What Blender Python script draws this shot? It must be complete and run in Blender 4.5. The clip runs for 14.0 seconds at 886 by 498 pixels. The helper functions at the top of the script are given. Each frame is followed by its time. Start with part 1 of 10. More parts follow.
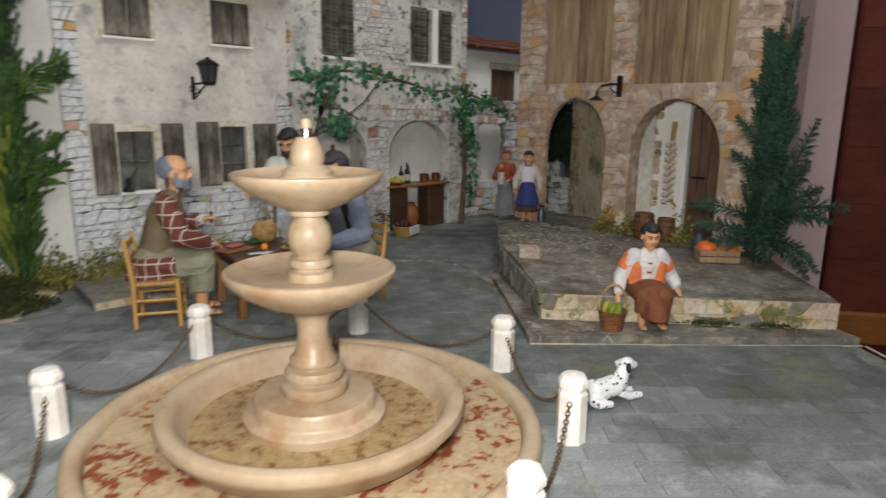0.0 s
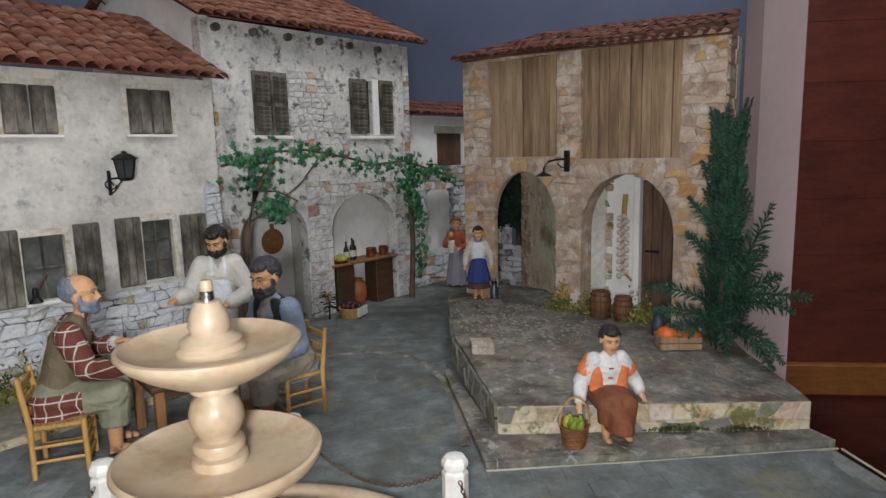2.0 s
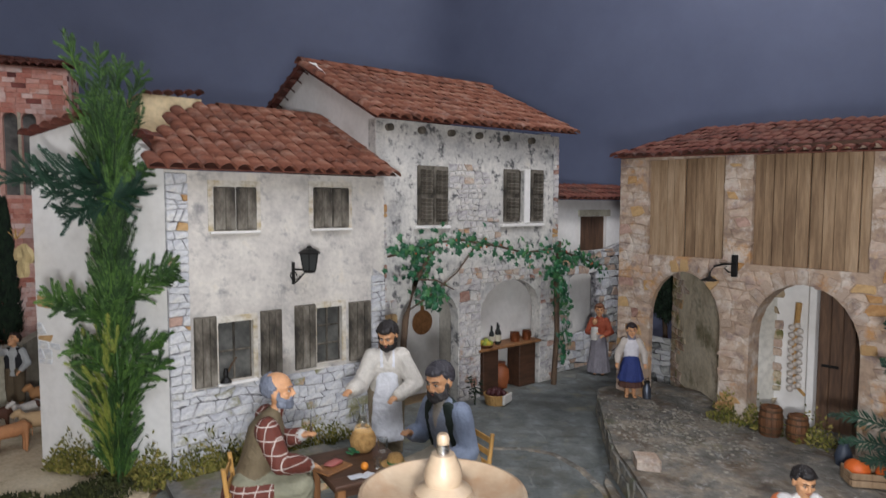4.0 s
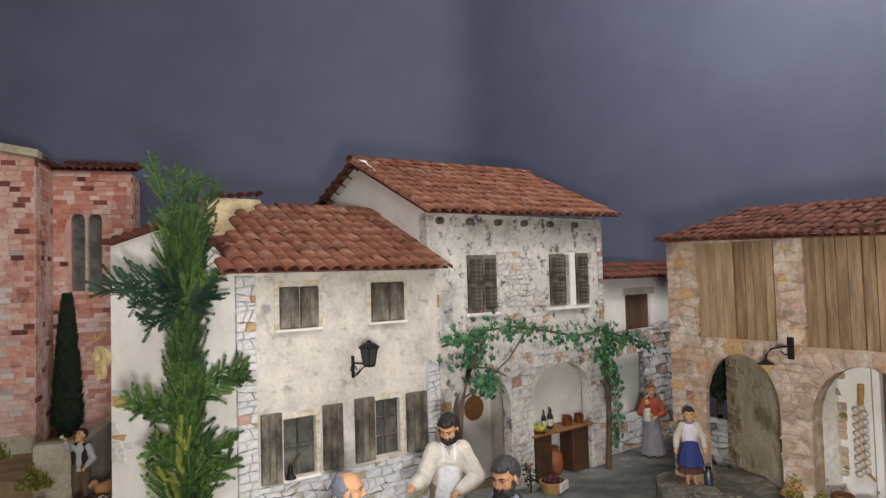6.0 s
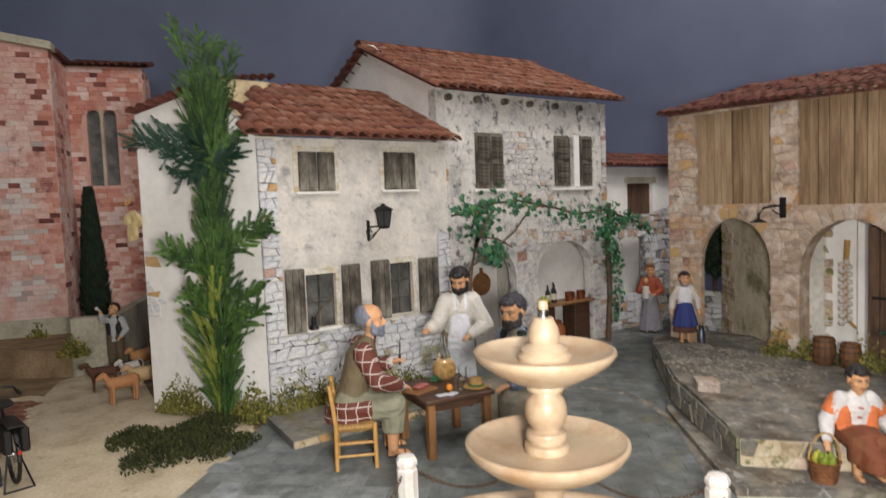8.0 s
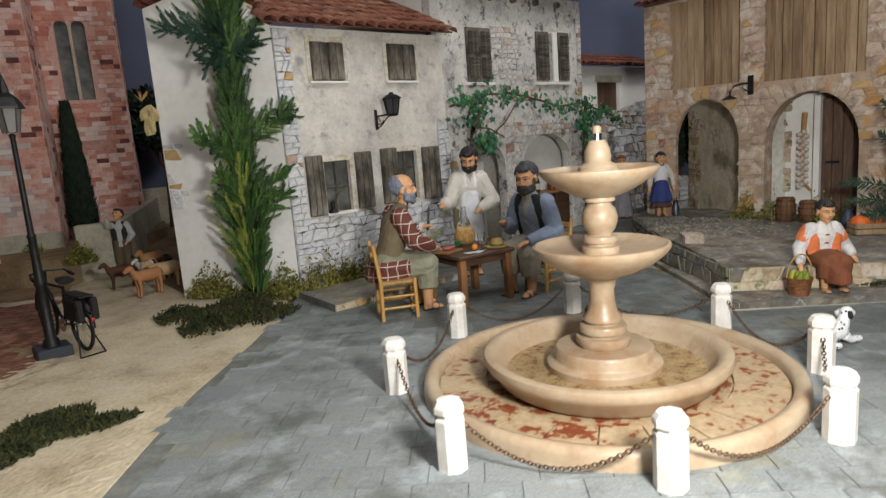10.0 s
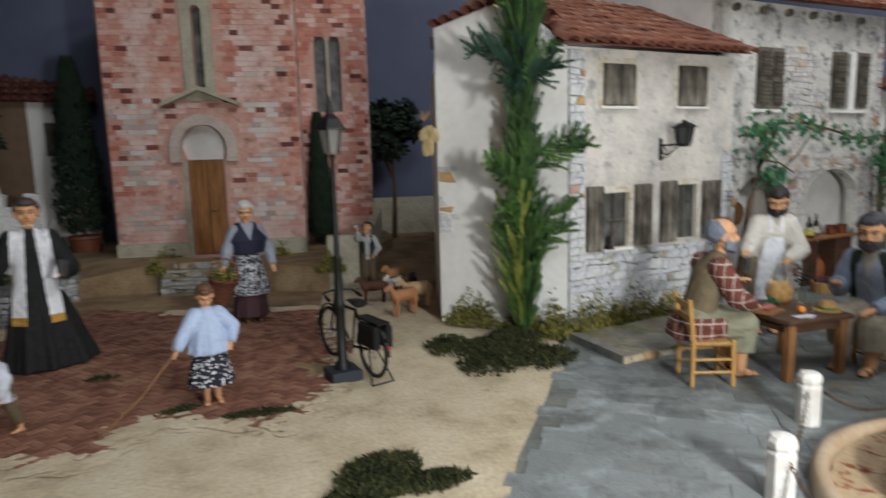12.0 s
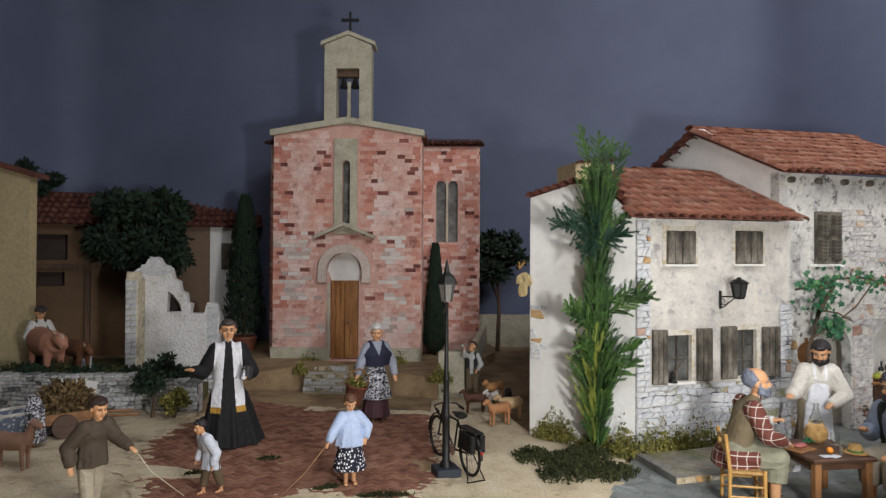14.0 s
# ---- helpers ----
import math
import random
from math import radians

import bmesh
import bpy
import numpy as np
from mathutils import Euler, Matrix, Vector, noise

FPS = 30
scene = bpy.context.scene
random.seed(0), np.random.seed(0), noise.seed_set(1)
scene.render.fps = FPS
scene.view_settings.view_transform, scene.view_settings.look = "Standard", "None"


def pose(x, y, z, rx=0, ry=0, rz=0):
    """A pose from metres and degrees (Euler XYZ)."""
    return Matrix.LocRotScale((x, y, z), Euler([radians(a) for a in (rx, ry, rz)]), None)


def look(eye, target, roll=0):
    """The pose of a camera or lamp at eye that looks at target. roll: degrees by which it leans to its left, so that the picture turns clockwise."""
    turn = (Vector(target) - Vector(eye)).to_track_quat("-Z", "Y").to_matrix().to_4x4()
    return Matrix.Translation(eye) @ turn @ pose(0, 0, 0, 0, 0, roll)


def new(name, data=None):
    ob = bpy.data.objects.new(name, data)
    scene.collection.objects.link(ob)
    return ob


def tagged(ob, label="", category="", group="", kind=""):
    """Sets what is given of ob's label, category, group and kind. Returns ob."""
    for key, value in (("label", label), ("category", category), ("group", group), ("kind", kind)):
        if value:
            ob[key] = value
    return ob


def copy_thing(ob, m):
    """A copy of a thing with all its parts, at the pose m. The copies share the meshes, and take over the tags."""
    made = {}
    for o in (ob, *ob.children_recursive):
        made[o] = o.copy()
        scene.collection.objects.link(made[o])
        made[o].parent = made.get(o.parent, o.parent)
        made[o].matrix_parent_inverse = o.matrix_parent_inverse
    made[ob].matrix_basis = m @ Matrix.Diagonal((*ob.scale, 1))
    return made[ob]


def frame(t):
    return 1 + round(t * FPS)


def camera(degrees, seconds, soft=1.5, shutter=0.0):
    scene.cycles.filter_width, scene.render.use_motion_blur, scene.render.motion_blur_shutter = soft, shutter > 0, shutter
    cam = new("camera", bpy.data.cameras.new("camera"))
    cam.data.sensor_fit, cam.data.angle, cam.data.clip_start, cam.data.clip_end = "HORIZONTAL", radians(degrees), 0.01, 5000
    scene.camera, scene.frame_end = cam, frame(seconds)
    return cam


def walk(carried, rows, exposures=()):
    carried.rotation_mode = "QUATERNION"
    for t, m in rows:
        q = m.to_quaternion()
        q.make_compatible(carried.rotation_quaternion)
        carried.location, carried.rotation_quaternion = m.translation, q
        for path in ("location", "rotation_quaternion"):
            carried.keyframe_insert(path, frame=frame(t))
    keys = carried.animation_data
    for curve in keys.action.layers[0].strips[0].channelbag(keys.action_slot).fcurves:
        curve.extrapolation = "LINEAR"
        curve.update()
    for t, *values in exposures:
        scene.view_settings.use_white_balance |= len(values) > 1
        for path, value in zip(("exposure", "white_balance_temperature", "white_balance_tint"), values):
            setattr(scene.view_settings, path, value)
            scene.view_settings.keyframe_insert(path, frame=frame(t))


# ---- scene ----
cam = camera(70.0, 14.0, soft=1.3, shutter=0.5)

PATH = [
    (0, (-0.321, -1.274, 0.316), (1.058, 0.113, -0.101), 0.6),
    (0.5, (-0.256, -1.26, 0.32), (1.195, 0.057, -0.079), -1.7),
    (1, (-0.24, -1.25, 0.339), (1.226, 0.059, -0.031), -1.6),
    (1.5, (-0.229, -1.235, 0.373), (1.259, 0.062, 0.051), -1.9),
    (2, (-0.235, -1.222, 0.404), (1.251, 0.082, 0.099), -1.4),
    (2.5, (-0.257, -1.201, 0.426), (1.172, 0.168, 0.132), -1.5),
    (3, (-0.278, -1.185, 0.449), (1.065, 0.276, 0.199), -1.1),
    (3.5, (-0.3, -1.175, 0.48), (0.982, 0.347, 0.282), 0.4),
    (4, (-0.314, -1.162, 0.497), (0.937, 0.392, 0.359), 0.2),
    (4.2, (-0.322, -1.159, 0.509), (0.922, 0.403, 0.399), -0.2),
    (6.3, (-0.384, -1.17, 0.545), (0.773, 0.458, 0.648), -1.4),
    (6.5, (-0.389, -1.177, 0.536), (0.755, 0.46, 0.648), -1.3),
    (7, (-0.405, -1.173, 0.489), (0.736, 0.469, 0.505), -0.7),
    (7.5, (-0.425, -1.191, 0.441), (0.701, 0.46, 0.371), -0.5),
    (8, (-0.432, -1.212, 0.405), (0.731, 0.41, 0.275), -2.2),
    (8.5, (-0.438, -1.212, 0.362), (0.76, 0.375, 0.14), -2.5),
    (8.7, (-0.452, -1.233, 0.355), (0.734, 0.36, 0.115), -3.1),
    (10.8, (-0.685, -1.154, 0.297), (0.628, 0.302, -0.098), -4.6),
    (11, (-0.684, -1.111, 0.304), (0.578, 0.392, -0.082), -4.4),
    (11.5, (-0.708, -1.032, 0.324), (0.387, 0.606, -0.024), -4.1),
    (12, (-0.766, -0.984, 0.36), (0.121, 0.785, 0.07), -1.6),
    (12.5, (-0.8, -0.98, 0.401), (-0.091, 0.874, 0.161), -0.5),
    (13, (-0.82, -1.067, 0.446), (-0.199, 0.832, 0.343), -0.9),
    (13.5, (-0.849, -1.206, 0.462), (-0.279, 0.71, 0.443), 0.7),
    (14, (-0.865, -1.297, 0.464), (-0.288, 0.618, 0.488), 0.3),
]
walk(cam, [(t, look(eye, target, roll)) for t, eye, target, roll in PATH],
     [(0.0, -0.55, 6600, 10), (1.5, -0.54, 6250, 10), (3.0, -0.36, 6000, 10), (4.2, -0.24, 6150, 14), (6.5, 0.06, 6850, 13), (7.5, 0.00, 6800, 14), (8.7, -0.26, 6600, 11), (11.0, -0.45, 6500, 9), (11.7, -0.36, 6300, 8), (12.5, 0.02, 6150, 9), (14.0, 0.12, 6350, 11)])
# ---- light: the hand-held torch, added overhead fill, added fill that washes the far wall ----
world = bpy.data.worlds.new("room_dark")
world.use_nodes = True
world.node_tree.nodes["Background"].inputs[0].default_value = (0.30, 0.36, 0.5, 1)
world.node_tree.nodes["Background"].inputs[1].default_value = 0.03
scene.world = world

torch = new("torch", bpy.data.lights.new("torch", "POINT"))
torch.data.energy, torch.data.shadow_soft_size, torch.data.color = 45.0, 0.05, (0.99, 0.985, 0.95)
torch.location = (-0.37, -1.28, 0.40)

# soft overhead fill added for the room's ambient light; its source is unseen
overhead_fill = new("overhead_fill", bpy.data.lights.new("overhead_fill", "AREA"))
overhead_fill.data.energy, overhead_fill.data.size, overhead_fill.data.color = 41.0, 1.6, (0.95, 0.97, 1.0)
overhead_fill.matrix_world = look((-0.32, -1.15, 2.15), (-0.12, 0.2, 0.0))

# added fill that brightens the right of the backdrop; no known fixture
backdrop_fill = new("backdrop_fill", bpy.data.lights.new("backdrop_fill", "AREA"))
backdrop_fill.data.energy, backdrop_fill.data.size, backdrop_fill.data.color = 33.0, 0.5, (1.0, 0.97, 0.93)
backdrop_fill.matrix_world = look((1.25, -0.75, 2.15), (1.62, 0.70, 1.0))


# ---- materials ----
def srgb(r, g, b):
    f = lambda c: c / 12.92 if c <= 0.04045 else ((c + 0.055) / 1.055) ** 2.4
    return (f(r / 255), f(g / 255), f(b / 255), 1)


def stuff_mat(name, stops, scale=20.0, rough=0.8, bump=0.25, fine=None, metallic=0.0, vary=0.0, island=False,
              stretch=(1, 1, 1), detail=6.0, bump_dist=0.002, coat=0.0, speck=None, stains=(), grain=0.55):
    """Node material: a colour ramp over noise, fine grain, relief, and a value shift for each piece."""
    m = bpy.data.materials.new(name)
    m.use_nodes = True
    nt = m.node_tree
    N, L = nt.nodes, nt.links
    bsdf = N["Principled BSDF"]
    tc = N.new("ShaderNodeTexCoord")
    mp = N.new("ShaderNodeMapping")
    mp.inputs["Scale"].default_value = stretch
    L.new(tc.outputs["Object"], mp.inputs[0])
    nz = N.new("ShaderNodeTexNoise")
    nz.inputs["Scale"].default_value, nz.inputs["Detail"].default_value, nz.inputs["Roughness"].default_value = scale, detail, 0.62
    L.new(mp.outputs[0], nz.inputs["Vector"])
    fn = N.new("ShaderNodeTexNoise")
    fn.inputs["Scale"].default_value, fn.inputs["Detail"].default_value = fine or scale * 9, 3.0
    L.new(mp.outputs[0], fn.inputs["Vector"])
    ramp = N.new("ShaderNodeValToRGB")
    els = ramp.color_ramp.elements
    while len(els) < len(stops):
        els.new(0.5)
    for e, (p, c) in zip(els, stops):
        e.position, e.color = p, c
    fac = nz.outputs["Fac"]
    if vary:
        geo = N.new("ShaderNodeNewGeometry") if island else N.new("ShaderNodeObjectInfo")
        rnd = geo.outputs["Random Per Island"] if island else geo.outputs["Random"]
        ma = N.new("ShaderNodeMath")
        ma.operation = "MULTIPLY_ADD"
        L.new(rnd, ma.inputs[0])
        ma.inputs[1].default_value = vary
        ma.inputs[2].default_value = -vary / 2
        ad = N.new("ShaderNodeMath")
        L.new(fac, ad.inputs[0])
        L.new(ma.outputs[0], ad.inputs[1])
        fac = ad.outputs[0]
    L.new(fac, ramp.inputs[0])
    col = ramp.outputs[0]
    mx = N.new("ShaderNodeMix")
    mx.data_type, mx.blend_type = "RGBA", "MULTIPLY"
    mx.inputs[0].default_value = grain
    fr = N.new("ShaderNodeValToRGB")
    fr.color_ramp.elements[0].position, fr.color_ramp.elements[0].color = 0.3, (0.62, 0.62, 0.62, 1)
    fr.color_ramp.elements[1].position, fr.color_ramp.elements[1].color = 0.6, (1, 1, 1, 1)
    L.new(fn.outputs["Fac"], fr.inputs[0])
    L.new(col, mx.inputs[6])
    L.new(fr.outputs[0], mx.inputs[7])
    col = mx.outputs[2]
    if speck:
        sp = N.new("ShaderNodeTexNoise")
        sp.inputs["Scale"].default_value, sp.inputs["Detail"].default_value = speck[1], 8.0
        sp.inputs["Roughness"].default_value = 0.7
        L.new(tc.outputs["Object"], sp.inputs["Vector"])
        sr = N.new("ShaderNodeValToRGB")
        sr.color_ramp.elements[0].position, sr.color_ramp.elements[0].color = speck[2], (0, 0, 0, 1)
        sr.color_ramp.elements[1].position, sr.color_ramp.elements[1].color = speck[3], (1, 1, 1, 1)
        L.new(sp.outputs["Fac"], sr.inputs[0])
        m2 = N.new("ShaderNodeMix")
        m2.data_type = "RGBA"
        L.new(sr.outputs[0], m2.inputs[0])
        L.new(col, m2.inputs[6])
        m2.inputs[7].default_value = speck[0]
        col = m2.outputs[2]
    for tint, size, lo, hi in stains:  # patches that run on from piece to piece
        gp = N.new("ShaderNodeNewGeometry")
        sn = N.new("ShaderNodeTexNoise")
        sn.inputs["Scale"].default_value, sn.inputs["Detail"].default_value, sn.inputs["Roughness"].default_value = size, 6.0, 0.68
        L.new(gp.outputs["Position"], sn.inputs["Vector"])
        mr = N.new("ShaderNodeMapRange")
        mr.inputs[1].default_value, mr.inputs[2].default_value, mr.inputs[4].default_value = lo, hi, tint[3]
        L.new(sn.outputs["Fac"], mr.inputs[0])
        m3 = N.new("ShaderNodeMix")
        m3.data_type = "RGBA"
        L.new(mr.outputs[0], m3.inputs[0])
        L.new(col, m3.inputs[6])
        m3.inputs[7].default_value = (*tint[:3], 1)
        col = m3.outputs[2]
    L.new(col, bsdf.inputs["Base Color"])
    rr = N.new("ShaderNodeMapRange")
    rr.inputs[3].default_value, rr.inputs[4].default_value = max(rough - 0.12, 0.03), min(rough + 0.12, 1)
    L.new(fn.outputs["Fac"], rr.inputs[0])
    L.new(rr.outputs[0], bsdf.inputs["Roughness"])
    bsdf.inputs["Metallic"].default_value = metallic
    bsdf.inputs["Coat Weight"].default_value = coat
    if bump:
        bp = N.new("ShaderNodeBump")
        bp.inputs["Strength"].default_value, bp.inputs["Distance"].default_value = bump, bump_dist
        su = N.new("ShaderNodeMath")
        L.new(nz.outputs["Fac"], su.inputs[0])
        L.new(fn.outputs["Fac"], su.inputs[1])
        L.new(su.outputs[0], bp.inputs["Height"])
        L.new(bp.outputs[0], bsdf.inputs["Normal"])
    return m


def tint(r, g, b, amount):
    return (*srgb(r, g, b)[:3], amount)


def two(a, b, lo=0.35, hi=0.65):
    return [(lo, a), (hi, b)]


MAT = {
    "plaster": stuff_mat("weathered_white_plaster", [(0.30, srgb(172, 168, 162)), (0.44, srgb(204, 198, 190)), (0.6, srgb(220, 214, 204)), (0.8, srgb(224, 212, 190))], 16, 0.9, 0.5, 120, speck=(srgb(136, 134, 134), 26, 0.54, 0.70), grain=0.35),
    "plaster2": stuff_mat("stained_white_plaster", [(0.30, srgb(144, 143, 144)), (0.45, srgb(204, 201, 195)), (0.6, srgb(222, 218, 210)), (0.8, srgb(222, 214, 198))], 13, 0.9, 0.5, 120, speck=(srgb(92, 92, 93), 32, 0.53, 0.62)),
    "plaster_plain": stuff_mat("smooth_white_plaster", [(0.28, srgb(216, 212, 206)), (0.5, srgb(234, 231, 226)), (0.7, srgb(241, 239, 235))], 7, 0.92, 0.2, 70, grain=0.15),
    "plaster_cream": stuff_mat("cream_plaster", [(0.3, srgb(206, 182, 140)), (0.7, srgb(224, 204, 164))], 10, 0.9, 0.25, 90),
    "plaster_beige": stuff_mat("beige_plaster", [(0.3, srgb(176, 160, 122)), (0.7, srgb(196, 178, 138))], 6, 0.9, 0.2, 70),
    "surround": stuff_mat("ochre_tinted_limewash", [(0.35, srgb(196, 176, 134)), (0.5, srgb(212, 204, 188)), (0.7, srgb(222, 218, 210))], 30, 0.9, 0.3, 120),
    "niche": stuff_mat("greyish_plaster", [(0.3, srgb(196, 192, 180)), (0.7, srgb(224, 220, 210))], 9, 0.9, 0.3, 90),
    "stone_white": stuff_mat("whitewashed_stone", [(0.25, srgb(140, 142, 150)), (0.42, srgb(198, 199, 204)), (0.6, srgb(216, 216, 216)), (0.8, srgb(226, 220, 206))], 34, 0.9, 0.6, 200, vary=0.16),
    "stone_worn": stuff_mat("flaking_limewashed_rubble", [(0.25, srgb(132, 124, 126)), (0.42, srgb(190, 186, 186)), (0.6, srgb(212, 208, 204)), (0.8, srgb(220, 212, 196))], 40, 0.9, 0.8, 200, vary=0.22, stains=((tint(158, 116, 78, 0.75), 26, 0.56, 0.66), (tint(88, 78, 84, 0.7), 44, 0.54, 0.64), (tint(226, 222, 214, 0.7), 22, 0.52, 0.62))),
    "stone_mix": stuff_mat("mixed_rubble_stone", [(0.28, srgb(134, 112, 98)), (0.42, srgb(178, 154, 134)), (0.52, srgb(198, 177, 157)), (0.64, srgb(184, 159, 143)), (0.78, srgb(196, 167, 130))], 22, 0.9, 0.6, 150, vary=0.24, stains=((tint(196, 142, 76, 0.75), 13, 0.56, 0.66), (tint(212, 202, 190, 0.8), 22, 0.51, 0.64), (tint(120, 104, 104, 0.65), 31, 0.54, 0.66))),
    "stone_ochre": stuff_mat("ochre_stone", [(0.3, srgb(176, 132, 84)), (0.6, srgb(196, 162, 114))], 40, 0.88, 0.5, 160, vary=0.4),
    "stone_red": stuff_mat("reddish_stone", [(0.3, srgb(146, 108, 94)), (0.6, srgb(190, 158, 142))], 40, 0.88, 0.5, 160, vary=0.4),
    "stone_grey": stuff_mat("grey_dry_stone", [(0.3, srgb(110, 112, 112)), (0.6, srgb(190, 190, 186))], 40, 0.9, 0.6, 160, vary=0.5),
    "mortar": stuff_mat("barn_mortar", [(0.3, srgb(142, 120, 102)), (0.5, srgb(176, 152, 130)), (0.7, srgb(190, 168, 146))], 18, 0.92, 0.6, 140, stains=((tint(196, 142, 76, 0.6), 13, 0.56, 0.66), (tint(212, 202, 190, 0.8), 22, 0.51, 0.64), (tint(120, 104, 104, 0.65), 31, 0.54, 0.66))),
    "riser_stone": stuff_mat("mossy_riser_stone", [(0.3, srgb(150, 130, 102)), (0.5, srgb(188, 170, 140)), (0.7, srgb(206, 194, 170))], 24, 0.9, 0.6, 150, vary=0.3, stains=((tint(196, 142, 76, 0.75), 19, 0.56, 0.65), (tint(116, 92, 62, 0.65), 13, 0.56, 0.68), (tint(92, 94, 40, 0.85), 26, 0.52, 0.60), (tint(190, 188, 184, 0.6), 22, 0.56, 0.68))),
    "mortar_dark": stuff_mat("dark_joint_mortar", [(0.36, srgb(64, 62, 66)), (0.46, srgb(150, 148, 150)), (0.60, srgb(204, 202, 200))], 34, 0.92, 0.5, 140),
    "tile": stuff_mat("terracotta_roof_tile", [(0.28, srgb(86, 50, 38)), (0.45, srgb(122, 72, 53)), (0.60, srgb(138, 88, 67)), (0.76, srgb(162, 124, 104))], 34, 0.9, 0.5, 170, vary=0.22, stains=((tint(92, 64, 54, 0.6), 14, 0.52, 0.66), (tint(168, 138, 124, 0.55), 22, 0.54, 0.68))),
    "tile_dark": stuff_mat("dark_weathered_roof_tile", [(0.3, srgb(66, 36, 30)), (0.5, srgb(104, 54, 42)), (0.7, srgb(118, 78, 64))], 38, 0.9, 0.5, 170, vary=0.25, stains=((tint(70, 52, 46, 0.7), 14, 0.50, 0.66), (tint(156, 128, 114, 0.5), 26, 0.60, 0.70))),
    "shutter": stuff_mat("grey_weathered_wood", [(0.33, srgb(46, 42, 37)), (0.46, srgb(86, 80, 70)), (0.56, srgb(112, 105, 94)), (0.70, srgb(144, 138, 126))], 30, 0.88, 0.5, 140, stretch=(1.3, 1.3, 0.6), vary=0.10),
    "plank": stuff_mat("raw_wood_plank", [(0.3, srgb(120, 95, 70)), (0.5, srgb(154, 127, 97)), (0.7, srgb(176, 150, 120))], 30, 0.75, 0.35, 160, stretch=(2.4, 2.4, 0.25), vary=0.28),
    "door_wood": stuff_mat("brown_door_wood", [(0.3, srgb(72, 52, 40)), (0.6, srgb(104, 78, 58)), (0.75, srgb(126, 98, 74))], 30, 0.6, 0.3, 120, stretch=(2.2, 2.2, 0.3)),
    "church_door": stuff_mat("golden_oak_wood", [(0.3, srgb(112, 72, 34)), (0.5, srgb(152, 102, 54)), (0.75, srgb(172, 122, 70))], 30, 0.5, 0.3, 120, stretch=(2.2, 2.2, 0.3)),
    "dark_wood": stuff_mat("dark_table_wood", [(0.3, srgb(54, 36, 26)), (0.6, srgb(84, 58, 42))], 34, 0.5, 0.3, 140, stretch=(0.4, 2, 2)),
    "leg_wood": stuff_mat("oak_leg_wood", [(0.3, srgb(112, 74, 42)), (0.6, srgb(146, 102, 62))], 34, 0.55, 0.3, 140, stretch=(2, 2, 0.4)),
    "barrel_wood": stuff_mat("dark_barrel_oak", [(0.3, srgb(88, 58, 36)), (0.6, srgb(124, 82, 50))], 34, 0.65, 0.3, 140, stretch=(2, 2, 0.4), vary=0.2),
    "chair_wood": stuff_mat("pale_beech_wood", [(0.3, srgb(178, 130, 66)), (0.6, srgb(206, 160, 92))], 34, 0.45, 0.2, 140, stretch=(2, 2, 0.4)),
    "rush": stuff_mat("woven_rush", [(0.3, srgb(150, 110, 58)), (0.6, srgb(196, 156, 96))], 90, 0.8, 0.7, 300, stretch=(1, 3, 1)),
    "bark": stuff_mat("brown_bark", [(0.3, srgb(60, 46, 36)), (0.6, srgb(104, 84, 66))], 60, 0.9, 0.8, 220, stretch=(1, 1, 0.3)),
    "fountain": stuff_mat("cream_glazed_stone", [(0.28, srgb(154, 126, 98)), (0.42, srgb(173, 149, 122)), (0.6, srgb(183, 163, 137)), (0.75, srgb(192, 176, 152))], 14, 0.42, 0.14, 120, coat=0.06, grain=0.25, stains=((tint(150, 106, 66, 0.6), 18, 0.54, 0.70),)),
    "marble": stuff_mat("red_veined_cream_tile", [(0.37, srgb(126, 64, 40)), (0.43, srgb(146, 88, 60)), (0.45, srgb(174, 150, 118)), (0.7, srgb(188, 168, 136))], 60, 0.4, 0.12, 150, vary=0.1),
    "basin_wet": stuff_mat("wet_veined_basin", [(0.35, srgb(112, 74, 44)), (0.415, srgb(132, 98, 62)), (0.44, srgb(152, 126, 88)), (0.7, srgb(172, 148, 108))], 70, 0.3, 0.12, 150),
    "bollard": stuff_mat("white_painted_stone", [(0.3, srgb(216, 208, 198)), (0.6, srgb(238, 234, 228))], 30, 0.6, 0.3, 160, grain=0.2),
    "iron": stuff_mat("black_iron", [(0.3, srgb(20, 20, 21)), (0.6, srgb(38, 37, 36))], 60, 0.5, 0.3, 200, metallic=0.4),
    "rust_chain": stuff_mat("rusty_chain_iron", [(0.3, srgb(66, 48, 36)), (0.6, srgb(110, 86, 64))], 90, 0.6, 0.3, 300, metallic=0.5),
    "thuja_yellow": stuff_mat("yellowing_conifer_spray", [(0.3, srgb(92, 110, 44)), (0.5, srgb(130, 142, 58)), (0.72, srgb(168, 168, 80))], 16, 0.6, 0.2, 200, vary=0.2, island=True),
    "lime_rough": stuff_mat("rough_beige_lime", [(0.3, srgb(180, 166, 138)), (0.5, srgb(214, 202, 176)), (0.7, srgb(226, 216, 194))], 14, 0.92, 0.6, 110, stains=((tint(92, 88, 48, 0.7), 9, 0.55, 0.66), (tint(120, 100, 80, 0.6), 20, 0.55, 0.68))),
    "steel": stuff_mat("bright_steel", [(0.3, srgb(190, 190, 192)), (0.6, srgb(220, 220, 222))], 60, 0.25, 0.05, 200, metallic=1.0),
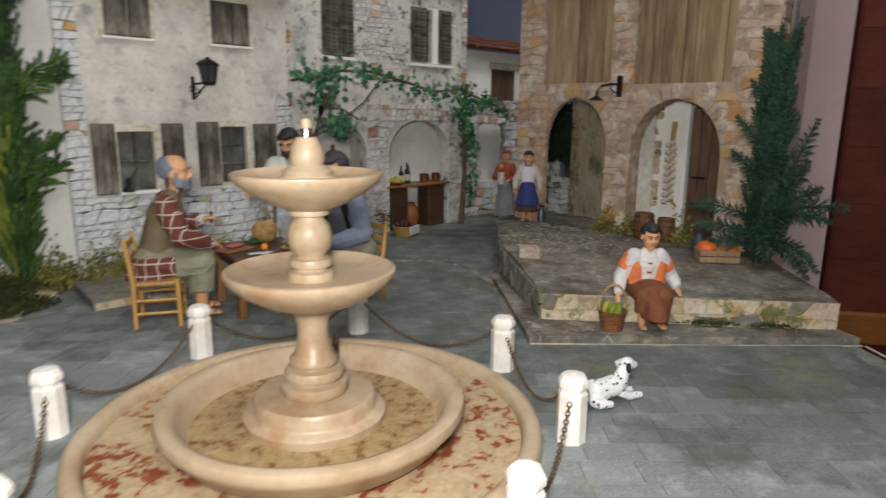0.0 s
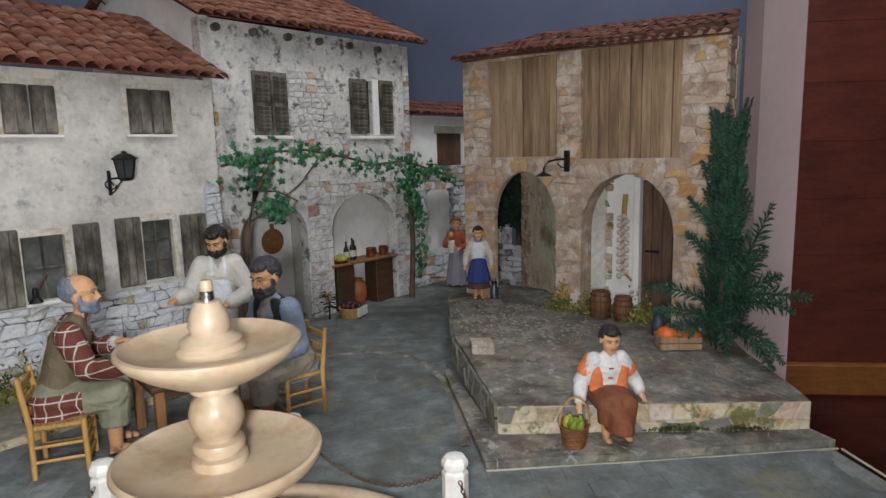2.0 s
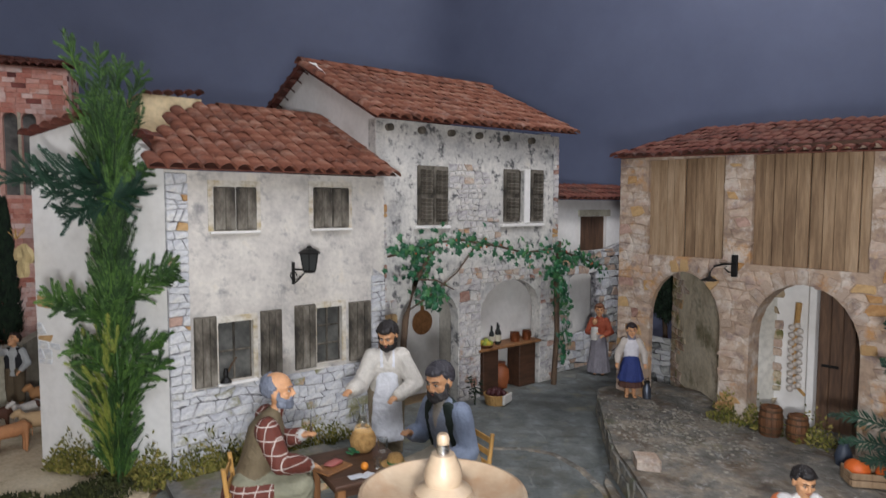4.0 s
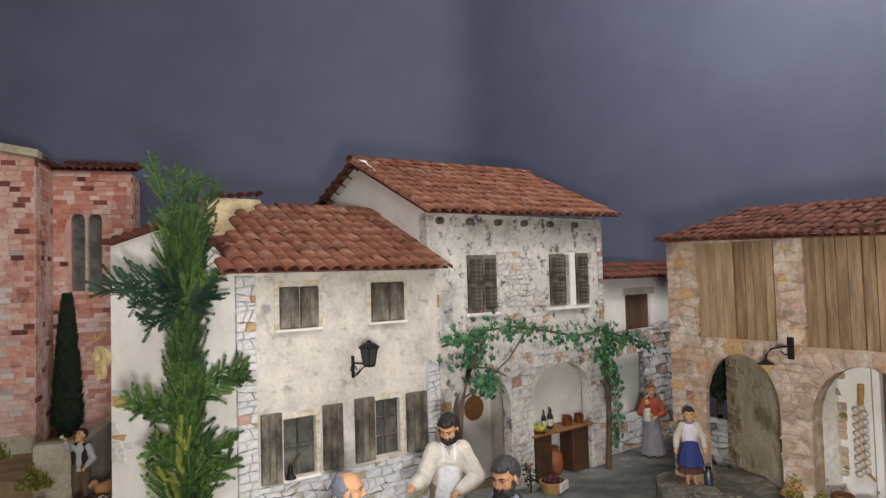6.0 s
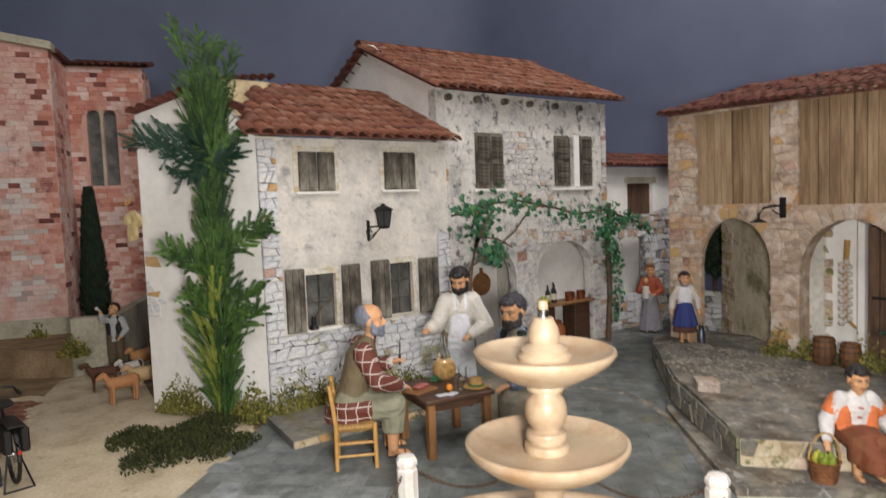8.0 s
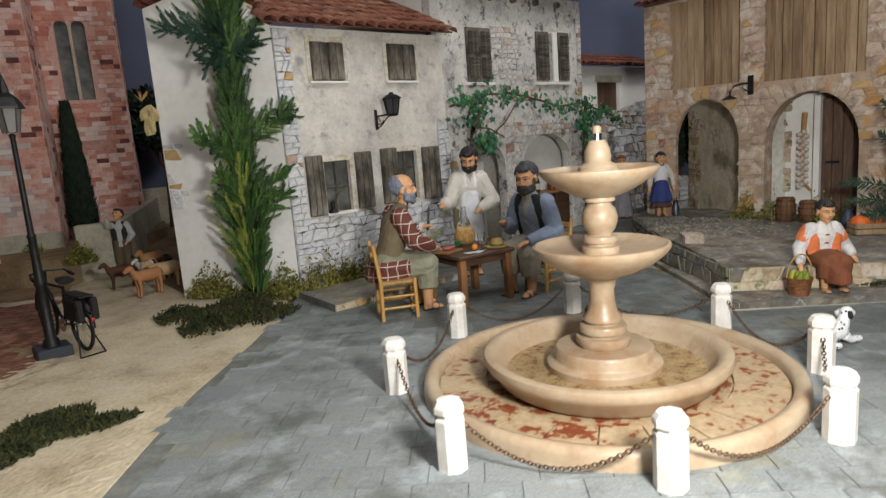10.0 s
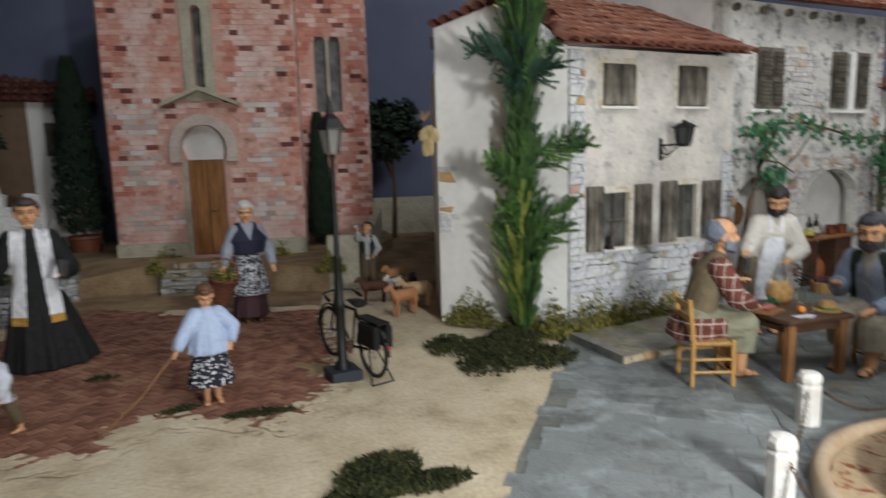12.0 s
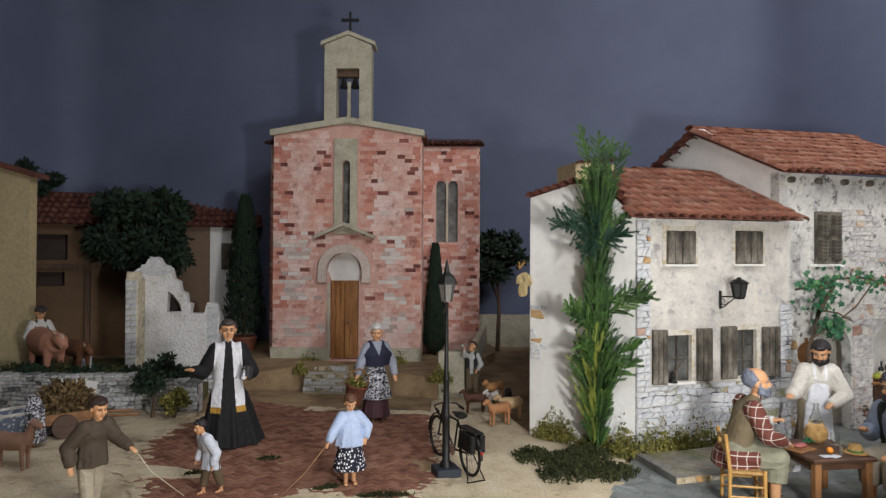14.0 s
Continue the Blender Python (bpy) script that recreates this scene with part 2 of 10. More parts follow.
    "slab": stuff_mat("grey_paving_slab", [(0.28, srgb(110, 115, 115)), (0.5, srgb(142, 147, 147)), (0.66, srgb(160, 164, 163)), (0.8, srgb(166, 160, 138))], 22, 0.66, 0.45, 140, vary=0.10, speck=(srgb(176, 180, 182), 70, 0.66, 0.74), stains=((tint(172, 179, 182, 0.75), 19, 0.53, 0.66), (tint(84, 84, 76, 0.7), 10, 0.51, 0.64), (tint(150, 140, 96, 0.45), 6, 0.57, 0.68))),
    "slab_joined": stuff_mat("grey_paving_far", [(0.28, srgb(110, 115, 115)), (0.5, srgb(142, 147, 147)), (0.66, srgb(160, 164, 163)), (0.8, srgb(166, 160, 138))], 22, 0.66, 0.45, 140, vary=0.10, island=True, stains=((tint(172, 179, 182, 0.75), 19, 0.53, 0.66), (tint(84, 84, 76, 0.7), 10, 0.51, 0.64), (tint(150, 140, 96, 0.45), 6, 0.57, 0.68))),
    # middle and dark slabs: darker paint, with some torch falloff in the colour
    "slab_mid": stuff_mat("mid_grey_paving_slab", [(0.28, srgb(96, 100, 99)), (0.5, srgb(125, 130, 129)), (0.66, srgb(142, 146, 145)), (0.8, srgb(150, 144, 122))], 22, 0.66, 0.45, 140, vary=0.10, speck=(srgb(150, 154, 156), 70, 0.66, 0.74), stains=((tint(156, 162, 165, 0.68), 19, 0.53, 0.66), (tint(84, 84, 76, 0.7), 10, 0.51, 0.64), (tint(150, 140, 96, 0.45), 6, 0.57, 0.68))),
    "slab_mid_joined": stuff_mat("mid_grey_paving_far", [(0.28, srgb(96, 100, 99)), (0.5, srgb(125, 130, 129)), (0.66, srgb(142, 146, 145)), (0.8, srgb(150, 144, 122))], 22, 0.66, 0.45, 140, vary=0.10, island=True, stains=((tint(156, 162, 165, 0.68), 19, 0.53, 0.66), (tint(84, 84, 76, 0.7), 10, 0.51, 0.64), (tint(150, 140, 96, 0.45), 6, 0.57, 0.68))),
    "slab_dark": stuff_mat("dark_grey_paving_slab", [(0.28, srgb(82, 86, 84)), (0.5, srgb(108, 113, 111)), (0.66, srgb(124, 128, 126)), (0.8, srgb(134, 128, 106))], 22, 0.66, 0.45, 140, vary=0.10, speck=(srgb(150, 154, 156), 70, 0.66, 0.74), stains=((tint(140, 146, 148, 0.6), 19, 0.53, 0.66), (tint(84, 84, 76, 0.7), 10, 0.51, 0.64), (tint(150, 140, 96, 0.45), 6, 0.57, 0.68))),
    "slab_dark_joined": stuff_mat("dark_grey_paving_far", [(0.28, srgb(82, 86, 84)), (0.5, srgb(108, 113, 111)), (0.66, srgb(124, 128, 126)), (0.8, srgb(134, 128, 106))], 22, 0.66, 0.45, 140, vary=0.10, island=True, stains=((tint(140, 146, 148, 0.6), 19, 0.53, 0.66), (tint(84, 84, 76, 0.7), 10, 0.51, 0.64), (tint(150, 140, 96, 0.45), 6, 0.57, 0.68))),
    "stone_mossy": stuff_mat("mossy_whitewashed_stone", [(0.25, srgb(140, 142, 150)), (0.42, srgb(198, 199, 204)), (0.6, srgb(216, 216, 216)), (0.8, srgb(226, 220, 206))], 34, 0.9, 0.6, 200, vary=0.16, stains=((tint(120, 116, 52, 0.85), 17, 0.47, 0.60), (tint(190, 144, 84, 0.6), 13, 0.56, 0.66))),
    "terrace_stone": stuff_mat("grey_step_stone", [(0.3, srgb(92, 92, 88)), (0.48, srgb(124, 122, 116)), (0.6, srgb(140, 132, 116)), (0.75, srgb(160, 158, 154))], 20, 0.85, 0.6, 120, vary=0.2, stains=((tint(92, 74, 54, 0.6), 8, 0.52, 0.66), (tint(84, 92, 40, 0.7), 12, 0.54, 0.64))),
    "joint": stuff_mat("grey_paving_joint", [(0.3, srgb(98, 100, 94)), (0.6, srgb(128, 130, 124)), (0.75, srgb(140, 134, 110))], 24, 0.85, 0.4, 140, stains=((tint(146, 150, 150, 0.5), 15, 0.52, 0.68), (tint(82, 80, 70, 0.65), 9, 0.52, 0.66))),
    "terrace": stuff_mat("dark_grey_terrace", [(0.3, srgb(84, 82, 76)), (0.48, srgb(122, 119, 112)), (0.6, srgb(146, 136, 120)), (0.75, srgb(172, 170, 166))], 20, 0.8, 0.8, 110, bump_dist=0.005, stains=((tint(84, 64, 44, 0.7), 11, 0.51, 0.62), (tint(62, 60, 54, 0.6), 24, 0.54, 0.64), (tint(176, 174, 170, 0.6), 40, 0.60, 0.66), (tint(98, 98, 52, 0.5), 7, 0.58, 0.66))),
    "sand": stuff_mat("pale_sand", [(0.3, srgb(166, 148, 120)), (0.5, srgb(204, 188, 158)), (0.7, srgb(216, 202, 176))], 12, 0.95, 0.7, 160, bump_dist=0.003, speck=(srgb(116, 92, 62), 18, 0.60, 0.72)),
    "earth": stuff_mat("brown_earth", [(0.3, srgb(104, 84, 60)), (0.5, srgb(144, 120, 90)), (0.7, srgb(170, 147, 113))], 9, 0.95, 0.7, 150, bump_dist=0.004),
    "paver": stuff_mat("dark_red_paver", [(0.3, srgb(108, 70, 54)), (0.5, srgb(142, 96, 76)), (0.7, srgb(158, 118, 96))], 30, 0.85, 0.4, 160, vary=0.3, island=True),
    "paver_piece": stuff_mat("dark_red_paver_brick", [(0.3, srgb(108, 70, 54)), (0.5, srgb(142, 96, 76)), (0.7, srgb(158, 118, 96))], 30, 0.85, 0.4, 160, vary=0.3),
    "brick": stuff_mat("pink_church_brick", [(0.24, srgb(140, 88, 78)), (0.36, srgb(198, 142, 128)), (0.52, srgb(213, 168, 154)), (0.68, srgb(217, 182, 169)), (0.82, srgb(224, 207, 196))], 14, 0.87, 0.45, 120, vary=0.30, stains=((tint(224, 202, 194, 0.8), 9, 0.47, 0.60), (tint(116, 68, 60, 0.6), 22, 0.58, 0.68), (tint(206, 128, 92, 0.5), 7, 0.56, 0.66))),
    "brick_joined": stuff_mat("pink_church_brick_upper", [(0.24, srgb(140, 88, 78)), (0.36, srgb(198, 142, 128)), (0.52, srgb(213, 168, 154)), (0.68, srgb(217, 182, 169)), (0.82, srgb(224, 207, 196))], 14, 0.87, 0.45, 120, vary=0.30, stains=((tint(224, 202, 194, 0.8), 9, 0.47, 0.60), (tint(116, 68, 60, 0.6), 22, 0.58, 0.68), (tint(206, 128, 92, 0.5), 7, 0.56, 0.66)), island=True),
    "brick_dark": stuff_mat("dark_burnt_brick", [(0.3, srgb(92, 50, 46)), (0.7, srgb(142, 84, 74))], 30, 0.87, 0.45, 150, vary=0.3, island=True),
    "brick_red": stuff_mat("bare_red_brick", [(0.3, srgb(178, 110, 94)), (0.6, srgb(206, 146, 128))], 22, 0.87, 0.45, 150, vary=0.3, island=True, stains=((tint(208, 176, 164, 0.5), 9, 0.54, 0.66),)),
    "brick_white": stuff_mat("whitewashed_brick", [(0.3, srgb(150, 132, 128)), (0.46, srgb(206, 188, 180)), (0.62, srgb(224, 218, 212))], 30, 0.85, 0.45, 150, vary=0.3),
    "brick_mortar": stuff_mat("pink_mortar", [(0.3, srgb(196, 148, 134)), (0.7, srgb(212, 174, 160))], 20, 0.9, 0.4, 140),
    "church_stone": stuff_mat("pale_church_stone", [(0.3, srgb(158, 152, 132)), (0.6, srgb(186, 180, 160))], 16, 0.85, 0.3, 120),
    "dark_glass": stuff_mat("dark_window_glass", [(0.32, srgb(58, 58, 56)), (0.5, srgb(92, 92, 88)), (0.68, srgb(120, 118, 112))], 26, 0.45, 0.05, 60),
    "backdrop": stuff_mat("blue_grey_painted_wall", [(0.3, srgb(88, 95, 119)), (0.7, srgb(99, 106, 130))], 3.0, 0.75, 0.04, 40, grain=0.10),
    "pilaster": stuff_mat("pinkish_grey_paint", [(0.3, srgb(180, 157, 158)), (0.7, srgb(188, 166, 166))], 4, 0.7, 0.10, 80, grain=0.15),
    "brown_panel": stuff_mat("dark_red_brown_panel", [(0.3, srgb(92, 42, 33)), (0.6, srgb(120, 58, 45))], 5, 0.55, 0.2, 80, stretch=(1, 1, 4), vary=0.10),
    "board": stuff_mat("varnished_board", [(0.3, srgb(150, 92, 44)), (0.7, srgb(178, 114, 60))], 20, 0.5, 0.2, 100, stretch=(1, 1, 5)),
    "room": stuff_mat("room_wall_paint", [(0.3, srgb(120, 112, 104)), (0.7, srgb(134, 126, 118))], 4, 0.9, 0.1, 60),
    "thuja": stuff_mat("green_conifer_spray", [(0.3, srgb(22, 44, 18)), (0.5, srgb(46, 80, 32)), (0.72, srgb(96, 130, 56))], 16, 0.6, 0.2, 200, vary=0.4, island=True),
    "conifer_blue": stuff_mat("bluish_green_conifer", [(0.3, srgb(14, 38, 28)), (0.5, srgb(25, 58, 40)), (0.72, srgb(42, 82, 56))], 16, 0.6, 0.2, 200, vary=0.2, island=True),
    "cypress": stuff_mat("dark_cypress_green", [(0.3, srgb(18, 32, 22)), (0.6, srgb(36, 56, 36))], 30, 0.8, 0.3, 200, vary=0.3, island=True),
    "vine": stuff_mat("green_vine_leaf", [(0.3, srgb(28, 74, 50)), (0.5, srgb(44, 104, 70)), (0.75, srgb(78, 126, 72))], 30, 0.5, 0.2, 150, vary=0.4, island=True),
    "moss": stuff_mat("dark_green_moss", [(0.3, srgb(32, 38, 16)), (0.6, srgb(66, 70, 30))], 40, 0.95, 0.8, 200, vary=0.4, island=True),
    "weed": stuff_mat("yellow_green_weed", [(0.3, srgb(78, 82, 30)), (0.5, srgb(118, 116, 48)), (0.75, srgb(160, 146, 78))], 30, 0.9, 0.3, 200, vary=0.5, island=True),
}


def crack_lines(m, scale, width, colour, amount):
    """Pale filled cracks that wander over a stone surface, broken here and there."""
    N, L = m.node_tree.nodes, m.node_tree.links
    bsdf = N["Principled BSDF"]
    old = bsdf.inputs["Base Color"].links[0].from_socket
    gp = N.new("ShaderNodeNewGeometry")
    wob = N.new("ShaderNodeTexNoise")
    wob.inputs["Scale"].default_value, wob.inputs["Detail"].default_value = scale * 1.6, 4.0
    L.new(gp.outputs["Position"], wob.inputs["Vector"])
    add = N.new("ShaderNodeVectorMath")
    add.operation = "MULTIPLY_ADD"
    L.new(wob.outputs["Color"], add.inputs[0])
    add.inputs[1].default_value = (0.06, 0.06, 0.06)
    L.new(gp.outputs["Position"], add.inputs[2])
    vo = N.new("ShaderNodeTexVoronoi")
    vo.feature = "DISTANCE_TO_EDGE"
    vo.inputs["Scale"].default_value = scale
    L.new(add.outputs[0], vo.inputs["Vector"])
    line = N.new("ShaderNodeMapRange")
    line.inputs[1].default_value, line.inputs[2].default_value, line.inputs[3].default_value, line.inputs[4].default_value = 0.0, width, amount, 0.0
    L.new(vo.outputs["Distance"], line.inputs[0])
    gap = N.new("ShaderNodeTexNoise")
    gap.inputs["Scale"].default_value, gap.inputs["Detail"].default_value = scale * 2.2, 3.0
    L.new(gp.outputs["Position"], gap.inputs["Vector"])
    keep = N.new("ShaderNodeMapRange")
    keep.inputs[1].default_value, keep.inputs[2].default_value = 0.49, 0.63
    L.new(gap.outputs["Fac"], keep.inputs[0])
    mu = N.new("ShaderNodeMath")
    mu.operation = "MULTIPLY"
    L.new(line.outputs[0], mu.inputs[0])
    L.new(keep.outputs[0], mu.inputs[1])
    mix = N.new("ShaderNodeMix")
    mix.data_type = "RGBA"
    L.new(mu.outputs[0], mix.inputs[0])
    L.new(old, mix.inputs[6])
    mix.inputs[7].default_value = colour
    L.new(mix.outputs[2], bsdf.inputs["Base Color"])


crack_lines(MAT["terrace"], 15.0, 0.024, srgb(190, 190, 188), 0.65)
for key in ("slab", "slab_joined", "slab_mid", "slab_mid_joined", "slab_dark", "slab_dark_joined"):
    crack_lines(MAT[key], 5.0, 0.007, srgb(168, 170, 166), 0.30)


# ---- building helpers ----
def finish(name, bm, mats, parent=None, smooth=False, at=None):
    me = bpy.data.meshes.new(name)
    bmesh.ops.recalc_face_normals(bm, faces=bm.faces) if len(bm.faces) < 20000 else None
    bm.to_mesh(me)
    bm.free()
    for m in (mats if isinstance(mats, (list, tuple)) else [mats]):
        me.materials.append(m)
    if smooth:
        me.polygons.foreach_set("use_smooth", [True] * len(me.polygons))
        me.set_sharp_from_angle(angle=radians(50))
    ob = new(name, me)
    if parent:
        ob.parent = parent
    if at is not None:
        ob.matrix_basis = at
    return ob


def part(name, bm, material, parent, label="", smooth=False, at=None):
    ob = finish(name, bm, material, parent, smooth, at)
    if label:
        tagged(ob, label)
    return ob


def empty(name, at=None):
    ob = new(name)
    if at is not None:
        ob.matrix_basis = at
    return ob


def bm_box(x0, x1, y0, y1, z0, z1, bevel=0.0, bm=None, mat=0):
    own = bm is None
    bm = bm or bmesh.new()
    v = [bm.verts.new((x, y, z)) for z in (z0, z1) for x, y in ((x0, y0), (x1, y0), (x1, y1), (x0, y1))]
    fs = [bm.faces.new([v[i] for i in q]) for q in ((3, 2, 1, 0), (4, 5, 6, 7), (0, 1, 5, 4), (1, 2, 6, 5), (2, 3, 7, 6), (3, 0, 4, 7))]
    for f in fs:
        f.material_index = mat
    if bevel and own:
        bmesh.ops.bevel(bm, geom=bm.edges[:], offset=bevel, segments=1, affect="EDGES")
    return bm


def bm_prism(poly, z0, z1, bm=None, mat=0):
    """Upright prism over a ground polygon (counter-clockwise); z1 a height or one for each corner."""
    bm = bm or bmesh.new()
    tops = z1 if isinstance(z1, (list, tuple)) else [z1] * len(poly)
    lows = z0 if isinstance(z0, (list, tuple)) else [z0] * len(poly)
    lo = [bm.verts.new((x, y, z)) for (x, y), z in zip(poly, lows)]
    hi = [bm.verts.new((x, y, z)) for (x, y), z in zip(poly, tops)]
    n = len(poly)
    for f in [bm.faces.new(lo[::-1]), bm.faces.new(hi)] + [bm.faces.new((lo[i], lo[(i + 1) % n], hi[(i + 1) % n], hi[i])) for i in range(n)]:
        f.material_index = mat
    return bm


def bm_panel(outline, depth, bm=None, mat=0, holes=()):
    """A wall in the x-z plane from y 0 back to depth, with holes right through."""
    bm = bm or bmesh.new()
    loops = [outline, *holes]
    for y, flip in ((0.0, False), (depth, True)):
        edges = []
        for lp in loops:
            vs = [bm.verts.new((x, y, z)) for x, z in lp]
            edges += [bm.edges.new((vs[i], vs[(i + 1) % len(vs)])) for i in range(len(vs))]
        r = bmesh.ops.triangle_fill(bm, use_beauty=True, use_dissolve=False, edges=edges)
        for g in r["geom"]:
            if isinstance(g, bmesh.types.BMFace):
                g.material_index = mat
    bm.verts.ensure_lookup_table()
    half = sum(len(lp) for lp in loops)
    base, vs = len(bm.verts) - 2 * half, bm.verts
    k = base
    for lp in loops:
        n = len(lp)
        for i in range(n):
            j = (i + 1) % n
            f = bm.faces.new((vs[k + i], vs[k + j], vs[k + half + j], vs[k + half + i]))
            f.material_index = mat
        k += n
    return bm


def arch_loop(x0, x1, z0, spring, top, n=10):
    """Corners of an arched opening."""
    c, r = (x0 + x1) / 2, (x1 - x0) / 2
    return [(x0, z0), (x1, z0)] + [(c + r * math.cos(math.pi * i / n), spring + (top - spring) * math.sin(math.pi * i / n)) for i in range(n + 1)]


def rect(x0, x1, z0, z1):
    return [(x0, z0), (x1, z0), (x1, z1), (x0, z1)]


def bm_lathe(profile, seg=32, bm=None, mat=0, closed=False):
    bm = bm or bmesh.new()
    rings = []
    for r, z in profile:
        rings.append([bm.verts.new((r * math.cos(2 * math.pi * i / seg), r * math.sin(2 * math.pi * i / seg), z)) for i in range(seg)] if r > 1e-5 else [bm.verts.new((0, 0, z))])
    pairs = list(zip(rings, rings[1:])) + ([(rings[-1], rings[0])] if closed else [])
    for a, b in pairs:
        for i in range(seg):
            j = (i + 1) % seg
            if len(a) == 1 and len(b) == 1:
                continue
            if len(a) == 1:
                f = bm.faces.new((a[0], b[j], b[i]))
            elif len(b) == 1:
                f = bm.faces.new((a[i], a[j], b[0]))
            else:
                f = bm.faces.new((a[i], a[j], b[j], b[i]))
            f.material_index = mat
    return bm


def bm_tube(pts, radii, seg=8, bm=None, mat=0, flat=1.0, side=None):
    """A tube along points; flat squeezes it along side (or the up axis)."""
    bm = bm or bmesh.new()
    pts = [Vector(p) for p in pts]
    if not isinstance(radii, (list, tuple)):
        radii = [radii] * len(pts)
    ref = Vector(side) if side else None
    rings = []
    for i, p in enumerate(pts):
        d = (pts[min(i + 1, len(pts) - 1)] - pts[max(i - 1, 0)]).normalized()
        u = ref if ref and abs(ref.dot(d)) < 0.95 else (Vector((0, 0, 1)) if abs(d.z) < 0.9 else Vector((1, 0, 0)))
        a = d.cross(u).normalized()
        b = a.cross(d).normalized()
        r = radii[i]
        rings.append([bm.verts.new(p + a * (r * math.cos(2 * math.pi * k / seg)) + b * (r * flat * math.sin(2 * math.pi * k / seg))) for k in range(seg)])
    for a, b in zip(rings, rings[1:]):
        for k in range(seg):
            f = bm.faces.new((a[k], a[(k + 1) % seg], b[(k + 1) % seg], b[k]))
            f.material_index = mat
    for ring in (rings[0][::-1], rings[-1]):
        f = bm.faces.new(ring)
        f.material_index = mat
    return bm


def bm_ball(c, r, bm=None, mat=0, seg=12, rings=8, m=None):
    bm = bm or bmesh.new()
    rx, ry, rz = r if isinstance(r, (list, tuple)) else (r, r, r)
    g = []
    for i in range(rings + 1):
        th = math.pi * i / rings
        if i in (0, rings):
            g.append([Vector((0, 0, rz * math.cos(th)))])
        else:
            g.append([Vector((rx * math.sin(th) * math.cos(2 * math.pi * k / seg), ry * math.sin(th) * math.sin(2 * math.pi * k / seg), rz * math.cos(th))) for k in range(seg)])
    c = Vector(c)
    vs = [[bm.verts.new(c + ((m @ v) if m else v)) for v in row] for row in g]
    for a, b in zip(vs, vs[1:]):
        for k in range(seg):
            j = (k + 1) % seg
            q = (a[0], b[k], b[j]) if len(a) == 1 else (a[k], b[0], a[j]) if len(b) == 1 else (a[k], b[k], b[j], a[j])
            f = bm.faces.new(q)
            f.material_index = mat
    return bm


def axes_at(o, ux, n):
    """Pose of a wall face: local x along ux, local y into the wall (against n), z up."""
    ux = Vector((*ux, 0)).normalized()
    uy = -Vector((*n, 0)).normalized()
    m = Matrix((ux, uy, (0, 0, 1))).transposed().to_4x4()
    m.translation = o
    return m


def rough_up(bm, amount, freq):
    for v in bm.verts:
        v.co += noise.noise_vector(v.co * freq) * amount


rng = random.Random(7)


def pebble_mesh(name, seed, mat, prom=0.5):
    """A roughly squared stone, one unit wide, with worn edges; y points into the wall."""
    r = random.Random(seed)
    bm = bm_box(-0.5, 0.5, -prom, 0.5, -0.5, 0.5)
    for v in bm.verts:
        v.co.x *= 1 - r.uniform(0, 0.22)
        v.co.z *= 1 - r.uniform(0, 0.22)
    bmesh.ops.bevel(bm, geom=[e for e in bm.edges if any(v.co.y < 0 for v in e.verts)], offset=0.10, segments=1, affect="EDGES")
    me = bpy.data.meshes.new(name)
    bmesh.ops.recalc_face_normals(bm, faces=bm.faces)
    bm.to_mesh(me)
    bm.free()
    me.materials.append(mat)
    return me


STONES = {k: [pebble_mesh("stone", s, MAT[k]) for s in range(5)] for k in ("stone_white", "stone_worn", "stone_mix", "stone_ochre", "stone_red", "stone_grey")}


def put_piece(name, mesh, parent, m):
    ob = new(name, mesh)
    ob.parent = parent
    ob.matrix_basis = m
    return ob


def rubble_stone(r, corners, proud, mat, shrink):
    """One irregular stone over a wall face: a worn polygon with sloping edges."""
    pts = []
    n = len(corners)
    for a, b in zip(corners, corners[1:] + corners[:1]):
        pts.append(a)
        m = a.lerp(b, r.uniform(0.35, 0.65))
        d = b - a
        pts.append(m + Vector((-d.y, d.x)) * r.uniform(-0.02, 0.07))
    c = sum(pts, Vector((0, 0))) / len(pts)
    size = max((q - c).length for q in pts)
    ring = [c + (q - c) * (1 - shrink / size) for q in pts]
    cut = []
    for k, q in enumerate(ring):
        f = 0.90 if k % 2 == 0 else 1.0
        cut.append(c + (q - c) * f)
    me = bpy.data.meshes.new("stone")
    low = [(q.x - c.x, 0.001, q.y - c.y) for q in cut]
    mid = [(q.x - c.x, -proud * 0.55, q.y - c.y) for q in cut]
    top = [((q.x - c.x) * 0.88, -proud * r.uniform(0.9, 1.08), (q.y - c.y) * 0.88) for q in cut]
    k = len(cut)
    faces = [[i, (i + 1) % k, k + (i + 1) % k, k + i] for i in range(k)] + [[k + i, k + (i + 1) % k, 2 * k + (i + 1) % k, 2 * k + i] for i in range(k)] + [[2 * k + i for i in range(k)]]
    me.from_pydata(low + mid + top, [], faces)
    me.materials.append(mat)
    return me, c


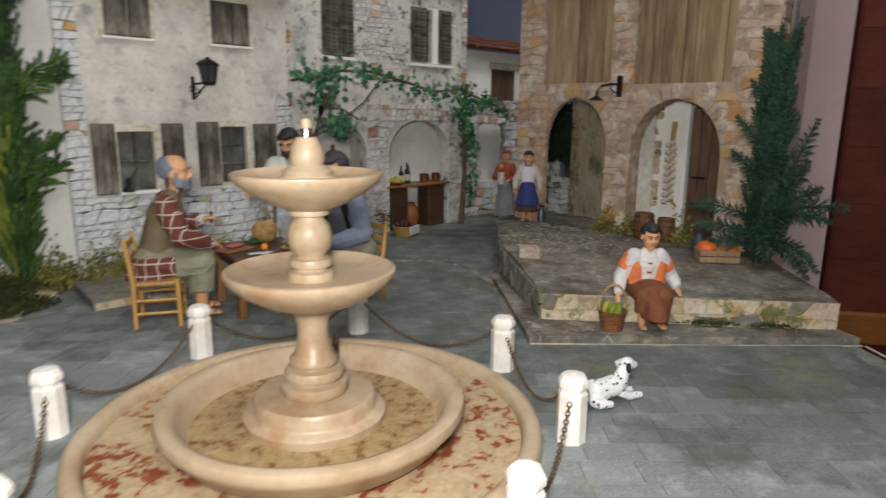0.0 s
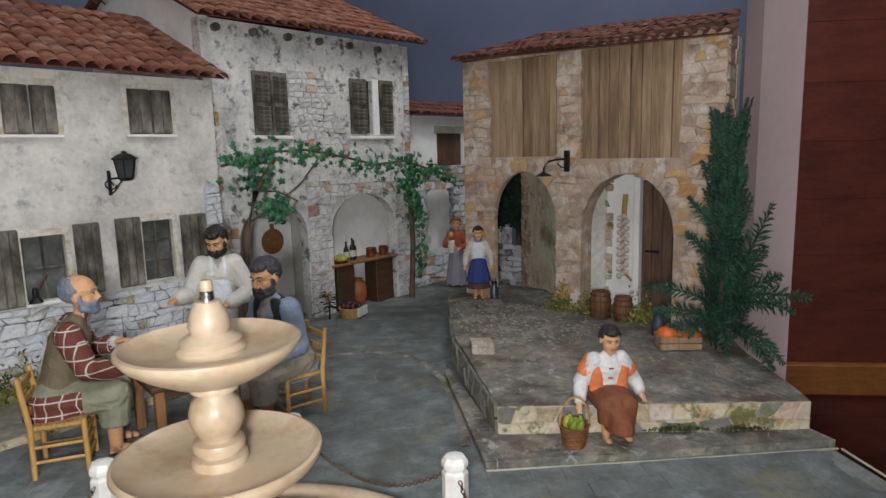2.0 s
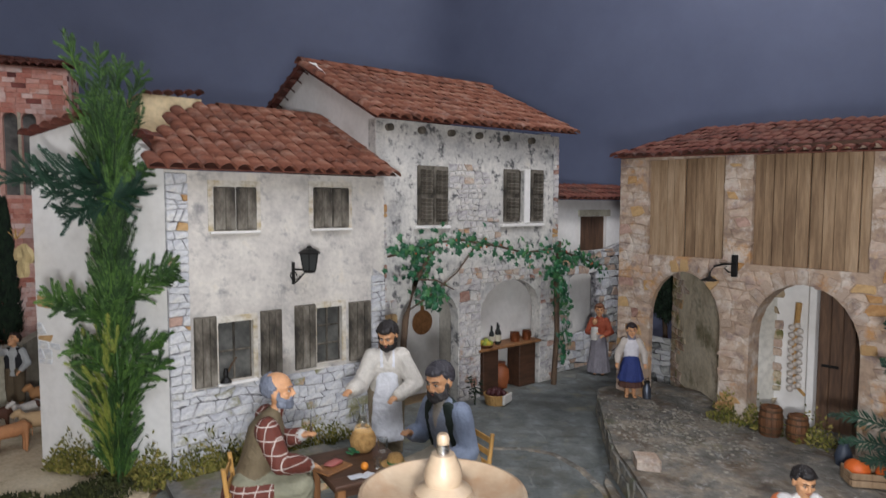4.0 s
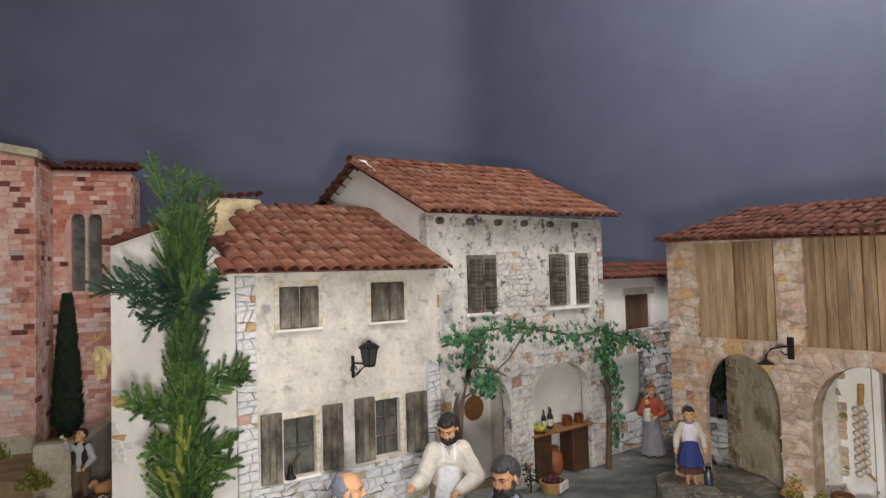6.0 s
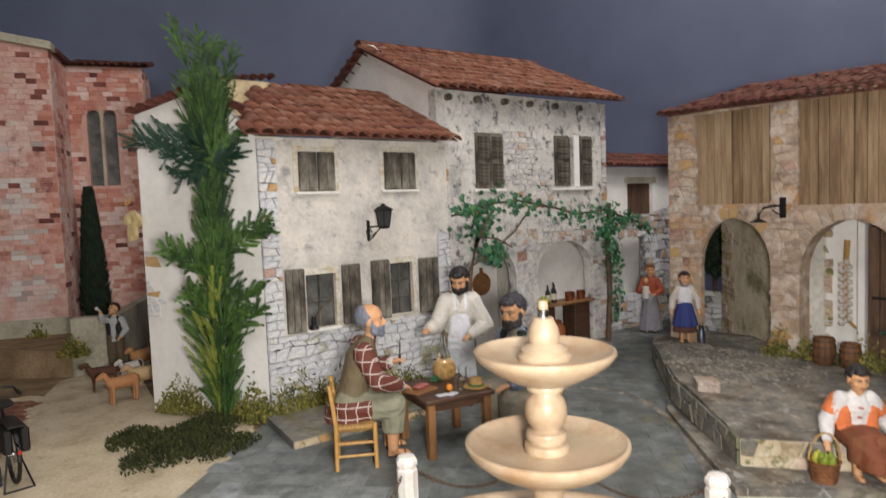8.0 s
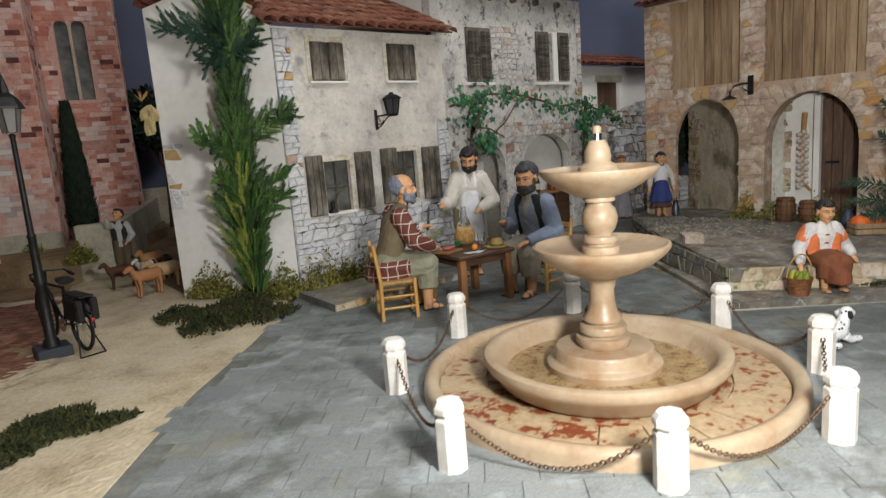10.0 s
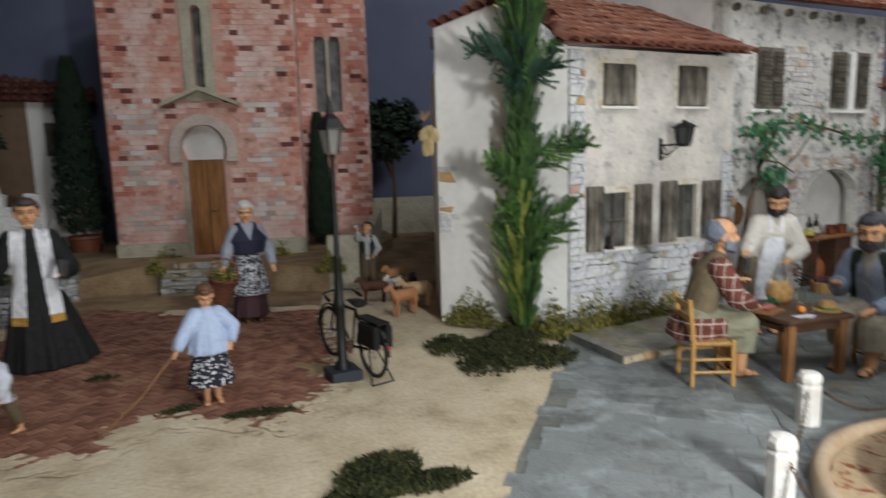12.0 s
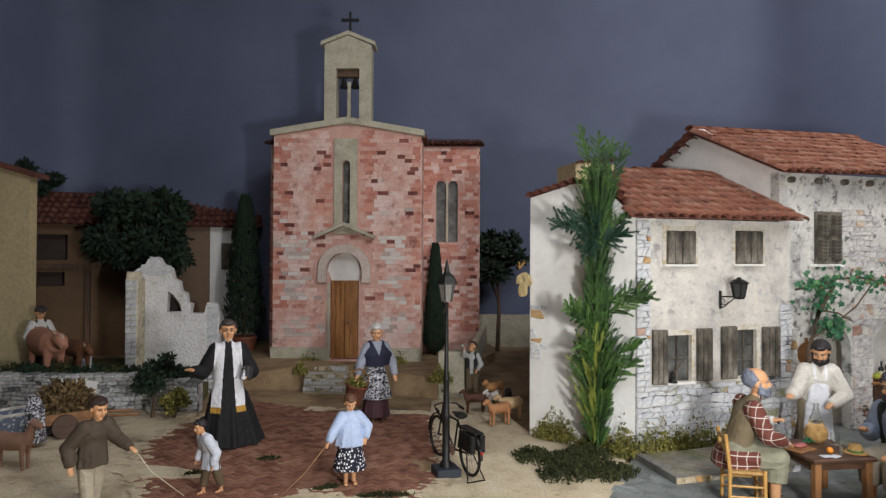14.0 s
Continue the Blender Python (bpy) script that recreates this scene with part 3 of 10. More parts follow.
def lay_stones(parent, face, x0, x1, z0, z1, size, kinds, seed=1, keep=None, proud=0.005, gap=0.12, name="stone"):
    """Uneven courses of rubble on a wall face; keep(x, z) says where the wall shows them."""
    r, z, row = random.Random(seed), z0, 0
    wave = lambda x, zz: zz + noise.noise((x * 20, zz * 40, seed)) * size * 0.50 if z0 + 0.004 < zz < z1 - 0.004 else zz
    while z < z1 - size * 0.25:
        h = size * r.uniform(0.55, 1.05)
        if z1 - z - h < size * 0.3:
            h = z1 - z
        x, tilt = x0, 0.0
        while x < x1 - 1e-4:
            w = size * r.uniform(0.6, 1.9)
            if x1 - x - w < size * 0.35:
                w = x1 - x
            lean = 0.0 if x + w > x1 - 1e-4 else r.uniform(-0.34, 0.34) * h
            a, b = x, x + w
            quad = [Vector((a - tilt, wave(a, z))), Vector((b - lean, wave(b, z))), Vector((b + lean, wave(b, z + h))), Vector((a + tilt, wave(a, z + h)))]
            tilt = lean
            cx, cz = x + w / 2, z + h / 2
            if keep is None or keep(cx, cz):
                me, c = rubble_stone(r, quad, proud * r.uniform(0.7, 1.15), MAT[r.choice(kinds)], size * gap * 0.42)
                put_piece(name, me, parent, face @ Matrix.Translation((c.x, 0, c.y)))
            x += w
        z += h
        row += 1


# ---- the setting: ground, room, backdrop ----
def sheet(name, poly, z0, z1, mat, label, category="ground"):
    return tagged(finish(name, bm_prism(poly, z0, z1), mat), label, category, kind="structure")


def ground_sheet():
    bm = bmesh.new()
    x0, x1, y0, y1, n = -2.9, 2.1, -1.40, 2.3, 90
    vs = {}
    for i in range(n + 1):
        for j in range(n + 1):
            x, y = x0 + (x1 - x0) * i / n, y0 + (y1 - y0) * j / n
            far = min(max((y - 0.95) / 0.3, 0), 1) if x < 0.3 else 0
            z = -0.008 + 0.035 * far + noise.noise((x * 5, y * 5, 0)) * 0.004
            vs[i, j] = bm.verts.new((x, y, z))
    for i in range(n):
        for j in range(n):
            c = vs[i + 1, j].co  # nothing past the slanting edge of the base
            if (c.x < 0.47 or c.y > -1.40 + 1.27 * (c.x - 0.47)) and (c.x < 0.80 or c.y > -0.93 + 0.31 * (c.x - 0.80)):
                bm.faces.new((vs[i, j], vs[i + 1, j], vs[i + 1, j + 1], vs[i, j + 1]))
    bmesh.ops.delete(bm, geom=[v for v in bm.verts if not v.link_faces], context="VERTS")
    return bm


tagged(finish("ground", ground_sheet(), MAT["earth"], smooth=True), "brown sandy earth of the model village", "ground", kind="structure")

PLAZA = [(-0.60, -1.38), (0.45, -1.38), (0.70, -1.085), (0.72, -1.05), (1.25, -0.86), (1.45, -0.2), (1.45, 0.10), (0.46, 0.10), (0.0, 0.0), (-0.06, -0.06), (-0.22, -0.235), (-0.37, -0.38), (-0.525, -0.57), (-0.62, -0.8)]
SAND = [(-1.5, -1.38), (-0.60, -1.38), (-0.62, -0.8), (-0.525, -0.57), (-0.37, -0.38), (-0.22, -0.235), (-0.06, -0.06), (-0.02, 0.03), (-0.16, 0.22), (-0.13, 0.70), (-0.22, 0.72), (-0.31, 0.66), (-0.36, 0.50), (-0.44, 0.10), (-0.47, -0.02), (-0.60, -0.15), (-0.76, -0.03), (-0.84, -0.14), (-1.06, -0.02), (-1.5, 0.1)]
BRICKS = [(-0.44, 0.10), (-0.36, 0.50), (-0.55, 0.60), (-0.70, 0.66), (-0.84, 0.80), (-1.0, 0.66), (-1.12, 0.40), (-1.10, 0.18), (-1.06, -0.02), (-0.84, -0.14), (-0.76, -0.03), (-0.60, -0.15), (-0.47, -0.02)]


def inside(poly, x, y):
    hit = False
    for (xa, ya), (xb, yb) in zip(poly, poly[1:] + poly[:1]):
        if (ya > y) != (yb > y) and x < (xb - xa) * (y - ya) / (yb - ya) + xa:
            hit = not hit
    return hit


plaza = sheet("pavement", PLAZA, -0.03, -0.0014, MAT["joint"], "grey stone paving of the village square", "pavement")
sheet("sand", SAND, -0.03, 0.0, MAT["sand"], "pale trodden sand beside the paving")
sheet("sand", [(-1.12, 0.40), (-1.10, 0.18), (-1.06, -0.02), (-1.5, 0.1), (-1.8, 0.3), (-1.6, 0.75), (-1.2, 0.80), (-1.02, 0.70)][::-1], -0.03, -0.001, MAT["sand"], "pale trodden sand path beside the brick yard")
sheet("sand", [(-1.115, 0.24), (-1.115, 0.165), (-1.03, 0.125), (-0.955, 0.105), (-0.975, 0.150), (-1.02, 0.195)], -0.02, 0.0034, MAT["sand"], "strip of sand blown over the brick yard")
yard = sheet("brick_yard", BRICKS, -0.03, 0.0, MAT["earth"], "bed of the dark red brick yard", "pavement")

tagged(finish("floor", bm_box(-4.2, 3.2, -4.2, 3.2, -0.9, -0.85), MAT["room"]), "plain floor of the dim exhibition room", "floor", kind="structure")
tagged(finish("ceiling", bm_box(-4.2, 3.2, -4.2, 3.2, 2.2, 2.25), MAT["room"]), "plain ceiling of the dim room", "ceiling", kind="structure")
for k, b in enumerate([(-4.25, -4.2, -4.2, 3.2), (3.2, 3.25, -4.2, 3.2), (-4.2, 3.2, -4.25, -4.2), (-4.2, 3.2, 3.2, 3.25)]):
    tagged(finish("wall_room_" + "abcd"[k], bm_box(*b, -0.85, 2.2), MAT["room"]), "plain painted wall of the dim room", "wall", kind="structure")
tagged(finish("display_table", bm_prism([(x, y) for x, y in ((-2.9, -1.40), (0.47, -1.40), (0.72, -1.09), (0.80, -0.98), (0.93, -0.90), (1.9, -0.60), (2.1, 2.3), (-2.9, 2.3))], -0.85, -0.031), MAT["brown_panel"]), "plain base under the model village", "base", kind="structure")


def upright(name, a, b, z0, z1, thick, mat, label, category="wall"):
    a, b = Vector((*a, 0)), Vector((*b, 0))
    n = Vector((-(b - a).y, (b - a).x, 0)).normalized() * thick
    poly = [tuple(p.xy) for p in (a, b, b + n, a + n)]
    return tagged(finish(name, bm_prism(poly, z0, z1), mat), label, category, kind="structure")


def backdrop_wall(corners, radius, z0, z1, thick):
    """One painted wall that bends round its corners."""
    p = [Vector(c) for c in corners]
    line = [p[0]]
    for a, b, c in zip(p, p[1:], p[2:]):
        u, w = (a - b).normalized() * radius, (c - b).normalized() * radius
        for k in range(13):
            f = k / 12
            line.append((b + u) * (1 - f) ** 2 + b * (2 * f * (1 - f)) + (b + w) * f ** 2)
    line.append(p[-1])
    bm, rows = bmesh.new(), []
    for k, q in enumerate(line):
        d = (line[min(k + 1, len(line) - 1)] - line[max(k - 1, 0)]).normalized()
        o = q + Vector((-d.y, d.x)) * thick
        rows.append([bm.verts.new((*v, z)) for v in (q, o) for z in (z0, z1)])
    for a, b in zip(rows, rows[1:]):
        for i, j in ((0, 1), (3, 2), (1, 3), (2, 0)):
            bm.faces.new((a[i], a[j], b[j], b[i]))
    bmesh.ops.recalc_face_normals(bm, faces=bm.faces)
    return bm


tagged(finish("backdrop", backdrop_wall([(-3.05, 0.30), (-1.69, 2.1), (1.42, 1.15), (1.975, -0.715)], 0.16, -0.85, 2.2, 0.03), MAT["backdrop"], smooth=True), "blue-grey painted backdrop wall bent round the village", "backdrop", kind="structure")

# pinkish pilaster and the panelled wall beside the model
tagged(finish("pilaster", bm_prism([(0.800, -1.003), (0.93, -0.966), (0.93, -0.885), (0.862, -0.930)], -0.85, 2.2), MAT["pilaster"]), "pinkish-grey painted pilaster beside the model", "pilaster", kind="structure")
WALL_LINE, WALL_OUT = (0.57, -0.82), (-0.82, -0.57)
panel_wall = tagged(finish("wall_panelled", bm_box(0, 2.12, 0.0, 0.03, -0.85, 2.2), MAT["brown_panel"], at=axes_at((1.985, -0.730, 0), WALL_LINE, WALL_OUT)), "dark red-brown panelled wall beyond the model", "wall", kind="structure")
for k in range(17):
    part("panel", bm_box(0.004, 2.10, -0.008, -0.001, -0.84 + k * 0.178, -0.84 + (k + 1) * 0.178 - 0.0012, 0.0008), MAT["brown_panel"], panel_wall)
rail = bm_box(0.0, 2.08, -0.040, -0.009, -0.405, -0.300, 0.006)
tagged(finish("trim", rail, MAT["board"], at=axes_at((1.985, -0.730, 0), WALL_LINE, WALL_OUT)), "varnished orange-brown wooden rail on the panelled wall", "rail", kind="structure")
tagged(finish("trim", bm_box(0.0, 2.08, -0.030, -0.009, -0.730, -0.705, 0.004), MAT["board"], at=axes_at((1.985, -0.730, 0), WALL_LINE, WALL_OUT)), "narrow varnished lower rail on the panelled wall", "rail", kind="structure")


# ---- roofs ----
def tile_mesh(name, mat, w=0.0235, l=0.050):
    """Half-round clay tile, wider at its lower end, with real thickness."""
    bm = bmesh.new()
    n, rows = 6, []
    for y, rr, lift in ((0, 0.52, 0.0006), (l, 0.47, 0.0)):
        for th in (0.0, 0.0010):
            rows.append([bm.verts.new((math.cos(math.pi * i / n) * (w * rr - th), y, math.sin(math.pi * i / n) * (w * rr * 0.80 - th) + lift)) for i in range(n + 1)])
    o0, i0, o1, i1 = rows
    for i in range(n):
        for q in ((o0[i], o0[i + 1], o1[i + 1], o1[i]), (i1[i], i1[i + 1], i0[i + 1], i0[i]), (i0[i], i0[i + 1], o0[i + 1], o0[i])):
            bm.faces.new(q)
    bmesh.ops.recalc_face_normals(bm, faces=bm.faces)
    me = bpy.data.meshes.new(name)
    bm.to_mesh(me)
    bm.free()
    me.materials.append(mat)
    me.polygons.foreach_set("use_smooth", [True] * len(me.polygons))
    return me


TILE, TILE_DARK = tile_mesh("roof_tile", MAT["tile"], 0.0305, 0.056), tile_mesh("roof_tile", MAT["tile_dark"])


def tiled_roof(parent, o, along, up, width, length, mesh, under, seed, keep=None, step=0.0225, row=0.040, label="", thick=0.004):
    """A roof plane from the eave corner o, along the eave and up the slope, laid with clay tiles."""
    r = random.Random(seed)
    ax, ay = Vector(along).normalized(), Vector(up).normalized()
    az = ax.cross(ay).normalized()
    m = Matrix((ax, ay, az)).transposed().to_4x4()
    m.translation = Vector(o)
    outline = [(0, 0), (width, 0), (width, length), (0, length)] if keep is None else keep
    roof = part("roof", bm_prism(outline, -thick, -0.001), under, parent, label, at=m)
    nx, ny = int(width / step), int(length / row)
    for j in range(ny):
        for i in range(nx):
            x, y = (i + 0.5) * width / nx, j * row - 0.012
            if keep is None or inside(outline, x, max(y + 0.02, 0.004)):
                sag = noise.noise((x * 6, y * 6, seed)) * 0.003
                put_piece("roof_tile", mesh, roof, Matrix.Translation((x + r.uniform(-1, 1) * 0.002, y + r.uniform(-1, 1) * 0.004, 0.001 + sag + r.uniform(0, 0.0008)))
                          @ Matrix.Rotation(r.uniform(-0.05, 0.05), 4, "Z") @ Matrix.Rotation(-0.014 + r.uniform(-0.008, 0.008), 4, "X") @ Matrix.Diagonal((r.uniform(0.95, 1.06), 1, r.uniform(0.9, 1.12), 1)))
    return roof


def shutter(parent, x0, x1, z0, z1, y, louvre=False, lean=0.0, name="shutter"):
    """Plank or louvred shutter in front of a wall face at y."""
    m = pose(x0, y, z0, 0, 0, lean)
    w, h = x1 - x0, z1 - z0
    sh = part(name, bm_box(0, w, -0.006, 0.0, 0, h, 0.0012), MAT["shutter"], parent, at=m)
    n = max(2, round(w / 0.016))
    if louvre:
        for z0_, z1_ in ((0.06 * h, 0.46 * h), (0.54 * h, 0.94 * h)):
            k = int((z1_ - z0_) / 0.009)
            for i in range(k):
                b = bm_box(0.12 * w, 0.88 * w, -0.0012, 0.0012, 0, 0.009)
                part("slat", b, MAT["shutter"], sh, at=Matrix.Translation((0, -0.0072, z0_ + i * (z1_ - z0_) / k)) @ Matrix.Rotation(0.5, 4, "X"))
    else:
        for i in range(n):
            part("slat", bm_box(i * w / n + 0.0008, (i + 1) * w / n - 0.0008, -0.0085, -0.0055, 0.002, h - 0.002, 0.0006), MAT["shutter"], sh)
    return sh


def glazed(parent, x0, x1, z0, z1, y, cols=2, rows=3, frame_mat=None):
    w = part("window", bm_box(x0, x1, y + 0.010, y + 0.013, z0, z1), MAT["dark_glass"], parent)
    fm = frame_mat or MAT["shutter"]
    for i in range(cols + 1):
        x = x0 + (x1 - x0) * i / cols
        part("glazing_bar", bm_box(x - 0.0018, x + 0.0018, y + 0.0055, y + 0.0098, z0, z1, 0.0005), fm, w)
    for j in range(rows + 1):
        z = z0 + (z1 - z0) * j / rows
        part("glazing_bar", bm_box(x0, x1, y + 0.0058, y + 0.0095, z - 0.0016, z + 0.0016, 0.0005), fm, w)
    return w


# ---- white house with the stone base ----
house = tagged(empty("house"), "low whitewashed house with a rubble stone base and terracotta roof", "house")
part("wall", bm_panel(rect(0, 0.455, -0.03, 0.557), 0.022, holes=[rect(0.087, 0.154, 0.166, 0.278), rect(0.288, 0.347, 0.170, 0.286)]), MAT["plaster"], house)
A, B = Vector((-0.172, 0.215)), Vector((0.0, 0.0))
side_len = (B - A).length
side_face = axes_at((A.x, A.y, 0), (B - A), ((B - A).y, -(B - A).x))
# gable white raised above the front's, standing in for stronger torch light here
part("wall", bm_panel([(0, -0.03), (side_len, -0.03), (side_len, 0.556), (side_len * 0.75, 0.62), (side_len * 0.45, 0.648), (0, 0.618)], 0.022), MAT["plaster_plain"], house, "plain whitewashed gable wall", at=side_face)
part("wall", bm_prism([(0.0, 0.022), (0.455, 0.022), (0.455, 0.55), (-0.02, 0.55), (-0.16, 0.235)], -0.02, 0.55), MAT["plaster_plain"], house)
for k in range(11):
    q = k * side_len / 11.6
    zt = 0.618 + (0.03 * q / (side_len * 0.45) if q < side_len * 0.45 else 0.03 - 0.028 * (q - side_len * 0.45) / (side_len * 0.3))
    put_piece("roof_tile", TILE_DARK, house, side_face @ Matrix.Translation((q + 0.008, -0.022, zt + 0.004)) @ Matrix.Rotation(-0.15, 4, "Y"))
tiled_roof(house, (-0.035, -0.034, 0.560), (1, 0, 0.004), (0, 0.345, 0.162), 0.50, 0.395, TILE, MAT["tile_dark"], 3, step=0.0292, row=0.045,
           keep=[(0, 0), (0.50, 0), (0.485, 0.395), (0.225, 0.395), (0.12, 0.27), (0.03, 0.10)], label="weathered terracotta pantile roof")
for k in range(9):
    put_piece("ridge_tile", TILE, house, Matrix.Translation((0.205 + k * 0.027, 0.318, 0.719)) @ Matrix.Rotation(-math.pi / 2, 4, "Z") @ Matrix.Diagonal((1.2, 0.75, 1.0, 1)))
part("roof", bm_prism([(-0.140, 0.222), (0.0, 0.055), (0.10, 0.20), (0.24, 0.37), (0.24, 0.55), (-0.06, 0.46)], [0.580, 0.56, 0.60, 0.66, 0.66, 0.62], [0.604, 0.572, 0.62, 0.705, 0.70, 0.65]), MAT["tile_dark"], house)
part("attic_wall", bm_box(0.06, 0.198, 0.40, 0.52, 0.60, 0.748), MAT["plaster_cream"], house, "cream plastered attic wall")
for k in range(6):
    put_piece("roof_tile", TILE_DARK, house, Matrix.Translation((0.072 + k * 0.0235, 0.385, 0.744 + k * 0.003)) @ Matrix.Rotation(-0.1, 4, "Y"))
# windows
for x0, xm, x1, z0, z1 in ((0.084, 0.124, 0.163, 0.449, 0.529), (0.284, 0.325, 0.363, 0.450, 0.532)):
    shutter(house, x0, xm - 0.0015, z0, z1, -0.001)
    shutter(house, xm + 0.0015, x1, z0, z1, -0.001)
    part("window_sill", bm_box(x0 - 0.008, x1 + 0.008, -0.008, 0.001, z0 - 0.006, z0 - 0.001, 0.001), MAT["plaster_plain"], house)
    part("window_surround", bm_panel(rect(x0 - 0.010, x1 + 0.010, z0 - 0.001, z1 + 0.012), 0.002, holes=[rect(x0 - 0.001, x1 + 0.001, z0, z1 + 0.001)]), MAT["surround"], house, at=Matrix.Translation((0, -0.0025, 0)))
for x0, x1, z0, z1 in ((0.043, 0.083, 0.163, 0.293), (0.168, 0.210, 0.166, 0.293), (0.239, 0.284, 0.166, 0.296), (0.363, 0.414, 0.165, 0.292)):
    shutter(house, x0, x1, z0, z1, -0.002, lean=rng.uniform(-4, 2))
glazed(house, 0.087, 0.154, 0.166, 0.278, 0.002, 2, 2)
glazed(house, 0.288, 0.347, 0.170, 0.286, 0.002, 2, 3)
part("window_sill", bm_box(0.083, 0.160, -0.012, 0.004, 0.160, 0.1655, 0.001), MAT["plaster_plain"], house)
for x0, x1, z0, z1 in ((0.087, 0.154, 0.166, 0.278), (0.288, 0.347, 0.170, 0.286)):
    part("window_surround", bm_panel(rect(x0 - 0.009, x1 + 0.009, z0 - 0.001, z1 + 0.012), 0.003, holes=[rect(x0, x1, z0, z1)]), MAT["surround"], house, at=Matrix.Translation((0, -0.0035, 0)))
part("stone_bedding", bm_panel([(0.0, -0.02), (0.455, -0.02), (0.455, 0.34), (0.425, 0.36), (0.42, 0.16), (0.036, 0.155), (0.034, 0.552), (0.0, 0.552)], 0.003), MAT["mortar_dark"], house, at=Matrix.Translation((0, -0.0032, 0)))
lay_stones(house, Matrix.Translation((0, -0.003, 0)), 0.001, 0.454, 0.0, 0.063, 0.021, ["stone_mossy"] * 3 + ["stone_white"], 11, proud=0.0032, gap=0.045)
lay_stones(house, Matrix.Translation((0, -0.003, 0)), 0.001, 0.454, 0.063, 0.160, 0.023, ["stone_white"] * 7 + ["stone_mossy"], 10, proud=0.0032, gap=0.045)
lay_stones(house, Matrix.Translation((0, -0.003, 0)), 0.0, 0.038, 0.16, 0.552, 0.018, ["stone_white"] * 18 + ["stone_ochre"] * 2 + ["stone_red"], 12, proud=0.0035, gap=0.055)
lay_stones(house, Matrix.Translation((0, -0.003, 0)), 0.418, 0.454, 0.16, 0.345, 0.02, ["stone_white"] * 4 + ["stone_ochre", "stone_red"], 13, proud=0.004)
lay_stones(house, side_face @ Matrix.Translation((0, 0.001, 0)), 0.0, 0.05, 0.20, 0.34, 0.022, ["stone_white", "stone_white", "stone_ochre"], 14, keep=lambda x, z: x < 0.022 + 0.02 * math.sin(z * 60), proud=0.003)

# ---- taller white house with the porch ----
tall = tagged(empty("house"), "two-storey white house with a stone porch and terracotta roof", "house")
FY = 0.035
X0, X1 = 0.457, 1.068
part("wall", bm_panel(rect(X0, X1, -0.03, 0.69), 0.03, holes=[arch_loop(0.515, 0.70, -0.012, 0.215, 0.296), arch_loop(0.775, 0.997, -0.012, 0.215, 0.300), rect(0.903, 0.928, 0.456, 0.590)]), MAT["plaster2"], tall, at=Matrix.Translation((0, FY, 0)))
gable = bm_panel([(0.0, 0.30), (0.56, 0.30), (0.56, 0.765), (0.315, 0.865), (0.0, 0.700)], 0.02)
part("wall", gable, MAT["plaster_plain"], tall, "smooth white gable wall", at=axes_at((X0, FY + 0.56, 0), (0, -1), (-1, 0)) @ Matrix(((-1, 0, 0, 0.56), (0, 1, 0, 0), (0, 0, 1, 0), (0, 0, 0, 1))))
part("wall", bm_box(X1 - 0.03, X1, FY + 0.031, FY + 0.56, -0.02, 0.70), MAT["plaster_plain"], tall)
part("wall", bm_box(X0 + 0.022, X1 - 0.031, 0.315, 0.335, -0.02, 0.70), MAT["niche"], tall, "greyish plastered back wall of the porch")
part("wall", bm_box(0.752, X1 - 0.031, 0.104, 0.116, -0.02, 0.314), MAT["plaster_plain"], tall, "pale plastered back of the counter niche")
part("wall", bm_box(0.479, 0.7505, 0.175, 0.187, -0.02, 0.314), MAT["plaster_plain"], tall, "smooth white back wall of the porch")
part("slot", bm_box(0.788, 0.796, 0.098, 0.1035, 0.17, 0.25), MAT["dark_wood"], tall)
part("porch_ceiling", bm_box(X0 + 0.022, X1 - 0.031, FY + 0.031, 0.314, 0.315, 0.33), MAT["niche"], tall)
part("wall", bm_box(X0 + 0.001, X0 + 0.02, FY + 0.031, 0.314, -0.02, 0.299), MAT["niche"], tall)
part("wall", bm_prism([(0.735, 0.066), (0.748, 0.066), (0.79, 0.314), (0.776, 0.314)], -0.02, 0.314), MAT["niche"], tall)
sl = math.hypot(0.37, 0.17)
tiled_roof(tall, (0.435, 0.0, 0.688), (1, 0, 0.018), (0, 0.37, 0.172), 0.665, sl + 0.004, TILE, MAT["tile_dark"], 5, step=0.0285, row=0.045, label="weathered terracotta pantile roof")
part("roof", bm_prism([(0.435, 0.368), (1.10, 0.368), (1.10, 0.62), (0.435, 0.62)], [0.848, 0.86, 0.75, 0.74], [0.860, 0.872, 0.762, 0.752]), MAT["tile_dark"], tall)
for k in range(10):
    put_piece("ridge_tile", TILE, tall, Matrix.Translation((0.435 + k * 0.066, 0.368, 0.864 + k * 0.0012)) @ Matrix.Rotation(-math.pi / 2, 4, "Z") @ Matrix.Diagonal((1.35, 1.45, 1.1, 1)))
for k in range(6):
    put_piece("verge_tile", TILE_DARK, tall, Matrix.Translation((0.447, 0.60 - k * 0.04, 0.765 + k * 0.0168)) @ Matrix.Rotation(math.pi, 4, "Z") @ Matrix.Rotation(-0.39, 4, "X"))
for x in (0.490, 0.580, 0.670, 0.760, 0.855, 0.950):
    part("beam_end", bm_tube([(x, 0.022, 0.671), (x, FY + 0.002, 0.671)], 0.0085, 10), MAT["shutter"], tall)
shutter(tall, 0.570, 0.6145, 0.450, 0.590, FY - 0.001, True)
shutter(tall, 0.6165, 0.660, 0.450, 0.590, FY - 0.001, True, -1)
shutter(tall, 0.850, 0.903, 0.454, 0.592, FY - 0.001, True, -3)
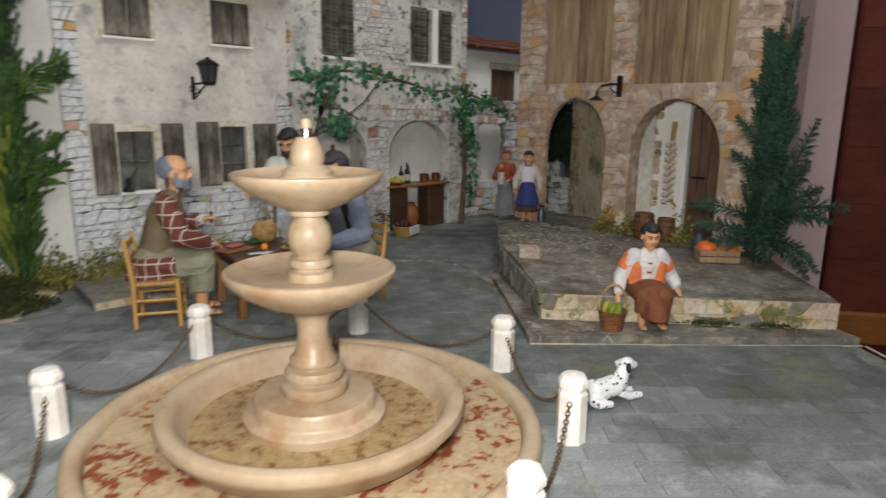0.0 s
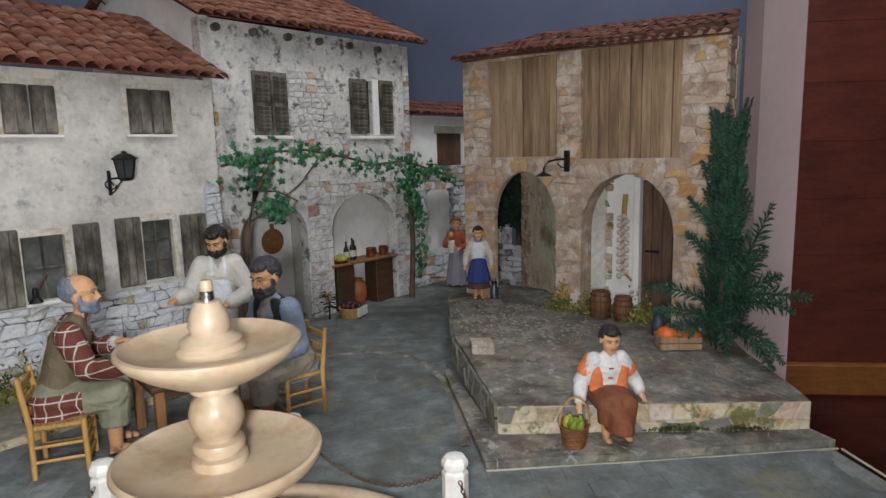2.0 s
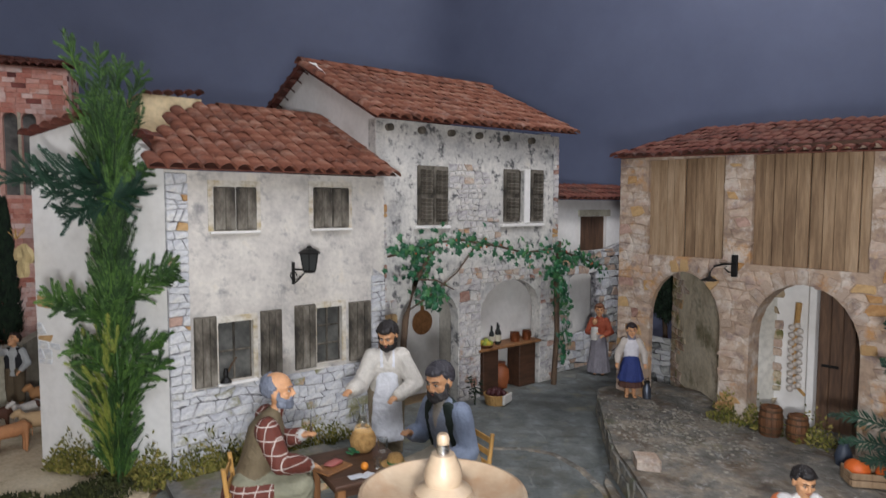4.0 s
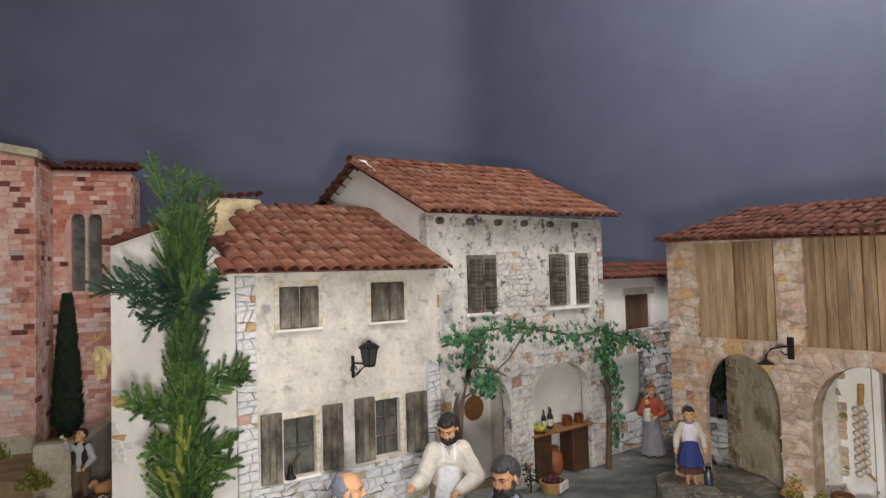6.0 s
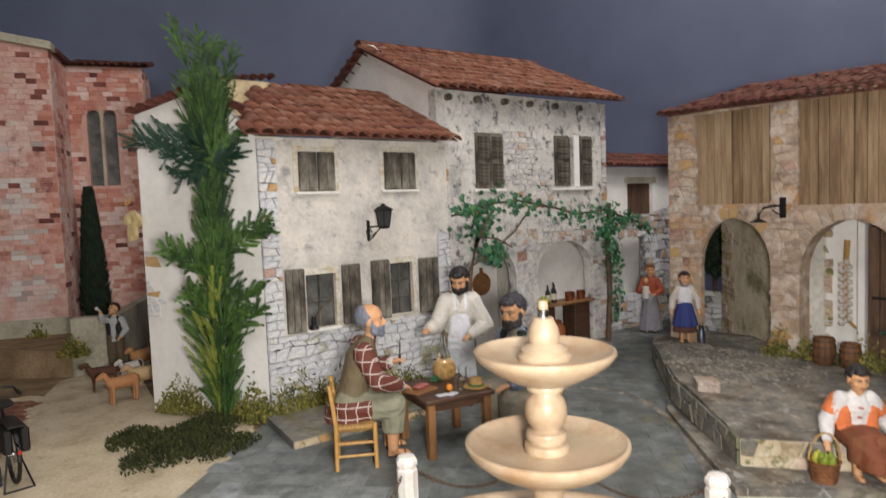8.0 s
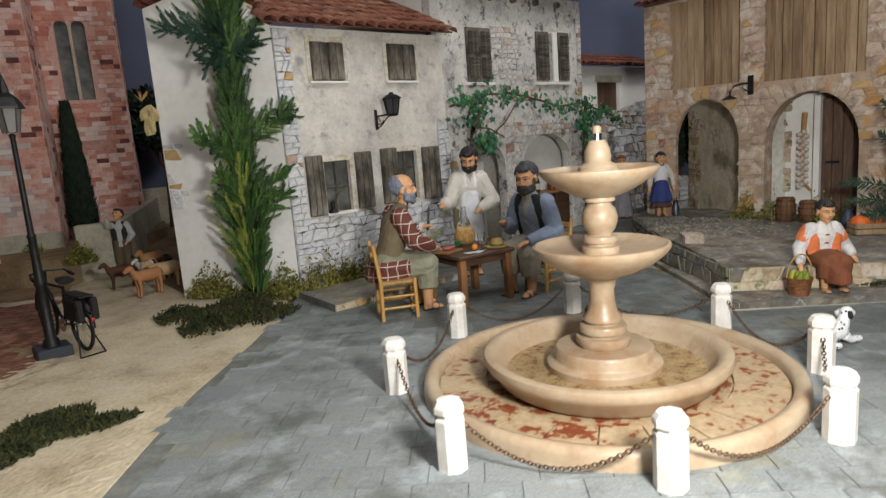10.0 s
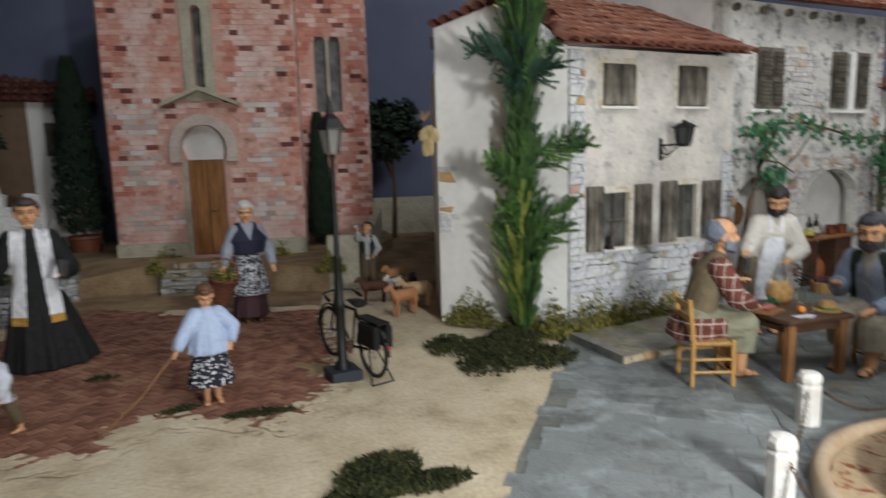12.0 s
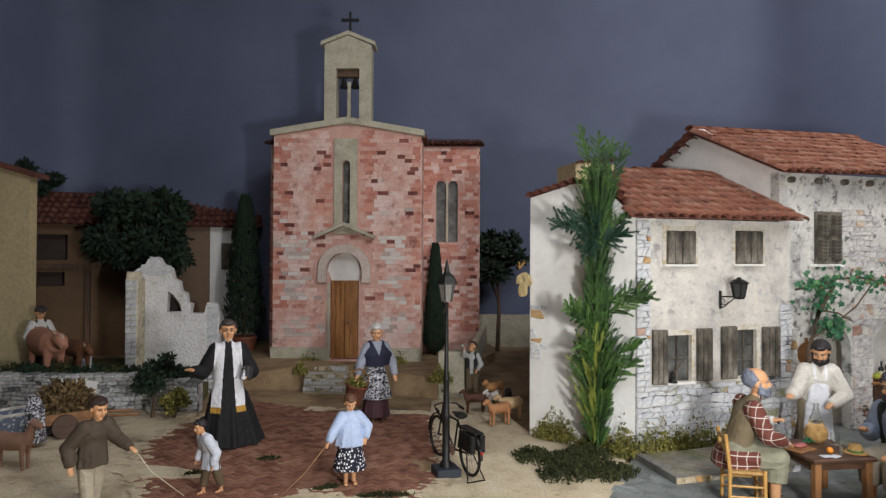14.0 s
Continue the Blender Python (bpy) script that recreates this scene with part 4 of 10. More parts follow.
shutter(tall, 0.952, 1.000, 0.454, 0.594, FY - 0.001, True)
glazed(tall, 0.903, 0.928, 0.456, 0.590, FY + 0.006, 1, 3)
part("window_frame", bm_box(0.929, 0.950, FY - 0.004, FY + 0.0005, 0.450, 0.594, 0.001), MAT["plaster_plain"], tall)
for x0, x1 in ((0.562, 0.668), (0.842, 1.004)):
    part("window_sill", bm_box(x0, x1, FY - 0.009, FY + 0.001, 0.441, 0.4485, 0.001), MAT["plaster_plain"], tall)
face2 = Matrix.Translation((0, FY, 0))
lay_stones(tall, face2, 0.702, 0.774, 0.0, 0.325, 0.022, ["stone_worn"] * 14 + ["stone_red"], 21, proud=0.0035, gap=0.06)
lay_stones(tall, face2, 1.0, 1.067, 0.0, 0.33, 0.022, ["stone_worn"] * 14 + ["stone_red"], 22, proud=0.0035, gap=0.06)
lay_stones(tall, face2, 1.045, 1.067, 0.33, 0.66, 0.018, ["stone_worn"] * 6 + ["stone_red", "stone_ochre"], 23, proud=0.004)
lay_stones(tall, face2, 0.457, 0.485, 0.28, 0.50, 0.018, ["stone_worn"] * 6 + ["stone_ochre", "stone_red"], 24, proud=0.004)
lay_stones(tall, face2, 0.457, 0.514, 0.0, 0.28, 0.022, ["stone_worn"] * 5 + ["stone_ochre"], 26, proud=0.004)
lay_stones(tall, face2, 0.665, 0.845, 0.40, 0.60, 0.018, ["stone_worn"] * 8 + ["stone_mix"], 25,
           keep=lambda x, z: abs(x - 0.745 - 0.25 * (0.5 - z)) < 0.055 + 0.02 * math.sin(z * 70) or (z < 0.445 and x > 0.70), proud=0.003)
lay_stones(tall, face2, 0.70, 1.0, 0.297, 0.340, 0.016, ["stone_worn"] * 6 + ["stone_red", "stone_mix"], 27, keep=lambda x, z: abs(x - 0.886) > 0.0, proud=0.004)

# ---- little white house at the back of the lane ----
shed = tagged(empty("house"), "small white house with a brown door behind a stone wall", "house")
part("wall", bm_panel(rect(1.07, 1.62, -0.03, 0.515), 0.03, holes=[rect(1.305, 1.440, 0.33, 0.462)]), MAT["plaster_plain"], shed, at=Matrix.Translation((0, 0.145, 0)))
part("door", bm_box(1.300, 1.445, 0.157, 0.163, 0.30, 0.470, 0.001), MAT["door_wood"], shed, "dark brown plank door")
part("lintel", bm_box(1.292, 1.455, 0.140, 0.148, 0.463, 0.484, 0.001), MAT["church_stone"], shed)
tiled_roof(shed, (1.05, 0.115, 0.520), (1, 0, 0), (0, 0.28, 0.11), 0.60, 0.125, TILE_DARK, MAT["tile_dark"], 8, label="dark weathered pantile roof")
lane_wall = tagged(finish("wall_lane", bm_panel([(1.07, -0.03), (1.62, -0.03), (1.62, 0.40), (1.47, 0.385), (1.36, 0.36), (1.22, 0.355), (1.07, 0.34)], 0.02, holes=[arch_loop(1.17, 1.30, 0.10, 0.27, 0.295)]), MAT["mortar_dark"], at=Matrix.Translation((0, 0.075, 0))), "rubble stone wall with a plastered niche", "wall", kind="structure")
part("niche_plaster", bm_box(1.15, 1.32, 0.099, 0.106, 0.08, 0.31), MAT["niche"], lane_wall)
lay_stones(lane_wall, Matrix.Identity(4), 1.07, 1.55, 0.0, 0.36, 0.026, ["stone_white", "stone_grey", "stone_white", "stone_mix"], 31, keep=lambda x, z: not (1.165 < x < 1.305 and 0.10 < z < 0.30), proud=0.005)

# ---- stone barn ----
barn = tagged(empty("barn"), "stone barn with plank hayloft fronts and two arches", "barn")
BF = axes_at((0.94, -0.265, 0), (0, -1), (-1, 0))
ARCH = [arch_loop(0.085, 0.250, 0.02, 0.245, 0.356, 12), arch_loop(0.310, 0.505, 0.02, 0.235, 0.352, 12)]
part("wall", bm_panel(rect(0, 0.59, -0.03, 0.605), 0.014, holes=[*ARCH, rect(0.074, 0.251, 0.388, 0.598), rect(0.307, 0.512, 0.382, 0.597)]), MAT["mortar"], barn, at=BF)
part("wall", bm_panel(rect(0, 0.59, -0.03, 0.605), 0.0308, holes=[arch_loop(0.045, 0.250, 0.02, 0.245, 0.356, 12), ARCH[1], rect(0.074, 0.251, 0.388, 0.598), rect(0.307, 0.512, 0.382, 0.597)]), MAT["mortar"], barn, at=BF @ Matrix.Translation((0, 0.0142, 0)))
part("wall", bm_box(0.986, 1.20, -0.285, -0.265, 0.385, 0.605), MAT["mortar"], barn)
part("wall", bm_prism([(0.986, -0.853), (1.20, -0.795), (1.20, -0.775), (0.986, -0.833)], -0.02, 0.585), MAT["mortar"], barn)
part("wall", bm_panel([(0.190, -0.02), (0.569, -0.02), (0.569, 0.605), (0.0, 0.605), (0.0, 0.362), (0.190, 0.362)], 0.02), MAT["niche"], barn, at=axes_at((1.064, -0.265, 0), (0, -1), (-1, 0)))
part("wall", bm_prism([(0.986, -0.532), (1.215, -0.262), (1.215, -0.242), (0.986, -0.512)], 0.0, 0.37), MAT["lime_rough"], barn, "rough beige inner wall")
part("wall", bm_prism([(0.986, -0.555), (1.063, -0.60), (1.063, -0.575), (0.986, -0.53)], 0.0, 0.37), MAT["niche"], barn, "plastered inner wall")
part("loft_floor", bm_box(0.986, 1.063, -0.834, -0.286, 0.385, 0.396), MAT["plank"], barn)
for s0, s1, z0, z1 in ((0.074, 0.251, 0.388, 0.598), (0.307, 0.512, 0.382, 0.597)):
    s = s0
    while s < s1 - 0.004:
        w = min(rng.uniform(0.016, 0.027), s1 - s)
        d = rng.uniform(0.006, 0.012)
        part("plank", bm_box(s + 0.0006, s + w - 0.0006, d, d + 0.006, z0 - rng.uniform(0, 0.006), z1, 0.0006), MAT["plank"], barn, at=BF)
        s += w
bdoor = part("door", bm_box(0.402, 0.492, 0.094, 0.104, 0.045, 0.335, 0.002), MAT["door_wood"], barn, "brown plank door", at=BF)
for k in range(4):
    part("plank", bm_box(0.404 + k * 0.022, 0.4245 + k * 0.022, 0.090, 0.0935, 0.047, 0.333, 0.0008), MAT["door_wood"], bdoor)
part("latch", bm_box(0.412, 0.442, 0.086, 0.0895, 0.185, 0.190, 0.001), MAT["iron"], bdoor)
part("door_jamb", bm_box(0.388, 0.4015, 0.080, 0.118, 0.03, 0.35, 0.001), MAT["plaster_plain"], barn, at=BF)
part("wall", bm_box(0.29, 0.387, 0.098, 0.118, 0.0, 0.37), MAT["plaster_plain"], barn, "white plastered inner wall", at=BF)
tiled_roof(barn, (0.922, -0.256, 0.611), (0, -1, -0.033), (0.30, 0, 0.088), 0.610, 0.31, keep=[(0, 0), (0.610, 0), (0.52, 0.31), (0.09, 0.31)], mesh=TILE_DARK, under=MAT["tile_dark"], seed=9, label="brown weathered pantile roof")
part("roof", bm_prism([(1.20, -0.30), (1.20, -0.74), (1.36, -0.70), (1.36, -0.30)][::-1], [0.655, 0.655, 0.66, 0.66], [0.665, 0.665, 0.67, 0.67]), MAT["tile_dark"], barn)
part("wall_plate", bm_box(0.93, 0.985, -0.85, -0.27, 0.605, 0.612), MAT["dark_wood"], barn)


def clear_of_openings(x, z):
    for lp in ARCH + [rect(0.074, 0.251, 0.388, 0.598), rect(0.307, 0.512, 0.382, 0.597)]:
        if inside(lp, x, z):
            return False
    return True


def barn_stones():
    r = random.Random(41)
    ok = lambda x, z: all(clear_of_openings(x + dx, z + dz) for dx in (-0.012, 0, 0.012) for dz in (-0.009, 0, 0.009))
    lay_stones(barn, BF, 0.0, 0.59, 0.03, 0.603, 0.023, ["stone_mix"] * 12 + ["stone_ochre", "stone_ochre", "stone_red"], 41, ok, proud=0.0024, gap=0.03)
    for lp, n in ((ARCH[0], 13), (ARCH[1], 15)):  # arch stones
        xs = [p[0] for p in lp]
        c, rr = (min(xs) + max(xs)) / 2, (max(xs) - min(xs)) / 2
        sp, top = lp[2][1], max(p[1] for p in lp)
        for i in range(n):
            a = math.pi * (i + 0.5) / n
            p = Vector((c + (rr + 0.014) * math.cos(a), -0.001, sp + (top - sp + 0.014) * math.sin(a)))
            put_piece("arch_stone", r.choice(STONES[r.choice(["stone_mix"] * 4 + ["stone_ochre"])]), barn, BF @ Matrix.Translation(p) @ Matrix.Rotation(-a + math.pi / 2, 4, "Y") @ Matrix.Diagonal((math.pi * rr / n * 0.98, 0.0062, 0.026 + r.uniform(0, 0.006), 1)))


barn_stones()
lay_stones(barn, axes_at((0.94, -0.855, 0), (1, 0), (0, -1)), 0.0, 0.044, 0.03, 0.60, 0.032, ["stone_mix", "stone_mix", "stone_red"], 42, proud=0.004)
lay_stones(barn, axes_at((1.215, -0.242, 0), (-0.229, -0.270), (-0.270, 0.229)), 0.0, 0.12, 0.03, 0.36, 0.026, ["stone_mix", "riser_stone"], 43, keep=lambda x, z: x < 0.075 + 0.03 * math.sin(z * 50), proud=0.003, gap=0.04)

lay_stones(barn, BF @ Matrix.Translation((0, 0.097, 0)), 0.291, 0.335, 0.03, 0.345, 0.021, ["stone_mix", "riser_stone"], 44, keep=lambda x, z: x < 0.325 + 0.012 * math.sin(z * 60), proud=0.004, gap=0.04)

# ---- raised terrace before the barn ----
TERRACE = [(0.442, -0.722), (0.722, -1.052), (0.80, -0.985), (0.865, -0.93), (1.08, -0.90), (1.08, -0.262), (0.905, -0.24), (0.78, -0.35), (0.64, -0.478)]
STEP = [(0.366, -0.758), (0.706, -1.087), (0.7225, -1.0525), (0.4415, -0.7225), (0.62, -0.475), (0.585, -0.500)]


def uneven_slab(poly, z0, z1, cell=0.03, amp=0.004, sink=0.0):
    """A block with a worn, wavy top."""
    xs, ys = [p[0] for p in poly], [p[1] for p in poly]
    bm = bm_prism(poly, z0, z1)
    x = min(xs) + cell
    while x < max(xs):
        bmesh.ops.bisect_plane(bm, geom=bm.verts[:] + bm.edges[:] + bm.faces[:], plane_co=(x, 0, 0), plane_no=(1, 0, 0))
        x += cell
    y = min(ys) + cell
    while y < max(ys):
        bmesh.ops.bisect_plane(bm, geom=bm.verts[:] + bm.edges[:] + bm.faces[:], plane_co=(0, y, 0), plane_no=(0, 1, 0))
        y += cell
    for v in bm.verts:
        if v.co.z > z1 - 1e-4:
            v.co.z += noise.noise(v.co * 14) * amp + noise.noise(v.co * 45) * amp * 0.5
            if sink:  # worn lower towards the front edge
                back = (v.co.x - poly[0][0]) * 0.762 + (v.co.y - poly[0][1]) * 0.647
                v.co.z -= sink * max(0.0, 1 - max(back, 0.0) / 0.22)
    return bm


terrace = tagged(finish("terrace", uneven_slab(TERRACE, -0.02, 0.060, sink=0.009), MAT["terrace"], smooth=True), "raised dark grey stone terrace before the barn", "terrace", kind="structure")
tagged(finish("step", uneven_slab(STEP, -0.02, 0.010, 0.04, 0.002), MAT["terrace"], smooth=True), "low grey stone step of the terrace", "step", kind="structure")
ff = axes_at((0.442, -0.722, 0), (0.280, -0.330), (-0.330, -0.280))
flen = math.hypot(0.280, 0.330)
part("riser", bm_box(0, flen, -0.0015, 0.004, 0.004, 0.0500), MAT["riser_stone"], terrace, at=ff)
lay_stones(terrace, ff @ Matrix.Translation((0, -0.001, 0)), 0.0, flen, 0.009, 0.0505, 0.026, ["riser_stone", "riser_stone", "riser_stone", "stone_mix", "terrace_stone"], 51, proud=0.0018, gap=0.035)
lf = axes_at((0.64, -0.478, 0), (-0.198, -0.244), (-0.244, 0.198))
lay_stones(terrace, lf, 0.0, math.hypot(0.198, 0.244), 0.004, 0.054, 0.030, ["terrace_stone"], 52, proud=0.005, gap=0.06)
lf2 = axes_at((0.905, -0.24, 0), (-0.265, -0.238), (-0.238, 0.265))
lay_stones(terrace, lf2, 0.0, math.hypot(0.265, 0.238), 0.005, 0.058, 0.030, ["terrace_stone"], 53, proud=0.005, gap=0.06)
sf = axes_at((0.366, -0.758, 0), (0.340, -0.329), (-0.329, -0.340))
lay_stones(terrace, sf, 0.0, math.hypot(0.340, 0.329), 0.0, 0.0095, 0.05, ["terrace_stone"], 54, proud=0.0016, gap=0.03)
put_piece("stone", STONES["stone_mix"][1], terrace, pose(0.610, -0.566, 0.062, 0, 0, 45) @ Matrix.Diagonal((0.05, 0.04, 0.03, 1)))

# raised step along the foot of the house
HOUSE_STEP = [(-0.032, -0.192), (0.285, -0.196), (0.285, -0.036), (0.0, -0.036), (-0.016, -0.004)]
house_step = tagged(finish("step", uneven_slab(HOUSE_STEP, -0.02, 0.0145, 0.035, 0.0015), MAT["terrace_stone"], smooth=True), "low dark grey stone step along the house", "step", kind="structure")
lay_stones(house_step, axes_at((-0.032, -0.192, 0), (0.317, -0.004), (-0.004, -0.317)), 0.0, 0.317, 0.0, 0.0140, 0.026, ["riser_stone", "stone_white", "terrace_stone"], 55, proud=0.0014, gap=0.03)

# ---- church ----
CH = axes_at((-0.519, 1.130, 0.079), (0.954, -0.30), (-0.30, -0.954))
church = tagged(empty("church", CH), "pink brick village church with a bell gable", "church")
HW = 0.283
part("wall", bm_panel([(-HW, -0.09), (HW, -0.09), (HW, 0.855), (0.0, 0.905), (-HW, 0.855)], 0.03,
                      holes=[[(-0.062, -0.01), (0.047, -0.01), (0.047, 0.294)] + [(-0.0075 + 0.068 * math.cos(math.pi * i / 10), 0.33 + 0.068 * math.sin(math.pi * i / 10)) for i in range(11)] + [(-0.062, 0.294)],
                             arch_loop(-0.018, 0.012, 0.51, 0.735, 0.752, 8)]), MAT["brick_mortar"], church)
part("wall", bm_box(HW - 0.03, HW, 0.0305, 0.45, -0.09, 0.85), MAT["brick_mortar"], church)
part("wall", bm_box(-HW, -HW + 0.03, 0.0305, 0.45, -0.09, 0.85), MAT["brick_mortar"], church)
WX0, WX1, WY = HW + 0.002, HW + 0.232, 0.20
part("wall", bm_panel(rect(WX0, WX1, -0.09, 0.845), 0.03, holes=[arch_loop(WX0 + 0.052, WX0 + 0.092, 0.445, 0.68, 0.70, 8), arch_loop(WX0 + 0.102, WX0 + 0.142, 0.445, 0.68, 0.70, 8)]), MAT["brick_mortar"], church, at=Matrix.Translation((0, WY, 0)))
part("wall", bm_box(WX1 - 0.03, WX1, WY + 0.031, WY + 0.22, -0.09, 0.845), MAT["brick_mortar"], church)
part("wall", bm_box(-WX0 - 0.055, -WX0, 0.16, 0.5, -0.09, 0.845), MAT["brick_mortar"], church)
part("window", bm_box(-0.019, 0.013, 0.024, 0.027, 0.50, 0.755), MAT["dark_glass"], church)
part("window", bm_box(WX0 + 0.05, WX0 + 0.144, WY + 0.022, WY + 0.026, 0.44, 0.705), MAT["dark_glass"], church)
part("window_surround", bm_panel(rect(-0.048, 0.040, 0.47, 0.835), 0.004, holes=[arch_loop(-0.018, 0.012, 0.51, 0.735, 0.752, 8)]), MAT["church_stone"], church, at=Matrix.Translation((0, -0.0085, 0)))
part("window_mullion", bm_box(WX0 + 0.093, WX0 + 0.101, WY - 0.004, WY + 0.02, 0.445, 0.70), MAT["church_stone"], church)
# gable coping, bell gable
cop = bm_panel([(-HW - 0.012, 0.845), (0.0, 0.895), (HW + 0.012, 0.845), (HW + 0.012, 0.868), (0, 0.918), (-HW - 0.012, 0.868)], 0.05)
part("coping", cop, MAT["church_stone"], church, at=Matrix.Translation((0, -0.014, 0)))
BX = 0.003
bell_wall = bm_panel([(-0.092, 0.888), (0.088, 0.888), (0.088, 1.195), (-0.002, 1.232), (-0.092, 1.195)], 0.07, holes=[rect(-0.047, 0.042, 0.908, 1.105)])
bell_gable = part("bell_gable", bell_wall, MAT["church_stone"], church, "pale stone bell gable", at=Matrix.Translation((BX, -0.008, 0)))
part("coping", bm_panel([(-0.106, 1.192), (-0.002, 1.234), (0.102, 1.192), (0.102, 1.206), (-0.002, 1.248), (-0.106, 1.206)], 0.09), MAT["church_stone"], bell_gable, at=Matrix.Translation((0, -0.008, 0)))
part("post", bm_box(-0.007, 0.006, 0.024, 0.04, 0.908, 1.06), MAT["church_stone"], bell_gable)
part("beam", bm_box(-0.046, 0.041, 0.022, 0.05, 1.078, 1.104), MAT["door_wood"], bell_gable)
for x in (-0.022, 0.022):
    part("bell", bm_lathe([(0.0, 0.042), (0.006, 0.040), (0.009, 0.028), (0.012, 0.014), (0.018, 0.0), (0.015, 0.0), (0.0, 0.03)], 14), MAT["iron"], bell_gable, "dark bronze bell", smooth=True, at=Matrix.Translation((x, 0.03, 1.036)))
cross = bm_box(-0.0045, 0.0045, -0.0045, 0.0045, 1.246, 1.335)
bm_box(-0.034, 0.034, -0.0045, 0.0045, 1.298, 1.309, bm=cross)
part("cross", cross, MAT["iron"], church, "dark metal cross", at=Matrix.Translation((BX, 0.03, 0)))
# roofs
part("roof", bm_prism([(-HW - 0.02, 0.036), (0, 0.036), (0, 0.46), (-HW - 0.02, 0.46)], [0.845, 0.895, 0.895, 0.845], [0.858, 0.908, 0.908, 0.858]), MAT["tile_dark"], church)
part("roof", bm_prism([(0, 0.036), (HW + 0.02, 0.036), (HW + 0.02, 0.46), (0, 0.46)], [0.895, 0.845, 0.845, 0.895], [0.908, 0.858, 0.858, 0.908]), MAT["tile_dark"], church)
tiled_roof(church, (WX0 - 0.005, WY - 0.018, 0.842), (1, 0, 0), (0, 0.30, 0.075), WX1 - WX0 + 0.025, 0.30, TILE_DARK, MAT["tile_dark"], 15)
tiled_roof(church, (-WX0 - 0.075, 0.145, 0.842), (1, 0, 0), (0, 0.30, 0.075), 0.075, 0.30, TILE_DARK, MAT["tile_dark"], 16)
# portal
portal = [(-0.1075, -0.0), (-0.1075, 0.33)] + [(-0.0075 - 0.1 * math.cos(math.pi * i / 12), 0.33 + 0.1 * math.sin(math.pi * i / 12)) for i in range(1, 12)] + [(0.0925, 0.33), (0.0925, 0.0)]
ring = [(-0.1075, 0.285), (-0.1075, 0.33)] + portal[2:13] + [(0.0925, 0.33), (0.0925, 0.285), (0.0605, 0.285)] + [(-0.0075 + 0.068 * math.cos(math.pi * i / 12), 0.33 + 0.068 * math.sin(math.pi * i / 12)) for i in range(13)] + [(-0.0755, 0.285)]
part("portal_arch", bm_panel(ring, 0.018), stuff_mat("greyish_pink_stucco", two(srgb(186, 170, 160), srgb(208, 194, 184)), 18, 0.9, 0.3, 120), church, "smooth greyish portal arch", at=Matrix.Translation((0, -0.0185, 0)))
part("tympanum", bm_box(-0.08, 0.065, 0.020, 0.0295, 0.290, 0.41), MAT["plaster_plain"], church)
part("portal_hood", bm_panel([(-0.118, 0.452), (-0.0075, 0.500), (0.108, 0.452), (0.108, 0.463), (-0.0075, 0.513), (-0.118, 0.463)], 0.04), MAT["church_stone"], church, at=Matrix.Translation((0, -0.040, 0)))
for x0, x1 in ((-0.060, -0.0085), (-0.0065, 0.045)):
    d = part("door", bm_box(x0, x1, 0.014, 0.0195, -0.008, 0.291, 0.001), MAT["church_door"], church, "golden oak door leaf")
    for k in range(3):
        w = (x1 - x0) / 3
        part("plank", bm_box(x0 + k * w + 0.0006, x0 + (k + 1) * w - 0.0006, 0.011, 0.0138, -0.006, 0.289, 0.0006), MAT["church_door"], d)
part("door_handle", bm_tube([(0.004, 0.006, 0.13), (0.018, 0.004, 0.131)], 0.002, 6), MAT["steel"], church)
part("door_jamb", bm_box(-0.074, -0.0625, -0.004, 0.018, -0.01, 0.284), MAT["church_stone"], church)
part("plinth", bm_box(-HW - 0.006, -0.076, -0.009, -0.001, -0.09, 0.035), MAT["church_stone"], church)
part("plinth", bm_box(0.062, HW + 0.006, -0.009, -0.001, -0.09, 0.035), MAT["church_stone"], church)

# church terrace, steps, ramp
sheet("church_terrace", [(-1.15, 1.02), (-0.90, 1.00), (-0.69, 0.985), (-0.52, 0.95), (-0.44, 0.86), (-0.27, 0.72), (-0.20, 0.80), (0.10, 1.15), (0.20, 1.5), (-1.15, 1.9)], -0.02, [0.03, 0.05, 0.078, 0.078, 0.072, 0.06, 0.06, 0.07, 0.07, 0.06], MAT["earth"], "raised earth terrace before the church")
for k in range(4):
    church_step = tagged(finish("step", bm_prism([(-0.695 + 0.004 * k, 0.925 + 0.022 * k), (-0.545, 0.87 + 0.026 * k), (-0.50, 0.97), (-0.66, 1.03)], -0.01, 0.018 + 0.019 * k), MAT["church_stone"]), "worn pale stone step up to the church", "step", kind="structure")
    pa, pc = Vector((-0.695 + 0.004 * k, 0.925 + 0.022 * k)), Vector((-0.545, 0.87 + 0.026 * k))
    lay_stones(church_step, axes_at((pa.x, pa.y, 0), tuple(pc - pa), ((pc - pa).y, -(pc - pa).x)), 0.0, (pc - pa).length, 0.0 if k == 0 else 0.019 * k - 0.001, 0.018 + 0.019 * k, 0.017, ["riser_stone", "stone_white"], 90 + k, proud=0.004, gap=0.08)


from mathutils.bvhtree import BVHTree

# ---- painted figurines, each one plain mesh ----
PAINT = {}


def paint(rgb, kind="cloth"):
    key = (rgb, kind)
    if key not in PAINT:
        c = srgb(*rgb)
        d = (c[0] * 0.78, c[1] * 0.78, c[2] * 0.78, 1)
        PAINT[key] = stuff_mat("painted_" + kind, [(0.3, d), (0.55, c)], 45 if kind == "cloth" else 25, 0.8 if kind == "cloth" else 0.55, 0.4 if kind == "cloth" else 0.1, 260, bump_dist=0.0025, grain=0.22)
    return PAINT[key]


